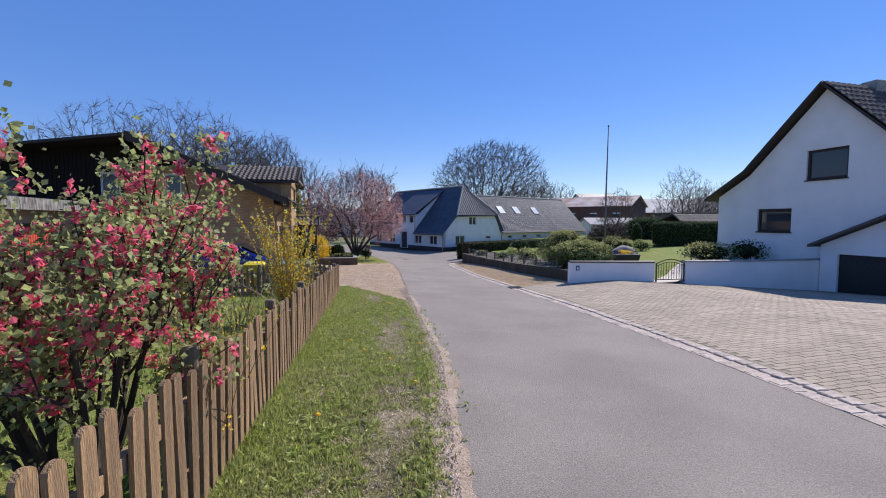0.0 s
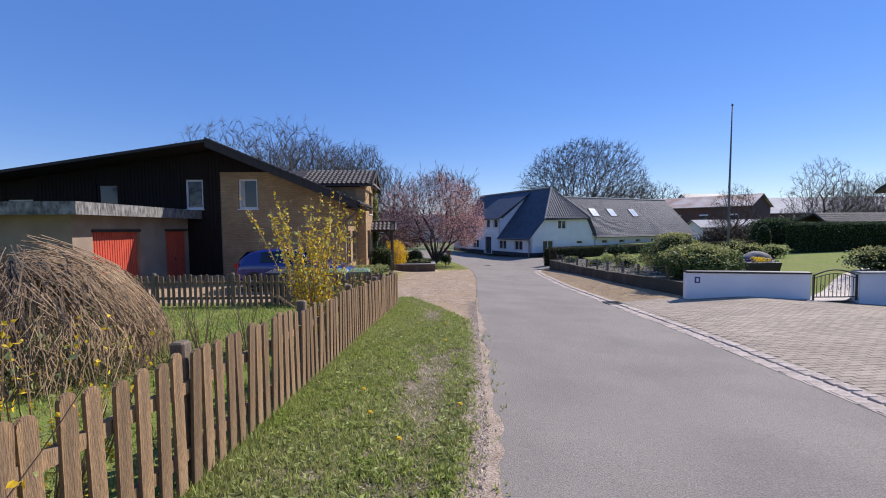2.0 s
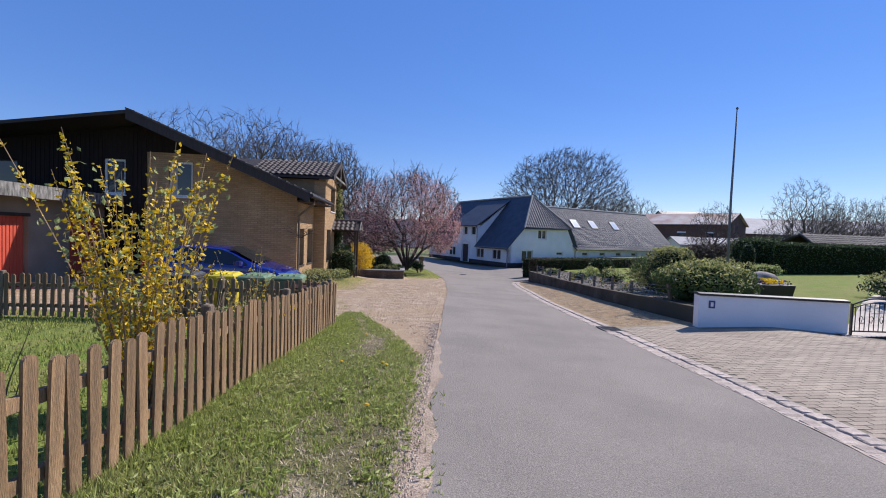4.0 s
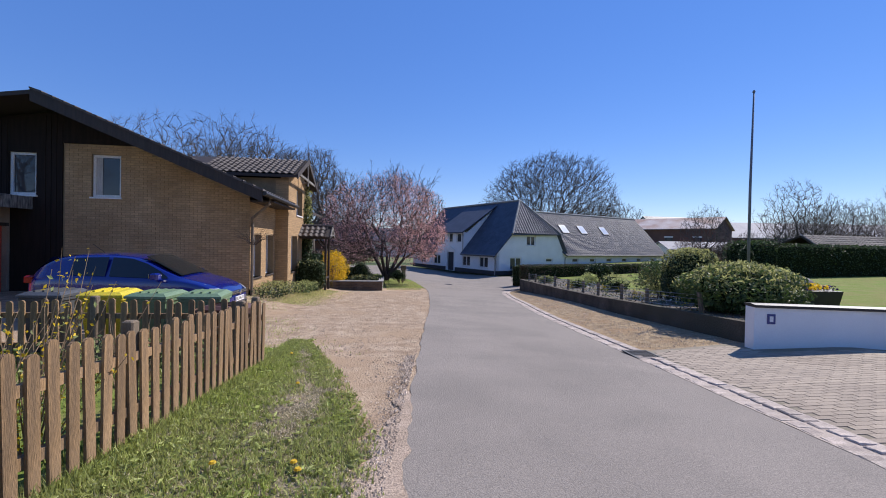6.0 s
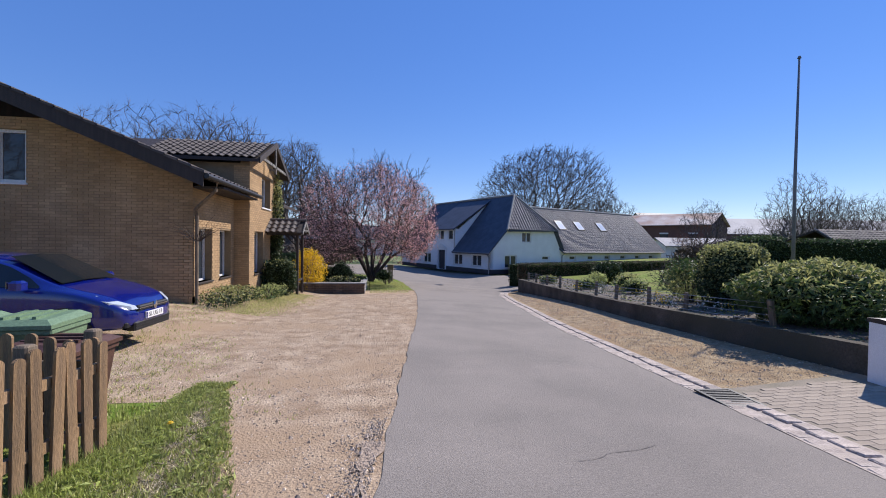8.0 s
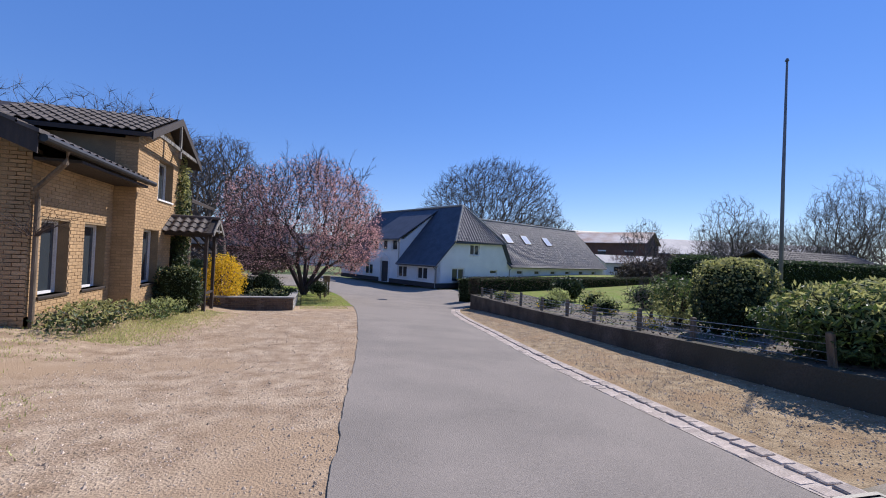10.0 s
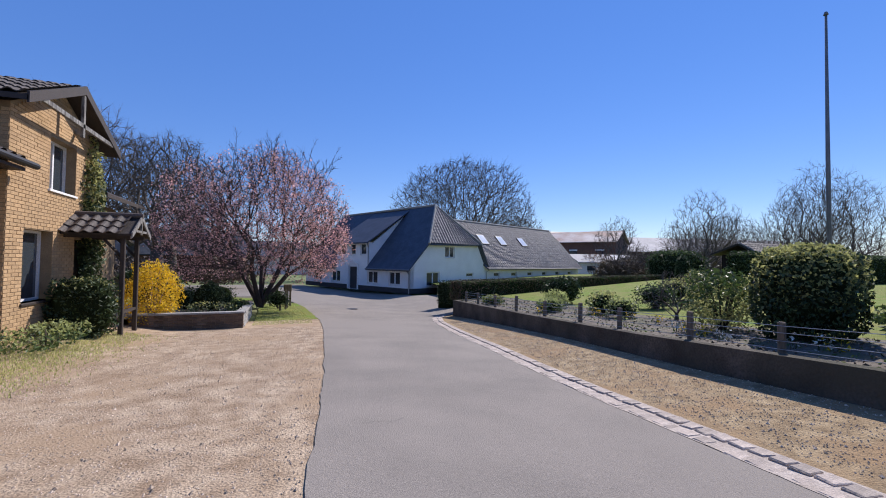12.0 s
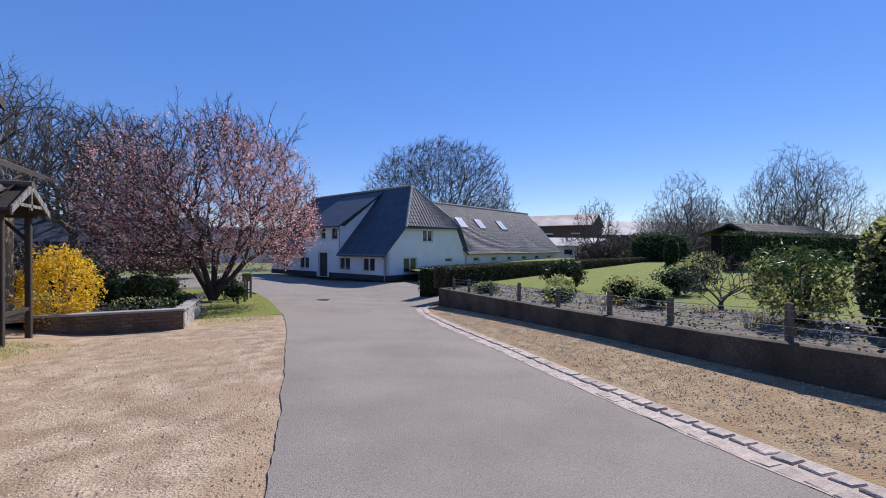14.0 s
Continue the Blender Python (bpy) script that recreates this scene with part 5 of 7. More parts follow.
# ---- car ----
def make_car(m):
    """A small blue hatchback: local x forward, y to its left, z up, origin on the ground amidships."""
    c = thing("car", m, "parked dark-blue small hatchback with black trim", "car")
    # stations along x: half width, sill, belt, roof, half width of the roof
    st = [(-1.98, 0.60, 0.42, 0.74, 0.80, 0.45), (-1.92, 0.76, 0.32, 0.86, 0.98, 0.58), (-1.60, 0.84, 0.26, 0.93, 1.34, 0.56), (-1.1, 0.865, 0.22, 0.95, 1.43, 0.58), (-0.4, 0.865, 0.2, 0.94, 1.46, 0.60), (0.25, 0.865, 0.2, 0.93, 1.395, 0.59), (0.62, 0.865, 0.2, 0.93, 1.195, 0.61), (1.10, 0.86, 0.22, 0.92, 0.97, 0.66), (1.45, 0.85, 0.24, 0.86, 0.90, 0.62), (1.78, 0.80, 0.26, 0.74, 0.80, 0.56), (1.96, 0.68, 0.28, 0.62, 0.66, 0.48), (2.05, 0.50, 0.32, 0.52, 0.55, 0.36)]
    rings = []
    for x, w, s, bz, rz, rw in st:
        half = [(w * 0.90, s), (w * 0.985, s + 0.10), (w, (s + bz) * 0.52), (w * 0.985, bz - 0.05), (w * 0.955, bz), (rw + (w * 0.955 - rw) * 0.42, bz + (rz - bz) * 0.55), (rw + 0.05, rz - (rz - bz) * 0.12), (rw * 0.8, rz - 0.012), (0.0, rz + 0.012)]
        ring = [(x, y, z) for y, z in half] + [(x, -y, z) for y, z in half[-2::-1]]
        rings.append(ring)
    body = part("body", Build().rings(rings), BLUE, c, smooth=True)
    mod = body.modifiers.new("smooth", "SUBSURF")
    mod.levels = mod.render_levels = 2
    def side_glass(sgn, xs_):
        b = Build()
        pts = []
        for x, lo, hi in xs_:
            i = max(k for k in range(len(st)) if st[k][0] <= x)
            a, d = st[i], st[min(i + 1, len(st) - 1)]
            f = (x - a[0]) / max(d[0] - a[0], 1e-6)
            w, bz, rz, rw = [a[k] + (d[k] - a[k]) * f for k in (1, 3, 4, 5)]
            for h in (lo, hi):
                y = w * 0.955 + (rw + 0.05 - w * 0.955) * ((h - bz) / max(rz - bz, 0.05)) ** 1.15
                pts.append((x, sgn * (y + 0.006), h))
        n_ = len(xs_)
        b.add(pts, [(2 * i, 2 * i + 2, 2 * i + 3, 2 * i + 1) for i in range(n_ - 1)])
        return b
    for sgn in (1, -1):
        part("side_window", side_glass(sgn, [(-1.05, 0.99, 1.33), (-0.75, 0.98, 1.355), (-0.36, 0.975, 1.37)]), CARGLASS, c)
        part("side_window", side_glass(sgn, [(-0.28, 0.975, 1.37), (0.1, 0.965, 1.35), (0.4, 0.96, 1.25), (0.68, 0.955, 1.10), (0.86, 0.95, 0.98)]), CARGLASS, c)
        mir = part("mirror", Build().bevel_box(0.62, 0.80, sgn * 0.97 - 0.09, sgn * 0.97 + 0.09, 0.94, 1.08, 0.035), BLUE, c)
        part("mirror_glass", Build().box(0.612, 0.619, sgn * 0.97 - 0.07, sgn * 0.97 + 0.07, 0.96, 1.06), CHROME, mir)
        part("door_handle", Build().bevel_box(-0.25, -0.08, sgn * 0.868 - 0.012, sgn * 0.868 + 0.012, 0.80, 0.83, 0.006), CHROME, c)
        part("sill_trim", Build().box(-1.0, 1.0, sgn * 0.845 - 0.02, sgn * 0.845 + 0.02, 0.22, 0.30), BLACKPL, c)
        part("headlight", Build().rings([[(1.52, sgn * 0.79, 0.70), (1.52, sgn * 0.80, 0.80), (1.58, sgn * 0.70, 0.835), (1.62, sgn * 0.60, 0.80)], [(1.80, sgn * 0.745, 0.64), (1.78, sgn * 0.75, 0.735), (1.82, sgn * 0.60, 0.745), (1.90, sgn * 0.56, 0.66)], [(2.0, sgn * 0.55, 0.60), (1.99, sgn * 0.55, 0.65), (2.0, sgn * 0.46, 0.655), (2.035, sgn * 0.44, 0.60)]]), LAMPGLASS, c, "clear headlight")
        part("fog_light", Build().bevel_box(1.90, 1.985, sgn * 0.56 - 0.09, sgn * 0.56 + 0.09, 0.33, 0.42, 0.02), BLACKPL, c)
        part("tail_light", Build().bevel_box(-1.97, -1.80, sgn * 0.68 - 0.1, sgn * 0.68 + 0.1, 0.80, 0.95, 0.03), material("tail_lamp_red", (0.35, 0.01, 0.01), None, 8, 0.2, bump=0), c)
        for x in (1.25, -1.24):
            part("wheel_arch", Build().rings([[(x + 0.36 * math.cos(a * math.pi / 12), sgn * 0.873, max(0.31 + 0.36 * math.sin(a * math.pi / 12), 0.14)) for a in range(-2, 15)], [(x + 0.36 * math.cos(a * math.pi / 12), sgn * 0.66, max(0.31 + 0.36 * math.sin(a * math.pi / 12), 0.14)) for a in range(-2, 15)]]), BLACKPL, c)
            wl_ = part("wheel", Build().rings([[(x + r * math.cos(a * math.pi / 14), sgn * yy, 0.31 + r * math.sin(a * math.pi / 14)) for a in range(28)] for r, yy in ((0.24, 0.70), (0.30, 0.70), (0.31, 0.73), (0.31, 0.86), (0.295, 0.885), (0.215, 0.885))]), RUBBER, c, smooth=True)
            part("rim", Build().rings([[(x + r * math.cos(a * math.pi / 14), sgn * yy, 0.31 + r * math.sin(a * math.pi / 14)) for a in range(28)] for r, yy in ((0.215, 0.84), (0.215, 0.888), (0.19, 0.88), (0.18, 0.86))]), STEEL, wl_)
            for k in range(5):
                a = 2 * math.pi * k / 5
                part("spoke", Build().tube([(x + 0.03 * math.cos(a), sgn * 0.876, 0.31 + 0.03 * math.sin(a)), (x + 0.2 * math.cos(a), sgn * 0.872, 0.31 + 0.2 * math.sin(a))], [0.04, 0.025], 6), STEEL, wl_)
    ws = Build()
    ws.add([(1.08, y, 1.012 + 0.03 * (1 - abs(y) / 0.66)) for y in (-0.66, 0, 0.66)] + [(0.28, y, 1.405 + 0.03 * (1 - abs(y) / 0.54)) for y in (-0.54, 0, 0.54)], [(0, 1, 4, 3), (1, 2, 5, 4)])
    part("windscreen", ws, CARGLASS, c, smooth=True)
    part("rear_window", Build().add([(-1.93, -0.52, 1.03), (-1.93, 0.52, 1.03), (-1.64, 0.46, 1.33), (-1.64, -0.46, 1.33)], [(0, 1, 2, 3)]), CARGLASS, c)
    gr_ = part("grille", Build().bevel_box(1.97, 2.055, -0.44, 0.44, 0.575, 0.65, 0.02), BLACKPL, c)
    part("chrome_bar", Build().box(2.03, 2.062, -0.44, 0.44, 0.60, 0.612), CHROME, gr_)
    part("badge", Build().rings([[(2.06, 0, 0.535), (2.06, 0.05, 0.615), (2.06, 0, 0.70), (2.06, -0.05, 0.615)], [(2.08, 0, 0.55), (2.08, 0.04, 0.615), (2.08, 0, 0.685), (2.08, -0.04, 0.615)]]), CHROME, gr_, "diamond-shaped chrome emblem")
    low = part("lower_grille", Build().bevel_box(1.90, 2.04, -0.52, 0.52, 0.26, 0.40, 0.02), BLACKPL, c)
    for z in (0.29, 0.33, 0.37):
        part("slat", Build().box(2.03, 2.046, -0.5, 0.5, z - 0.006, z + 0.006), IRON, low)
    plate = part("number_plate", Build().box(2.045, 2.06, -0.26, 0.26, 0.415, 0.525), WHITE_SOFT, c, "white number plate")
    part("blue_band", Build().box(2.06, 2.062, -0.255, -0.215, 0.42, 0.52), BLUE, plate)
    cu = bpy.data.curves.new("plate_text", "FONT")
    cu.body, cu.size, cu.align_x, cu.align_y = "SL UG 13", 0.1, "CENTER", "CENTER"
    cu.extrude = 0.001
    tx = new("plate_text", cu)
    me = bpy.data.meshes.new_from_object(tx)
    bpy.data.objects.remove(tx)
    me.materials.append(IRON)
    lt = part("lettering", me, IRON, plate, "black plate lettering")
    lt.matrix_local = Matrix.Translation((2.0625, 0.02, 0.47)) @ Matrix(((0, 0, 1, 0), (1, 0, 0, 0), (0, 1, 0, 0), (0, 0, 0, 1)))
    part("wiper", Build().tube([(1.03, 0.1, 1.03), (0.80, -0.45, 1.13)], 0.009, 4), BLACKPL, c)
    part("aerial", Build().tube([(-0.9, 0, 1.44), (-1.15, 0, 1.62)], 0.006, 4), BLACKPL, c)
    return c


make_car(pose(-3.62, 17.6, ground_z(-3.6, 17.0) + 0.02, 0, 0.6, -2))


# ---- bins ----
def wheelie_bin(x, y, rz, mat, label, h=0.87):
    t = thing("wheelie_bin", pose(x, y, ground_z(x, y) + 0.02, 0, 0, rz), label, "bin", "bins behind the fence")
    part("body", Build().rings([[(-0.20, -0.22, 0.0), (0.20, -0.22, 0.0), (0.20, 0.20, 0.0), (-0.20, 0.20, 0.0)], [(-0.27, -0.29, h - 0.08), (0.27, -0.29, h - 0.08), (0.27, 0.27, h - 0.08), (-0.27, 0.27, h - 0.08)]]), mat, t)
    part("rim", Build().bevel_box(-0.29, 0.29, -0.31, 0.29, h - 0.09, h - 0.045, 0.012), mat, t)
    lid = part("lid", Build().rings([[(-0.30, -0.33, h - 0.045), (0.30, -0.33, h - 0.045), (0.30, 0.28, h - 0.045), (-0.30, 0.28, h - 0.045)], [(-0.30, -0.33, h - 0.01), (0.30, -0.33, h - 0.01), (0.30, 0.28, h), (-0.30, 0.28, h)], [(-0.23, -0.26, h + 0.03), (0.23, -0.26, h + 0.03), (0.23, 0.22, h + 0.045), (-0.23, 0.22, h + 0.045)]]), mat, t)
    for u in (-0.12, 0.0, 0.12):
        part("rib", Build().box(u - 0.015, u + 0.015, -0.24, 0.2, h + 0.03, h + 0.055), mat, lid)
    part("handle_bar", Build().tube([(-0.22, 0.28, h - 0.06), (-0.22, 0.37, h - 0.02), (0.22, 0.37, h - 0.02), (0.22, 0.28, h - 0.06)], 0.014, 6), mat, t)
    for s in (-1, 1):
        part("wheel", Build().rings([[(s * xx, 0.21 + 0.1 * math.cos(a * math.pi / 8), 0.09 + 0.1 * math.sin(a * math.pi / 8)) for a in range(16)] for xx in (0.22, 0.27)]), RUBBER, t)
    return t


GREYBIN = material("grey_bin_plastic", (0.075, 0.08, 0.085), None, 4.0, 0.5, bump=0.05)
BROWNBIN = material("brown_bin_plastic", (0.10, 0.045, 0.03), None, 4.0, 0.5, bump=0.05)
wheelie_bin(-0.95, 14.1, 4, GREENBIN, "green plastic wheelie bin behind the fence")
wheelie_bin(-1.65, 14.12, -5, GREENBIN, "green plastic wheelie bin behind the fence")
wheelie_bin(-2.35, 14.2, 3, YELLOWBIN, "grey wheelie bin with a yellow lid", 0.88)
wheelie_bin(-3.2, 14.3, 0, GREYBIN, "grey plastic wheelie bin behind the fence")
wheelie_bin(-0.52, 13.72, 88, BROWNBIN, "brown plastic wheelie bin beside the fence end", 0.70)


# ---- bushes in the left garden ----
def flowering_currant(x, y, z):
    rng = random.Random(11)
    t = thing("flowering_currant", pose(x, y, z), "flowering currant bush with pink racemes and fresh leaves", "shrub")
    wood, tips = Build(), []
    for k in range(15):
        a = 2 * math.pi * k / 15 + rng.uniform(-0.2, 0.2)
        out = rng.uniform(0.15, 0.6)
        grow(wood, rng, (math.cos(a) * 0.12, math.sin(a) * 0.12, -0.05), (math.cos(a) * out, math.sin(a) * out, 1), rng.uniform(1.05, 1.45), 0.022, 2, 5, 0.55, 5, 0.5, -0.04, tips, 0.13, 0.004, 0.3)
    wood.v = [(x * 1.08, y * 1.08, z * 1.17) for x, y, z in wood.v]
    tips = [(Vector((q.x * 1.08, q.y * 1.08, q.z * 1.17)), d) for q, d in tips]
    part("branchwork", wood, TWIG_DARK, t, fix=False)
    leaf_pts, fl_pts = [], []
    tips = [q for q in tips if q[0].z > 0.45]
    for q, d in tips:
        for _ in range(25):
            leaf_pts.append(q + Vector((rng.gauss(0, 0.06), rng.gauss(0, 0.06), rng.gauss(0, 0.05))))
    racemes = [q for q in tips if q[0].z > 0.75]
    rng.shuffle(racemes)
    for q, d in racemes[:2600]:
        hang = Vector((rng.gauss(0, 0.5), rng.gauss(0, 0.5), rng.choice((-1, -1, 0.8)))).normalized()
        for i in range(22):
            f = i / 22
            r = 0.022 * (1 - 0.5 * f)
            fl_pts.append(q + hang * (0.085 * f) + Vector((rng.gauss(0, r), rng.gauss(0, r), rng.gauss(0, r * 0.6))))
    part("leaves", leaf_mesh("leaves", leaf_pts, 0.036, LEAF_NEW, 3, 0.85), LEAF_NEW, t, "fresh lobed green leaves")
    part("blossom", leaf_mesh("racemes", fl_pts, 0.033, PINK, 4, 0.8), PINK, t, "hanging pink flower racemes")
    return t


flowering_currant(-1.52, 2.95, ground_z(-1.4, 3.0))
flowering_currant(-2.75, 2.15, ground_z(-2.7, 2.1))


def twig_clump(name, x, y, z, n, height, spread, mat, label, seed=0, flowers=None, fsize=0.03, per=40, wob=0.1, radius=0.008, droop=0.0, category="shrub", leaves=None):
    rng = random.Random(seed)
    t = thing(name, pose(x, y, z), label, category)
    b, pts = Build(), []
    for k in range(n):
        a = rng.uniform(0, 6.283)
        lean = spread * rng.uniform(0.2, 1.0)
        p = Vector((math.cos(a) * 0.1 * rng.random(), math.sin(a) * 0.1 * rng.random(), -0.03))
        d = Vector((math.cos(a) * lean, math.sin(a) * lean, 1)).normalized()
        L, line = height * rng.uniform(0.55, 1.05), [p.copy()]
        for i in range(5):
            d = (d + Vector((rng.uniform(-wob, wob), rng.uniform(-wob, wob), -droop * (i + 1)))).normalized()
            p = p + d * L / 5
            line.append(p.copy())
        b.tube(line, [radius * (1 - 0.14 * i) for i in range(6)], 4)
        for _ in range(per):
            f = 1 + rng.random() * 3.99
            i = int(f)
            pts.append(line[i].lerp(line[i + 1], f - i) + Vector((rng.gauss(0, 0.02), rng.gauss(0, 0.02), rng.gauss(0, 0.02))))
    part("stem_cluster", b, mat, t, fix=False)["kind"] = "stuff"
    if flowers:
        part("blossom", leaf_mesh("blossom", pts, fsize, flowers, seed, 0.6), flowers, t)
    if leaves:
        part("leaves", leaf_mesh("leaves", [p + Vector((rng.gauss(0, 0.04), rng.gauss(0, 0.04), 0)) for p in pts[::4]], fsize * 1.3, leaves, seed + 1, 0.6), leaves, t)
    return t


twig_clump("forsythia", -0.8, 8.5, ground_z(-0.8, 8.5), 48, 2.4, 0.34, STRAW, "leggy forsythia with yellow flowers on upright canes", 3, YELLOW, 0.045, 75, 0.10, 0.009, leaves=LEAF_NEW)
twig_clump("forsythia", -1.05, 4.2, ground_z(-1.0, 4.2), 36, 1.25, 0.75, STRAW, "sparse forsythia with few yellow flowers by the fence", 4, YELLOW, 0.032, 16, 0.14, 0.006, leaves=LEAF_NEW)
twig_clump("forsythia", -0.85, 3.2, ground_z(-0.85, 3.2), 16, 1.15, 0.8, STRAW, "sparse forsythia with few yellow flowers by the fence", 6, YELLOW, 0.03, 7, 0.16, 0.006, leaves=LEAF_NEW)
twig_clump("forsythia", -0.55, 10.2, ground_z(-0.5, 10.2), 30, 1.5, 0.6, STRAW, "forsythia canes with yellow flowers behind the pickets", 7, YELLOW, 0.03, 18, 0.14, 0.006, leaves=LEAF_NEW)
for i, (x, y, h) in enumerate(((-1.65, 8.1, 0.9), (-2.2, 8.0, 1.0), (-1.3, 7.4, 0.95), (-2.75, 8.4, 0.8), (-1.9, 7.4, 0.9), (-0.7, 11.6, 0.9), (-0.9, 12.3, 0.8))):
    twig_clump("pruned_shrub", x, y, ground_z(x, y), 9, h, 0.45, STRAW, "pruned shrub of bare pale stems", 20 + i, None, 0.02, 4, 0.12, 0.008)
twig_clump("bare_shrub", -1.2, 10.6, ground_z(-1.2, 10.6), 22, 1.25, 1.3, STRAW, "bare straw-coloured shrub leaning over the lawn", 9, None, 0.02, 4, 0.12, 0.006)
shrub("low_plants", -1.1, 12.6, ground_z(-1, 12.6), 0.9, 0.5, 0.5, 700, 0.06, LEAF_NEW, "low green plants at the foot of the fence", "plants", 31, 4)


def weeping_mound(x, y, z):
    rng = random.Random(17)
    t = thing("weeping_shrub", pose(x, y, z), "dry straw-coloured weeping shrub forming a mound", "shrub")
    b = Build()
    b.tube([(0, 0, -0.1), (0.05, 0, 0.8), (0, 0.03, 1.35)], [0.07, 0.06, 0.04], 7)
    part("trunk", b, BARK, t)
    w = Build()
    for k in range(3200):
        a = rng.uniform(0, 6.283)
        c, sn = math.cos(a), math.sin(a)
        lump = 1 + 0.14 * noise.noise(Vector((c * 1.5, sn * 1.5, 4.0)))
        p0 = rng.random() ** 0.6 * 1.25
        pts = []
        sink = rng.uniform(0.78, 1.02)
        for i in range(4):
            ph = min(p0 + 0.17 * i + rng.gauss(0, 0.03), 1.57)
            a2 = a + rng.gauss(0, 0.05)
            pts.append(Vector((math.cos(a2) * 1.6 * lump * sink * math.sin(ph), math.sin(a2) * 1.6 * lump * sink * math.sin(ph), max(1.5 * lump * sink * math.cos(ph), 0.02) + rng.gauss(0, 0.02))))
        w.tube(pts, [0.006, 0.005, 0.005, 0.004], 3)
    part("twig_curtain", w, STRAW, t, "dense hanging straw-brown twigs", fix=False)
    return t


weeping_mound(-4.1, 7.4, ground_z(-4, 7.4))

# climbing plants and beds at the brick house
shrub("ground_cover", -2.05, 22.9, ground_z(-2.0, 22.9), 0.75, 1.6, 0.55, 1500, 0.09, LEAF_DARK, "dark ivy ground cover at the foot of the wall", "plants", 41, 4, 0.2, second=LEAF_PALE, share=0.35)
shrub("ground_cover", -1.55, 25.3, ground_z(-1.5, 25.3), 0.6, 1.4, 0.5, 1100, 0.08, LEAF_MID, "low green plants by the house wall", "plants", 42, 4, 0.2, second=LEAF_NEW, share=0.4)
shrub("ivy_hedge", -1.55, 26.95, ground_z(-1.5, 26.9), 0.62, 0.45, 1.35, 2600, 0.085, LEAF_DARK, "dark square-cut ivy hedge by the porch", "hedge", 43, 5, 0.7, 0.12, square=5.0, core=0.86, second=LEAF_PALE, share=0.06)
shrub("climbing_ivy", -2.1, 28.85, -0.95, 0.24, 0.5, 4.75, 3600, 0.12, LEAF_DARK, "ivy climbing the brick wall", "climber", 44, 6, 0.3, 0.4, second=LEAF_PALE, share=0.3)
twig_clump("bare_climber", -2.45, 21.55, 0.9, 42, 0.85, 1.5, TWIG_DARK, "tangle of bare climber twigs at the house corner", 45, None, 0.02, 4, 0.35, 0.006, 0.05, "climber")
shrub("forsythia_bush", -0.95, 30.0, ground_z(-1, 30) - 0.05, 0.75, 0.8, 2.0, 5200, 0.075, YELLOW, "rounded forsythia bush covered in yellow flowers", "shrub", 46, 12, 0.5, 0.3, second=LEAF_PALE, share=0.0, stem_mat=STRAW)
shrub("dark_shrub", 0.35, 31.6, -1.25, 0.55, 0.5, 1.15, 1200, 0.08, LEAF_DARK, "dark evergreen shrub behind the planter", "shrub", 47, 5, core=0.8)
shrub("low_plants", 0.6, 30.2, -1.15, 0.9, 0.45, 0.45, 500, 0.08, LEAF_DARK, "low plants in the planter", "plants", 48, 3, second=LEAF_PALE, share=0.15)

for i, (x, y, r, h) in enumerate(((-0.6, 33.5, 0.7, 1.0), (0.4, 34.6, 0.6, 0.8), (2.6, 35.2, 0.5, 0.7), (-1.8, 35.0, 0.9, 1.3), (-3.0, 37.5, 1.0, 1.4), (-0.2, 38.5, 0.9, 1.0), (2.2, 39.0, 0.7, 0.9), (1.2, 32.4, 0.5, 0.55))):
    shrub("undergrowth", x, y, -1.3 - 0.03 * (y - 30), r, r * 0.8, h, 800, 0.09, LEAF_DARK, "dark leafy undergrowth below the plum tree", "shrub", 500 + i, 5, 0.4, 0.3, 0.5, LEAF_MID, 0.2, group="undergrowth below the plum tree", core=0.7)

# purple-leaf plum
def plum_tree(x, y, z):
    rng = random.Random(23)
    t = thing("plum_tree", pose(x, y, z), "blossoming purple-leaf plum tree with several dark trunks", "tree")
    wood = Build()
    roots = [((0, 0, -0.1), -1)]
    for lx, ly, h in ((-0.85, 0.1, 1.5), (0.2, -0.3, 1.7), (0.75, 0.3, 1.5), (0.0, 0.6, 1.6), (-0.35, -0.6, 1.4), (1.1, -0.2, 1.3)):
        k = len(roots)
        roots += [((lx * 0.3, ly * 0.3, 0.35), 0), ((lx * 0.65, ly * 0.65, h * 0.62), k), ((lx, ly, h), k + 1)]
    tips = branch_out(wood, rng, roots, (-0.15, 0, 3.5), (4.2, 3.6, 3.55), 3600, 0.25, 0.008, 4, 0.42, 0.25, -0.72)
    for k in range(46):
        a, r0 = rng.uniform(0, 6.283), rng.uniform(0, 2.4)
        p = Vector((0.8 + math.cos(a) * r0, math.sin(a) * r0, 5.6 - 0.12 * r0 * r0))
        grow(wood, rng, p, (rng.gauss(0.1, 0.35), rng.gauss(0, 0.35), 1), rng.uniform(0.9, 2.0), 0.014, 2, 4, 0.5, 3, 0.5, 0.0, None, 0.1, 0.006)
    part("branchwork", wood, TWIG_DARK, t, "dark twiggy limbs", fix=False)
    pts = []
    for q in tips:
        bloom = 9 + 9 * noise.noise(q * 0.8) + (4 if q.x > 0.3 else 0) - max(0.0, q.z - 4.6) * 3
        for _ in range(max(1, int(bloom))):
            pts.append(q + Vector((rng.gauss(0, 0.13), rng.gauss(0, 0.13), rng.gauss(0, 0.13))))
    rng.shuffle(pts)
    part("blossom", leaf_mesh("blossom", pts[:90000], 0.072, PLUM, 24, 0.8), PLUM, t, "dusky pink blossom and reddish young leaves")
    return t


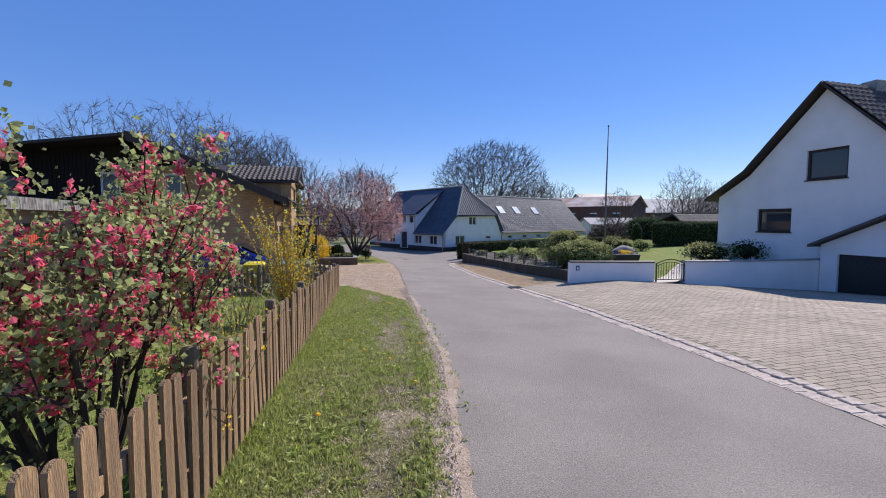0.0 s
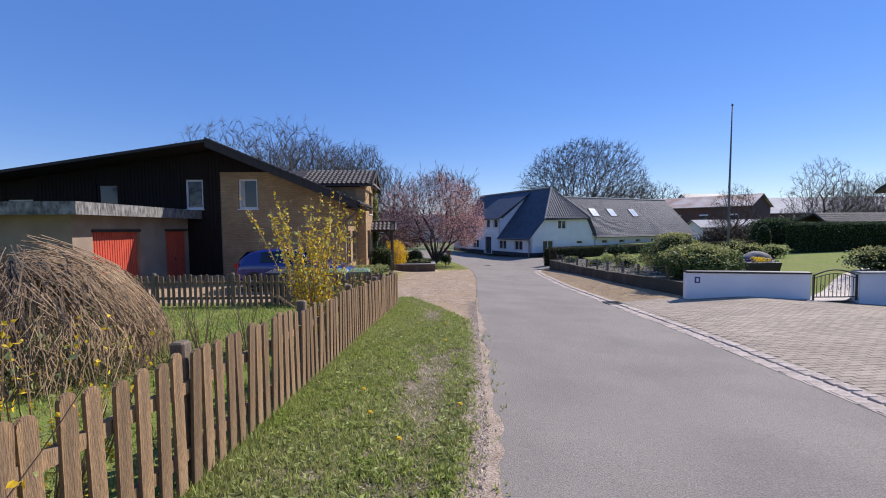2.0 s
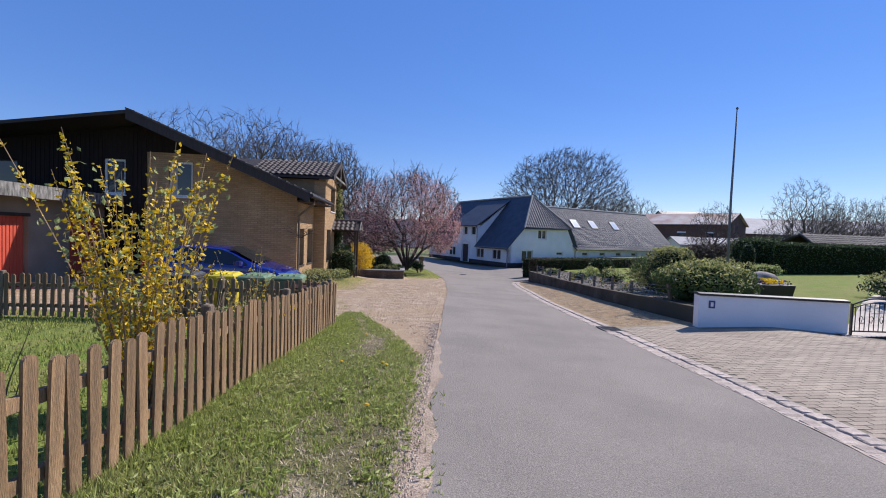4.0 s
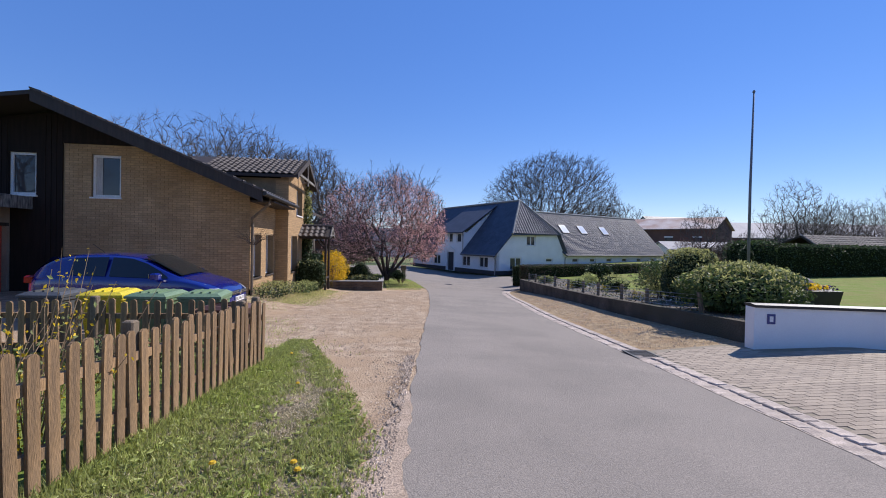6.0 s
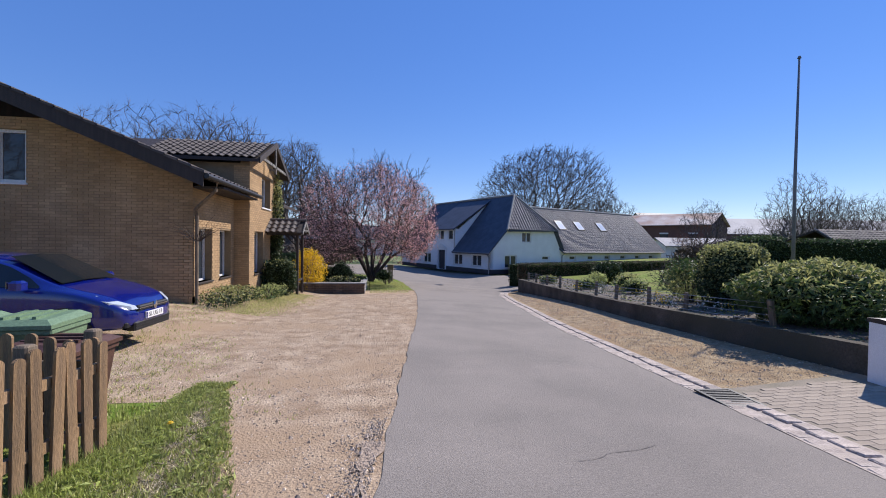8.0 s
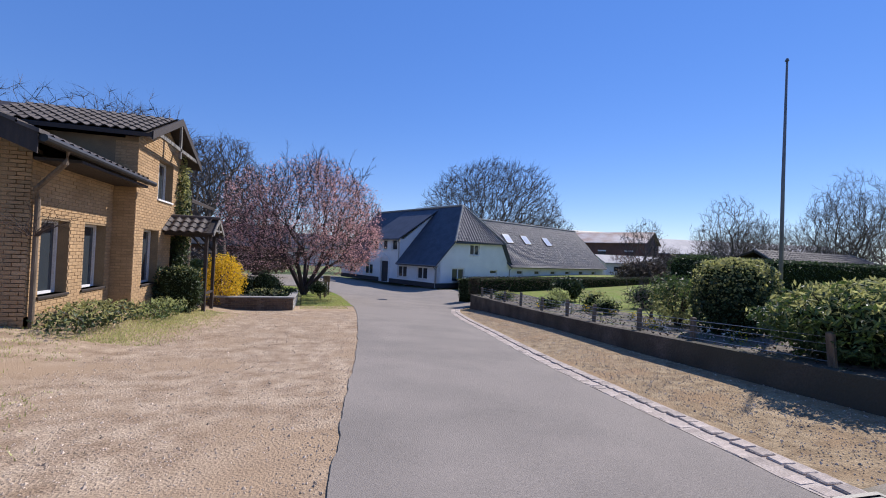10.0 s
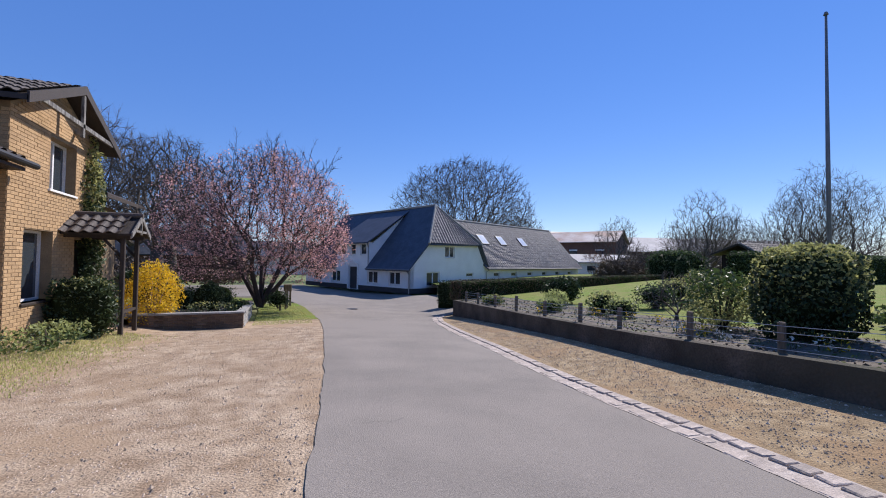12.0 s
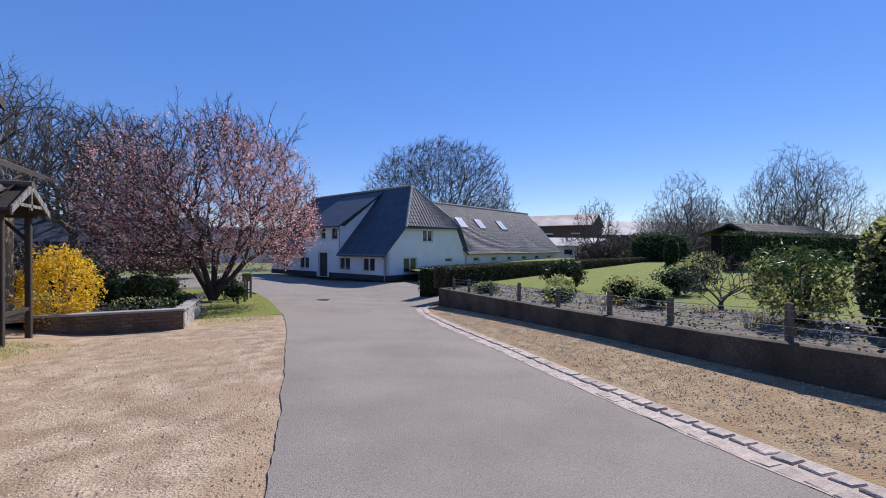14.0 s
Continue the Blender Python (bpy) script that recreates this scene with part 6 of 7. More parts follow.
plum_tree(1.85, 36.0, -1.35)
bx = thing("letter_box", pose(3.05, 38.2, ground_z(3, 38.2)), "small grey letter box on a post", "letter box")
part("post", Build().bevel_box(-0.04, 0.04, -0.04, 0.04, -0.1, 0.85, 0.01), POSTWOOD, bx)
part("box", Build().bevel_box(-0.2, 0.2, -0.15, 0.15, 0.85, 1.2, 0.03), POSTWOOD, bx)
for i, (x, y) in enumerate(((2.7, 36.4), (2.95, 37.3), (3.2, 39.2))):
    p_ = thing("fence_post", pose(x, y, ground_z(x, y)), "short grey wooden post by the shoulder", "post", "posts by the shoulder")
    part("post_body", Build().bevel_box(-0.05, 0.05, -0.05, 0.05, -0.1, 0.95, 0.015), POSTWOOD, p_)

# ---- right-hand garden ----
gz = garden_z
# pale share is buds plus sunlit highlights put into leaf colour
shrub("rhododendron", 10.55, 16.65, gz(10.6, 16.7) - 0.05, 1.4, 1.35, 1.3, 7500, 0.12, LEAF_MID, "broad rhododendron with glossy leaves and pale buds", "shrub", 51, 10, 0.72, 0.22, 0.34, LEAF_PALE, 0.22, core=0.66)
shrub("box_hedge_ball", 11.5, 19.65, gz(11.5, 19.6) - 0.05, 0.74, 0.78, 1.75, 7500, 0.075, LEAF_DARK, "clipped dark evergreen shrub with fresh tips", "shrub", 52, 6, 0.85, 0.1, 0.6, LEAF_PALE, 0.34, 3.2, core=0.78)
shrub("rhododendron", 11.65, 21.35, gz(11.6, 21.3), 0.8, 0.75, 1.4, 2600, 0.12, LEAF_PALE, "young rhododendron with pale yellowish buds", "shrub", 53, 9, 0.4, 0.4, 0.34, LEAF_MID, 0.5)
shrub("camellia", 13.6, 29.6, gz(13.6, 29.6), 0.8, 0.75, 1.15, 1500, 0.11, LEAF_DARK, "round dark-leaved evergreen shrub", "shrub", 54, 6, core=0.82)
shrub("pale_plant", 12.5, 28.5, gz(12.5, 28.5), 0.45, 0.45, 0.65, 420, 0.16, LEAF_NEW, "light green leafy plant in the bed", "plant", 55, 5, 0.3, 0.3, 0.3)
for i, (x, y, r, h, m1, m2) in enumerate(((12.2, 25.6, 0.6, 0.75, LEAF_MID, LEAF_PALE), (11.8, 24.4, 0.5, 0.6, LEAF_DARK, LEAF_NEW), (14.8, 26.0, 0.8, 0.9, LEAF_DARK, LEAF_MID), (17.0, 27.0, 0.9, 1.0, LEAF_DARK, LEAF_PALE), (19.5, 25.5, 0.9, 1.1, LEAF_DARK, LEAF_PALE), (23.0, 28.0, 0.9, 0.9, LEAF_MID, LEAF_NEW), (11.1, 26.9, 0.5, 0.5, LEAF_MID, LEAF_NEW), (10.9, 30.6, 0.5, 0.45, LEAF_MID, LEAF_PALE), (18.0, 17.5, 0.9, 0.9, LEAF_DARK, LEAF_PALE), (16.2, 15.4, 1.3, 1.0, LEAF_DARK, LEAF_PALE), (18.0, 15.2, 0.9, 1.0, LEAF_DARK, LEAF_DARK), (22.0, 30.0, 1.0, 1.2, LEAF_DARK, LEAF_PALE))):
    shrub("garden_shrub", x, y, gz(x, y), r, r * 0.9, h, int(900 * r / 0.7), 0.09, m1, "leafy low garden shrub in the flower bed", "shrub", 60 + i, 7, 0.45, 0.3, 0.5, m2, 0.35, group="shrubs in the flower bed", core=0.6)
bare_tree(12.5, 23.2, gz(12.5, 23.2), 1.35, 0.05, 1.6, 71, "small bare ornamental shrub with spreading twigs", 4, 3, TWIG, 0.006, "bare_shrub", 0.12)
for i in range(26):
    y = frng.uniform(17.5, 33)
    x = wall_x(y) + frng.uniform(0.7, 2.4)
    twig_clump("daffodil", x, y, gz(x, y), 9, 0.34, 0.5, LEAF_MID, "clump of daffodils with yellow flowers" if i % 3 else "clump of white spring flowers", 100 + i, None, 0.05, 9, 0.1, 0.006, 0.02, "flowers", leaves=YELLOW if i % 3 == 1 else (WHITEFL if i % 3 == 0 else LEAF_NEW))
litter, sprouts = [], []
for _ in range(2600):
    y = frng.uniform(14.2, 33.2)
    x = wall_x(y) + frng.uniform(0.25, 3.1)
    (litter if frng.random() < 0.55 else sprouts).append((x, y, gz(x, y) + 0.02 + frng.uniform(0.005, 0.05)))
tagged(part("leaf_litter", leaf_mesh("leaf_litter", litter, 0.06, BROWNLEAF, 91, 0.6, 0.7), BROWNLEAF), "dry brown leaves lying on the soil bed", "leaf litter", kind="stuff")
tagged(part("seedlings", leaf_mesh("seedlings", sprouts, 0.07, LEAF_MID, 92, 0.4, 0.2), LEAF_MID), "low green sprouts scattered over the soil bed", "plants", kind="stuff")
boulder = thing("boulder", pose(14.4, 18.8, gz(14.4, 18.8) - 0.1), "large rounded grey boulder in the garden", "boulder")
bm = bmesh.new()
bmesh.ops.create_icosphere(bm, subdivisions=4, radius=1.0)
for v in bm.verts:
    k = 1 + 0.16 * noise.noise(v.co * 1.4) + 0.05 * noise.noise(v.co * 5)
    v.co = Vector((v.co.x * 0.72 * k, v.co.y * 0.5 * k, 0.42 + v.co.z * 0.52 * k))
bme = bpy.data.meshes.new("stone")
bm.to_mesh(bme)
bm.free()
bme.materials.append(STONE)
bme.polygons.foreach_set("use_smooth", [True] * len(bme.polygons))
part("stone", bme, STONE, boulder)
tub = thing("flower_trough", pose(13.2, 17.2, gz(13.2, 17.2)), "dark planting trough with yellow and violet pansies", "planter")
part("trough", Build().rings([[(-0.6, -0.22, 0), (0.6, -0.22, 0), (0.6, 0.22, 0), (-0.6, 0.22, 0)], [(-0.68, -0.28, 0.48), (0.68, -0.28, 0.48), (0.68, 0.28, 0.48), (-0.68, 0.28, 0.48)]]), BLACKPL, tub)
VIOLET = material("violet_flower", (0.10, 0.04, 0.20), None, 6.0, 0.6, bump=0.0, island=0.3)
part("pansies", leaf_mesh("pansies", [(frng.uniform(-0.25, 0.3), frng.uniform(-0.2, 0.2), 0.5 + frng.uniform(0, 0.16)) for _ in range(160)], 0.07, YELLOW, 8, 0.9), YELLOW, tub)
part("violets", leaf_mesh("violets", [(frng.choice((-1, 1)) * frng.uniform(0.3, 0.6), frng.uniform(-0.2, 0.2), 0.5 + frng.uniform(0, 0.12)) for _ in range(160)], 0.06, VIOLET, 9, 0.9), VIOLET, tub)["kind"] = "stuff"

hedge("beech_hedge", (10.9, 34.6), (38.0, 45.5), 0.8, 0.95, -1.25, 12000, 0.08, BROWNLEAF, "clipped brown beech hedge at the garden's end", 81, LEAF_MID)
hedge("dark_hedge", (11.2, 37.2), (24.0, 42.5), 0.9, 1.25, -1.7, 5200, 0.08, LEAF_DARK, "dark clipped hedge in front of the white house", 82)
hedge("tall_hedge", (28.4, 32.6), (50.0, 34.0), 1.2, 2.35, -0.95, 9000, 0.11, LEAF_DARK, "tall dark clipped hedge round the shed", 83, LEAF_MID)
shed = thing("shed", pose(32.6, 34.3, -0.9, 0, 0, 3), "garden shed with a brown tiled roof behind the hedge", "shed")
part("wall", Build().box(0.3, 11.2, 0.1, 2.4, -0.3, 2.3), DARKWOOD, shed)
sr_ = Build()
slab(sr_, (-0.4, -0.4, 2.35), (12.0, -0.4, 2.35), (11.2, 1.2, 3.1), (0.2, 1.2, 3.1))
slab(sr_, (12.0, 2.8, 2.35), (-0.4, 2.8, 2.35), (0.2, 1.2, 3.1), (11.2, 1.2, 3.1))
sroof = part("roof", sr_, BROWNWOOD, shed)
st_ = Build()
wave_slab(st_, (0.2, 1.2, 3.12), (1, 0, 0), (0, -1.6, -0.75), 11.0, 1.8, 0.34, 0.38, 0.035, 0.03, (0.6, 0.8))
part("roof_tiles", st_, TILE_JOIN, sroof, "weathered brown pantiles", fix=False)
part("barge_board", Build().tube([(-0.45, -0.42, 2.42), (0.15, 1.2, 3.2)], 0.045, 4), FASCIA, shed)
part("barge_board", Build().tube([(12.05, -0.42, 2.42), (11.25, 1.2, 3.2)], 0.045, 4), FASCIA, shed)


def barn(x, y, z, rz, L, D, h, rise, roof_mat, wall_mat, label, gable=True):
    t = thing("barn", pose(x, y, z, 0, 0, rz), label, "barn", "farm buildings")
    part("wall", Build().box(0, L, 0, D, -0.5, h).prism([(0, h), (D, h), (D / 2, h + rise)], "x", 0.05, L - 0.05), wall_mat, t)
    rb2 = Build()
    slab(rb2, (-0.4, -0.5, h - 0.1), (L + 0.4, -0.5, h - 0.1), (L + 0.4, D / 2, h + rise), (-0.4, D / 2, h + rise))
    slab(rb2, (L + 0.4, D + 0.5, h - 0.1), (-0.4, D + 0.5, h - 0.1), (-0.4, D / 2, h + rise), (L + 0.4, D / 2, h + rise))
    part("roof", rb2, roof_mat, t)
    for k in range(int(L / 5)):
        win = part("window", Build().box(1.5 + k * 5, 2.9 + k * 5, -0.06, 0.02, h * 0.42, h * 0.72), GLASS, t)
        part("lintel", Build().box(1.4 + k * 5, 3.0 + k * 5, -0.08, -0.061, h * 0.72, h * 0.76), WHITE_SOFT, win)
        part("sill", Build().box(1.4 + k * 5, 3.0 + k * 5, -0.08, -0.061, h * 0.38, h * 0.42), WHITE_SOFT, win)
    return t


barn(49.0, 93.6, -1.5, -55, 20, 11, 6.4, 2.3, BARNROOF, BARNWALL, "long brick barn with a pale and rusty sheet roof")
barn(80.0, 100.0, -1.5, -10, 60, 16, 5.5, 4.0, GREYROOF, BARNWALL, "long farm building with a grey sheet roof")
barn(46.5, 70.0, -1.5, -5, 11, 5, 2.5, 1.2, GREYROOF, WHITE, "low white farm building in front of the barn")
barn(80.0, 84.0, -1.5, -12, 14, 6, 2.8, 1.2, GREYROOF, COPING, "low shed with a grey roof")
barn(82.0, 128.0, -1.5, 0, 14, 9, 9.5, 3.0, SLATE, WHITE, "distant house with a dark roof")
barn(-28.0, 78.0, -1.6, 0, 26, 9, 2.9, 3.2, SLATE, BARNWALL, "distant low house with a dark roof")
barn(-12.0, 100.0, -1.6, 8, 22, 9, 3.0, 3.0, SLATE, WHITE, "distant white house with a dark roof")

# ---- trees ----
bare_tree(27.0, 71.0, -2.0, 17.2, 0.7, 1.28, 3, "large bare tree behind the white house", 6, 5, TWIG, 0.022, fork=0.18)
bare_tree(37.0, 73.0, -2.0, 11.0, 0.4, 0.9, 4, kids=5, min_r=0.012)
for i, (x, y, h, w) in enumerate(((-31.0, 74.0, 21.5, 1.0), (-22.0, 76.0, 22.5, 1.0), (-14.0, 76.0, 17.5, 0.75), (-9.8, 76.0, 18.6, 0.62), (-6.8, 56.0, 13.6, 0.8), (-12.0, 52.0, 14.5, 0.9), (-3.5, 62.0, 12.5, 0.7), (-17.0, 60.0, 15.5, 0.9))):
    bare_tree(x, y, -1.8, h * 0.96, 0.5, w, 200 + i, kids=5, levels=4, min_r=0.028 if y > 70 else 0.015, fork=0.24)
for i, (x, y, h, w) in enumerate(((46.0, 48.5, 11.5, 0.75), (43.0, 58.0, 9.0, 0.8), (56.0, 44.0, 13.0, 0.7), (62.0, 46.0, 16.0, 0.7), (70.0, 47.0, 15.0, 0.8), (52.0, 52.0, 9.0, 0.9), (78.0, 58.0, 15.0, 0.8), (66.0, 60.0, 11.0, 0.9), (90.0, 55.0, 16.0, 0.8), (62.0, 33.0, 13.0, 0.8))):
    bare_tree(x, y, -1.4, h * 0.9, 0.24, w, 300 + i, kids=4, levels=4, min_r=0.013, fork=0.2)
bare_tree(60.0, 118.0, -2.0, 15.0, 0.5, 1.0, 330, kids=5, min_r=0.02)
bare_tree(70.0, 124.0, -2.0, 16.0, 0.5, 1.0, 331, kids=5, min_r=0.02)
bare_tree(50.0, 116.0, -2.0, 14.0, 0.5, 1.0, 332, kids=5, min_r=0.02)
bare_tree(50.0, 70.0, -1.5, 4.6, 0.16, 1.3, 333, "small reddish budding tree by the barn", 5, 4, material("red_twig", (0.16, 0.07, 0.055), None, 3, 0.9, bump=0), 0.018, "budding_tree", 0.2)
bare_tree(-16.0, 13.0, -0.4, 9.0, 0.2, 0.8, 334, kids=5, min_r=0.012)
bare_tree(8.0, 74.0, -2.0, 11.5, 0.35, 0.6, 335, "dark conifer-like tree behind the white house", 6, 4, LEAF_DARK, 0.03, "dark_tree", 0.15)
for i, (x, y, r, h) in enumerate(((55, 66, 5, 3.2), (66, 70, 6, 4.0), (48, 56, 4, 3.0), (75, 66, 6, 4.5), (60, 54, 4, 3.2), (84, 70, 6, 4.0), (70, 52, 5, 4.0), (36, 50, 3.0, 2.2), (42, 52, 2.0, 2.0))):
    shrub("thicket", x, y, -1.6, r, r * 0.7, h * 1.25, 3600, 0.8, (TWIG, LEAF_DARK, TWIG, BROWNLEAF)[i % 4], "leafless brownish thicket in the distance", "thicket", 400 + i, 12, 0.2, 0.45, 0.09, group="thickets behind the garden")
for i, (x, y, r, h) in enumerate(((-8, 50, 3.5, 2.4), (-14, 54, 4, 3), (-3, 58, 3.5, 2.2), (-20, 58, 5, 3.2), (-4.5, 44, 1.6, 1.6), (-26, 62, 5, 4), (-6, 40, 1.4, 1.3))):
    shrub("thicket", x, y, -1.6, r, r * 0.7, h, 2600, 0.35, (TWIG, LEAF_DARK, BROWNLEAF)[i % 3], "brownish undergrowth below the bare trees", "thicket", 440 + i, 12, 0.4, 0.35, 0.4, group="thickets below the bare trees")
wood_src = [o for o in scene.objects if o.name.startswith("bare_tree") and o.type == "EMPTY"]
wrng = random.Random(55)
for i in range(26):
    src = wood_src[11 + i % 8]
    x, y = wrng.uniform(55, 125), wrng.uniform(50, 92)
    if x < 58 + (y - 50) * 0.5:
        x += 18
    copy_thing(src, pose(x, y, -1.6, 0, 0, wrng.uniform(0, 360)) @ Matrix.Scale(wrng.uniform(0.6, 0.95), 4))
for i in range(9):
    x, y = wrng.uniform(-60, -18), wrng.uniform(66, 96)
    copy_thing(wood_src[2 + i % 6], pose(x, y, -1.8, 0, 0, wrng.uniform(0, 360)) @ Matrix.Scale(wrng.uniform(0.75, 1.0), 4))
shrub("cypress", 31.0, 38.5, -1.2, 0.55, 0.55, 2.6, 1500, 0.12, LEAF_DARK, "dark narrow columnar conifer", "conifer", 420, 3, 0.6, 0.15, core=0.85)
shrub("clipped_hedge", 37.9, 45.0, -1.3, 2.5, 2.2, 3.3, 5200, 0.16, LEAF_DARK, "large dark clipped evergreen with a rounded top", "hedge", 421, 3, 0.8, 0.12, square=3.5, core=0.85, second=LEAF_MID, share=0.15)
woods = [(-70 + 260 * i / 900 + frng.uniform(-1, 1), 165 + frng.uniform(-8, 8), 0) for i in range(900)]
wp = []
for x, y, _ in woods:
    for _ in range(9):
        wp.append((x + frng.gauss(0, 1.5), y, -1.5 + frng.random() ** 1.5 * (7 + 3 * noise.noise(Vector((x * 0.05, 0, 0))))))
tagged(part("far_woods", leaf_mesh("far_woods", wp, 1.6, BROWNLEAF, 77, 0.5), BROWNLEAF), "hazy band of distant bare woods", "woods", kind="stuff")

# ---- grass ----
def grass(name, spots, mat, label, hmin, hmax, seed, lean=0.5, width=0.006, blades=1):
    """Grass blades over spots of (x, y, z); several blades to a tuft, tufts of uneven height."""
    r = np.random.RandomState(seed)
    c = np.repeat(np.asarray(spots, float), blades, 0)
    n = len(c)
    tall = np.repeat(r.uniform(0.55, 1.25, len(spots)), blades)
    c[:, :2] += r.normal(0, 0.007, (n, 2)) * (blades > 1)
    h = r.uniform(hmin, hmax, n) * tall
    a, q, k = r.uniform(0, 6.283, n), r.uniform(0, 6.283, n), r.rand(n)
    side = np.stack([np.cos(a) * width, np.sin(a) * width, np.zeros(n)], 1) * r.uniform(0.6, 1.3, n)[:, None]
    tip = c + np.stack([np.cos(q) * h * lean * k, np.sin(q) * h * lean * k, h], 1)
    v = np.stack([c - side, c + side, tip], 1).reshape(-1, 3)
    me = bpy.data.meshes.new(name)
    me.from_pydata(v.tolist(), [], np.arange(3 * n).reshape(-1, 3).tolist())
    me.materials.append(mat)
    return tagged(part(name, me, mat), label, "grass", kind="stuff")


grng = random.Random(9)
green, light, dry, weeds = [], [], [], []
while len(green) + len(light) + len(dry) < 74000:
    y = grng.uniform(1.0, 14.9)
    lo, hi = fence_x(y) - 0.1, verge_right(y)
    x = grng.uniform(lo, hi + 0.35)
    if x > road_left(y) - 0.08 - 0.16 * grng.random() and grng.random() < 0.93:
        continue
    edge = (x - lo) / max(hi - lo, 0.3)
    worn = 0.6 * noise.noise(Vector((x * 1.3, y * 0.7, 2.0))) + 0.5 * noise.noise(Vector((x * 5, y * 5, 5.0))) + 0.75 * math.exp(-((edge - 0.72) / 0.2) ** 2) - 0.2
    if edge > 1.12 or edge > 0.97 and grng.random() < min(0.95, (edge - 0.97) * 4 + 0.25):
        continue
    k, p = grng.random() * 0.9 - 0.45, (x, y, ground_z(x, y) + 0.008)
    if worn > k + 0.25 or grng.random() < 0.16:
        if grng.random() < 0.7:
            dry.append(p)
    elif grng.random() < 0.40:
        light.append(p)
    else:
        green.append(p)
        if grng.random() < 0.05:
            weeds.append(p)
grass("verge_grass", green, BLADE, "short green grass tufts of the verge", 0.02, 0.06, 1, 0.9, 0.006, 4)
grass("verge_grass", light, BLADE_LIGHT, "yellowish young grass of the verge", 0.015, 0.05, 11, 1.0, 0.006, 3)
grass("verge_grass", dry, BLADE_DRY, "dry straw and dead grass of the verge", 0.008, 0.03, 12, 2.2, 0.005, 3)
rosettes = []
for x, y, z in weeds:
    for _ in range(6):
        rosettes.append((x + grng.gauss(0, 0.03), y + grng.gauss(0, 0.03), z + grng.uniform(0.012, 0.04)))
tagged(part("verge_weeds", leaf_mesh("verge_weeds", rosettes, 0.06, BLADE, 15, 0.35, 0.75), BLADE), "flat dandelion and clover leaves in the verge", "weeds", kind="stuff")
spots = []
for _ in range(46000):
    x, y = grng.uniform(-9, 0.0), grng.uniform(2.5, 14.2)
    if x < fence_x(y) and noise.noise(Vector((x * 0.9, y * 0.9, 8.0))) > grng.uniform(-0.7, 0.2):
        spots.append((x, y, ground_z(x, y)))
grass("lawn_grass", spots, BLADE, "grass blades of the garden lawn", 0.03, 0.08, 2, width=0.008, blades=2)
spots = []
for _ in range(16000):
    y = grng.uniform(1.0, 14.0)
    x = fence_x(y) + abs(grng.gauss(0, 0.13))
    spots.append((x, y, ground_z(x, y)))
grass("fence_grass", spots, BLADE, "longer grass along the foot of the fence", 0.04, 0.11, 3, 0.8, 0.006)
for i in range(12):
    y = grng.uniform(3, 13.5)
    x = grng.uniform(fence_x(y) + 0.3, verge_right(y) - 0.1)
    dn = thing("dandelion", pose(x, y, ground_z(x, y)), "yellow dandelion flower in the grass", "flower", "dandelions in the verge")
    part("stalk", Build().tube([(0, 0, 0), (0.005, 0, 0.06)], 0.003, 4), LEAF_MID, dn)
    part("flower_head", Build().rings([[(rr * math.cos(a * 0.7854), rr * math.sin(a * 0.7854), z) for a in range(8)] for rr, z in ((0.008, 0.058), (0.024, 0.066), (0.016, 0.078))]), YELLOW, dn)
pebble_spots = []
while len(pebble_spots) < 42000:
    k = grng.random()
    if k < 0.62:
        y = 12.0 + 17 * grng.random() ** 1.2
        x = road_left(y) - 4.5 * grng.random() ** 0.9
        if y < 14.6 and x < verge_right(y):
            continue
    elif k < 0.74:
        y = grng.uniform(1.0, 13.5)
        x = road_left(y) - 0.04 - abs(grng.gauss(0, 0.12))
    else:
        y = grng.uniform(14.6, 31)
        x = grng.uniform(road_right(y) + 0.6, wall_x(y))
    if noise.noise(Vector((x * 1.7, y * 1.7, 1.0))) + 0.35 > grng.uniform(-0.9, 0.7):
        pebble_spots.append((x, y, ground_z(x, y) + (0.018 if k < 0.74 and k >= 0.62 else 0.004)))
pr_ = np.random.RandomState(6)
pc = np.asarray(pebble_spots)
ps = pr_.uniform(0.004, 0.013, len(pc))[:, None] * (1 + (pr_.rand(len(pc), 1) < 0.04))
turn_ = pr_.uniform(0, 6.283, len(pc))
ring_ = [pc + ps * np.stack([np.cos(turn_ + q) * w_, np.sin(turn_ + q), np.zeros(len(pc))], 1) for q, w_ in ((0, 1), (1.57, 0.8), (3.14, 1), (4.71, 0.7))]
ring_.append(pc + ps * np.array((0.1, 0.1, 0.7)))
pme = bpy.data.meshes.new("pebbles")
pme.from_pydata(np.stack(ring_, 1).reshape(-1, 3).tolist(), [], [(5 * i + a_, 5 * i + (a_ + 1) % 4, 5 * i + 4) for i in range(len(pc)) for a_ in range(4)])
PEBBLE = material("pebble", (0.52, 0.42, 0.32), (0.34, 0.26, 0.19), 5, 0.9, bump=0, island=0.5)
pme.materials.append(PEBBLE)
tagged(part("pebbles", pme, PEBBLE), "scattered loose pebbles on the gravel", "gravel", kind="stuff")
spots = []
for _ in range(9000):
    y = grng.uniform(21.5, 28)
    x = -1.4 + grng.gauss(0, 0.45) + 0.05 * (y - 21)
    spots.append((x, y, ground_z(x, y)))
for _ in range(7000):
    y = grng.uniform(30, 40.5)
    x = grng.uniform(max(1.75, road_left(y) - 2.2), road_left(y) - 0.3)
    spots.append((x, y, ground_z(x, y)))
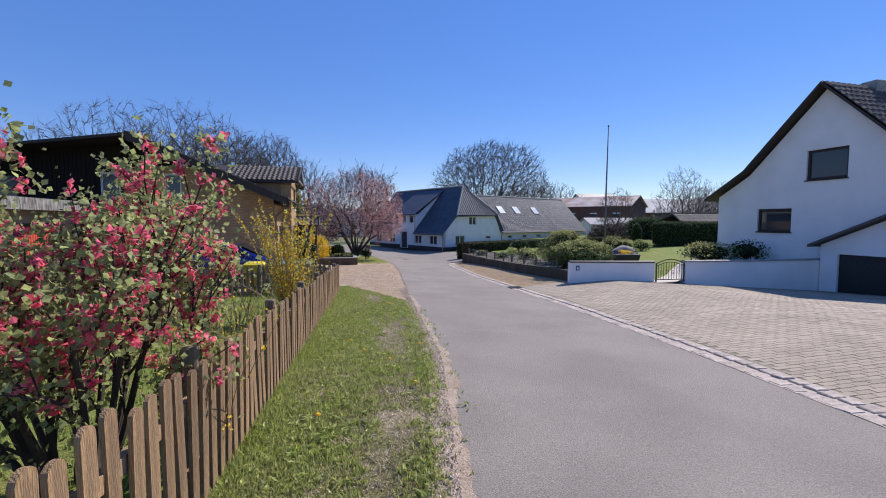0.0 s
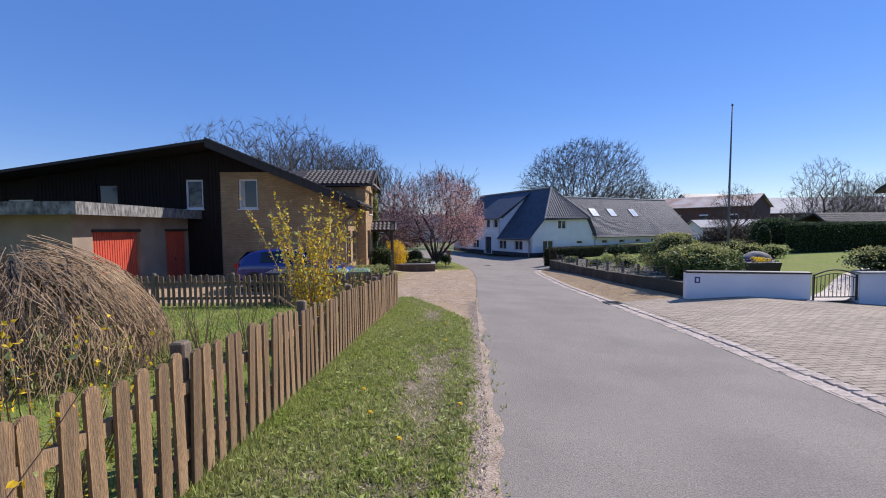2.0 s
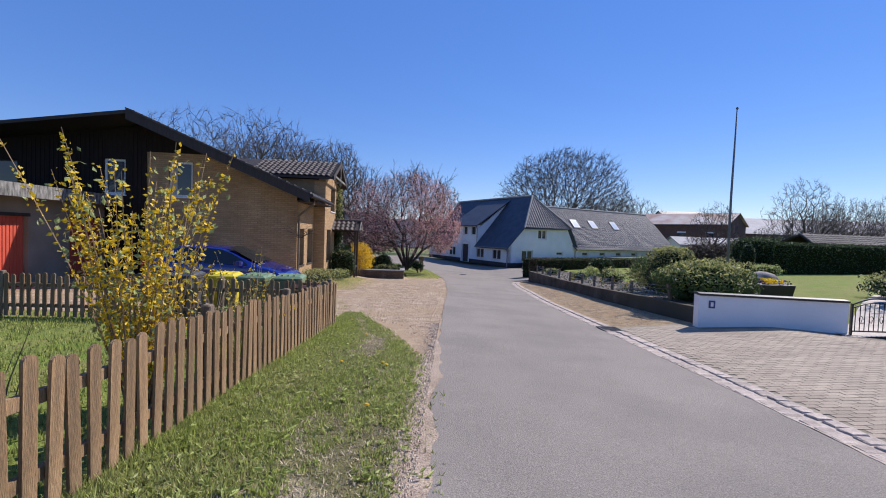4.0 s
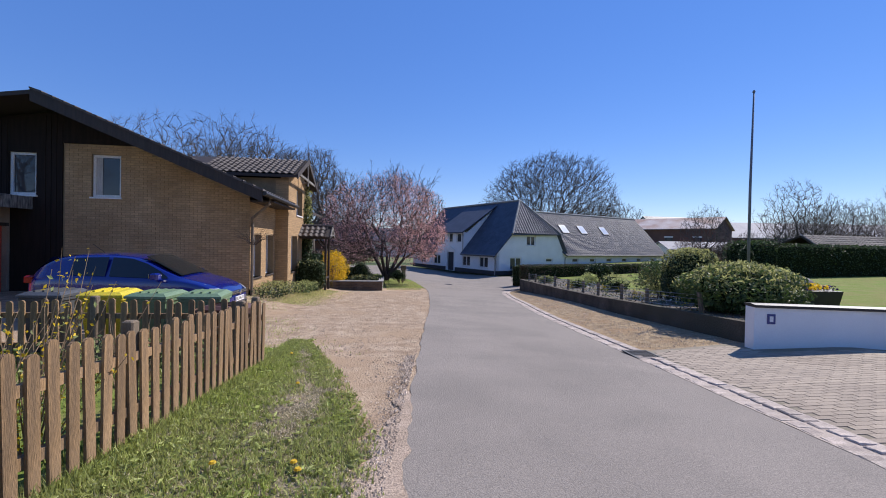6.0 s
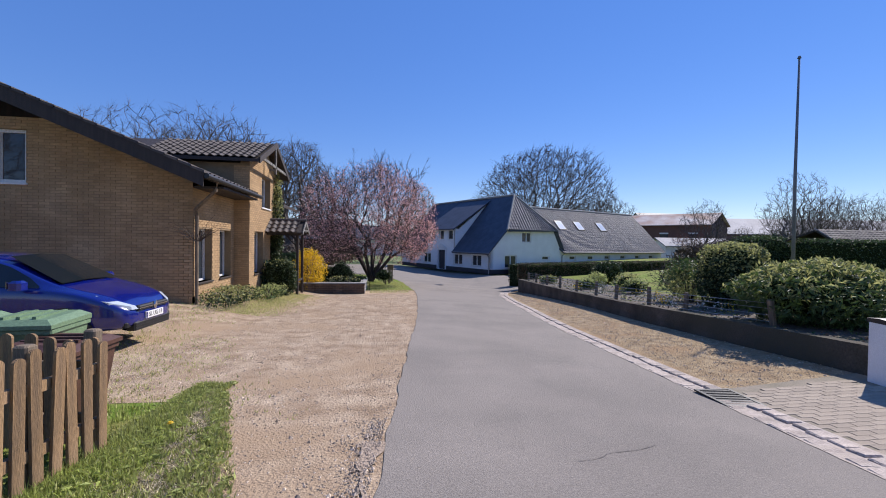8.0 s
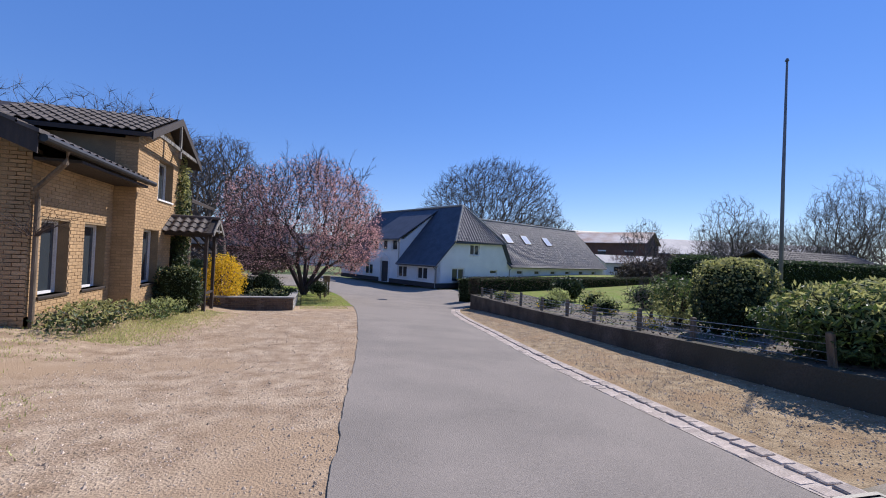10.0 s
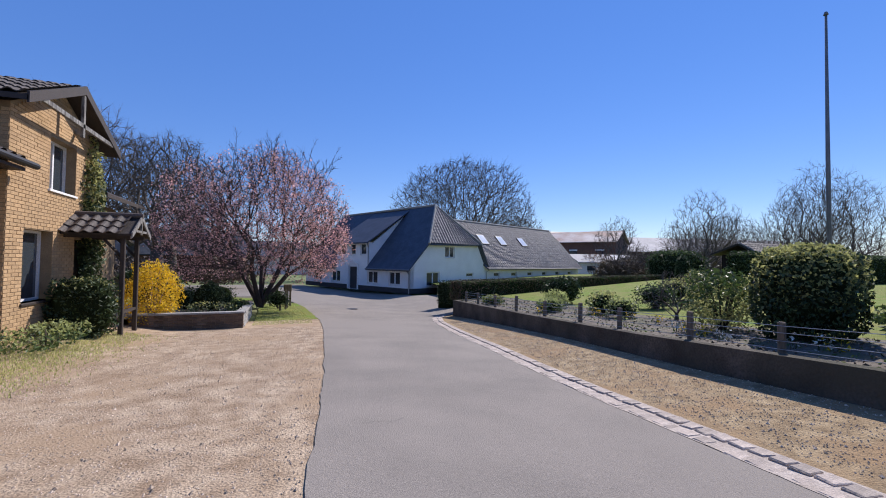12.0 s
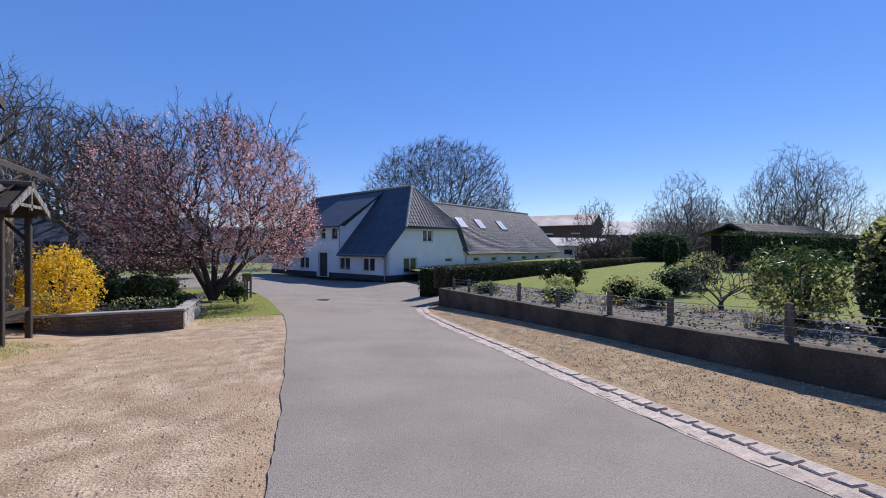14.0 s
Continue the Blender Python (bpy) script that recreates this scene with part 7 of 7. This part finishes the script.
for _ in range(26000):
    y = grng.uniform(13.6, 27.5)
    x = grng.uniform(-3.2, 1.6)
    reach = -1.3 + 0.06 * (y - 21) if y > 20 else 1.2 - (y - 13.6) * 0.45
    if reach + 0.9 * noise.noise(Vector((x * 1.2, y * 1.2, 4.0))) - x > grng.uniform(-0.35, 1.1) and noise.noise(Vector((x * 6, y * 6, 1.0))) > grng.uniform(-0.5, 0.3):
        spots.append((x, y, ground_z(x, y)))
grass("yard_grass", spots, BLADE_LIGHT, "grass tufts by the house and shoulder", 0.015, 0.06, 4, 0.8, 0.006, 2)

# ---- roof tiles of the bay ----
lay_tiles(bay_roof, (-5.6, BY, BRZ), (1, 0, 0), (0, DY0 - 0.35 - BY, BEZ - BRZ), FX + 5.65, math.hypot(DY0 - 0.35 - BY, BEZ - BRZ), 0.25, 0.32)

# ---- stone setts of the gutter strip ----
def stone_mesh(w, l, h, seed, mat, name):
    r = random.Random(seed)
    j = lambda: r.uniform(-0.012, 0.012)
    base = [(-w / 2 + j(), -l / 2 + j()), (w / 2 + j(), -l / 2 + j()), (w / 2 + j(), l / 2 + j()), (-w / 2 + j(), l / 2 + j())]
    return Build().rings([[(x, y, -0.05) for x, y in base], [(x, y, h * 0.6) for x, y in base], [(x * 0.86, y * 0.88, h + r.uniform(-0.004, 0.004)) for x, y in base]]).mesh(name, mat)


strip = bpy.data.objects["stone_strip_bed"]
SETTS = [stone_mesh(0.165, 0.16, 0.028, i, SETT, "sett") for i in range(6)]
for rowi, off in enumerate((0.10, 0.315)):
    y = 1.0 + rowi * 0.14
    while y < 33.7:
        if not (off > 0.2 and 13.85 < y < 14.55):
            dy = 0.3
            x = road_right(y) + off + frng.uniform(-0.012, 0.012)
            ang = -math.degrees(math.atan2(road_right(y + dy) - road_right(y - dy), 2 * dy))
            ob = part("sett", frng.choice(SETTS), None, strip)
            ob.matrix_local = pose(x, y, ground_z(x, y) + frng.uniform(-0.004, 0.006) + (0.009 if rowi else -0.009), frng.uniform(-1.5, 1.5), frng.uniform(-1.5, 1.5), ang + frng.uniform(-4, 4))
        y += 0.192

# ---- pavers ----
yard = bpy.data.objects["paved_yard"]
PAVERS = [Build().bevel_box(-0.0985, 0.0985, -0.0485, 0.0485, -0.045, 0.0, 0.003).mesh("paver", PAVER) for _ in range(2)]
near, rest = [], Build()
ca, sa = math.cos(radians(-8)), math.sin(radians(-8))
for i in range(-20, 130):
    for j in range(-20, 160):
        u, v = i * 0.2 + (0.1 if j % 2 else 0.0), j * 0.1
        x, y = 5.4 + u * ca - v * sa, 1.0 + u * sa + v * ca
        if x < road_right(y) + 0.50 or x > 19.0 or y < -0.5 or y > 14.4 or (y > 13.7 - (x - 8.4) * 0.26 and x > 8.35):
            continue
        if 12.2 < y < 14.4 and x < 8.2 and len(near) < 300:
            near.append((x, y))
        else:
            z = 0.016 + frng.uniform(-0.0015, 0.0015)
            w, l, c_ = 0.0985, 0.0485, 0.003
            rest.add([(x + a * ca - b_ * sa, y + a * sa + b_ * ca, ground_z(x + a * ca - b_ * sa, y + a * sa + b_ * ca) + z + dz) for a, b_, dz in ((-w, -l, -0.04), (w, -l, -0.04), (w, l, -0.04), (-w, l, -0.04), (-w + c_, -l + c_, 0), (w - c_, -l + c_, 0), (w - c_, l - c_, 0), (-w + c_, l - c_, 0))], [(4, 5, 6, 7), (0, 1, 5, 4), (1, 2, 6, 5), (2, 3, 7, 6), (3, 0, 4, 7)])
for x, y in near:
    ob = part("paver", PAVERS[0], None, yard)
    along_x = math.degrees(math.atan((ground_z(x + 0.1, y) - ground_z(x - 0.1, y)) / 0.2))
    along_y = math.degrees(math.atan((ground_z(x, y + 0.1) - ground_z(x, y - 0.1)) / 0.2))
    ob.matrix_local = pose(x, y, ground_z(x, y) + 0.016 + frng.uniform(-0.0015, 0.0015), along_y, -along_x, 0) @ pose(0, 0, 0, 0, 0, -8)
pv = tagged(part("paving_field", rest, PAVER_JOIN, fix=False), "field of small grey-brown concrete pavers", "paving", kind="stuff")

# ---- bricks ----
def lay_bricks(parent, o, du, w_, tops, z0, holes, keep, mat_join, proud=0.012, limit=0):
    """Running-bond bricks on a wall face from o along du; the first to pass keep() become parts, the rest one joined part."""
    o, du = Vector(o), Vector(du).normalized()
    nn = du.cross(Vector((0, 0, 1)))
    joined, count = Build(), 0
    me = Build().bevel_box(0, 0.24, -0.004, proud, 0, 0.063, 0.004).mesh("brick", BRICK)
    base = Matrix(((du.x, nn.x, 0, 0), (du.y, nn.y, 0, 0), (0, 0, 1, 0), (0, 0, 0, 1)))
    row, z = 0, z0
    zmax = max(t[1] for t in tops)
    while z < zmax:
        u = -0.125 * (row % 2)
        while u < w_:
            a, b_ = max(u, 0.0), min(u + 0.24, w_)
            u += 0.252
            if b_ - a < 0.04 or z + 0.063 > min(along(tops, a), along(tops, b_)):
                continue
            pieces = [(a, b_)]
            for h in holes:
                if z + 0.063 > h[2] and z < h[3]:
                    nxt = []
                    for p, q in pieces:
                        if q <= h[0] or p >= h[1]:
                            nxt.append((p, q))
                        else:
                            if p < h[0] - 0.03:
                                nxt.append((p, h[0]))
                            if q > h[1] + 0.03:
                                nxt.append((h[1], q))
                    pieces = nxt
            for p, q in pieces:
                if q - p > 0.235 and count < limit and keep(p, z):
                    ob = part("brick", me, None, parent)
                    ob.matrix_local = Matrix.Translation(o + du * p + Vector((0, 0, z))) @ base
                    count += 1
                else:
                    i = len(joined.v)
                    e = proud + random.uniform(-0.003, 0.003)
                    c0, c1 = o + du * p, o + du * q
                    f0, f1 = c0 + nn * e, c1 + nn * e
                    joined.add([(c0.x, c0.y, z), (c1.x, c1.y, z), (c1.x, c1.y, z + 0.063), (c0.x, c0.y, z + 0.063), (f0.x, f0.y, z), (f1.x, f1.y, z), (f1.x, f1.y, z + 0.063), (f0.x, f0.y, z + 0.063)], [(4, 5, 6, 7), (0, 1, 5, 4), (1, 2, 6, 5), (2, 3, 7, 6), (3, 0, 4, 7)])
        z += 0.0755
        row += 1
    ob = part("bricks", joined, mat_join, parent, fix=False)
    ob["kind"] = "stuff"


lay_bricks(bpy.data.objects["wall_bay"], (DX, DY0, 0), (0, 1, 0), DY1 - DY0, BAY_TOP, -1.1, bay_holes, lambda u, z: u < 2.6 and -0.8 < z < 2.2, BRICK_JOIN, limit=290)
lay_bricks(front_wall, (GX, GY, 0), (0, 1, 0), DY0 - GY, [(0, 2.38), (9, 2.38)], -0.62, front_h, lambda u, z: z < 1.6, BRICK_JOIN, limit=290)
lay_bricks(bpy.data.objects["wall_gable"], (-8.2, GY, 0), (1, 0, 0), GX + 8.2, [(0, 3.92), (2.22, 3.92), (GX + 8.2, 2.46)], -0.9, [(-7.45 + 8.2, -6.6 + 8.2, 2.28, 3.62)], lambda u, z: u > 4.0 and z > -0.6, BRICK_JOIN, limit=290)
lay_bricks(bpy.data.objects["wall_bay"], (GX, DY0, 0), (1, 0, 0), DX - GX, [(0, 3.5), (1, 3.5)], -0.9, [], lambda u, z: False, BRICK_JOIN)
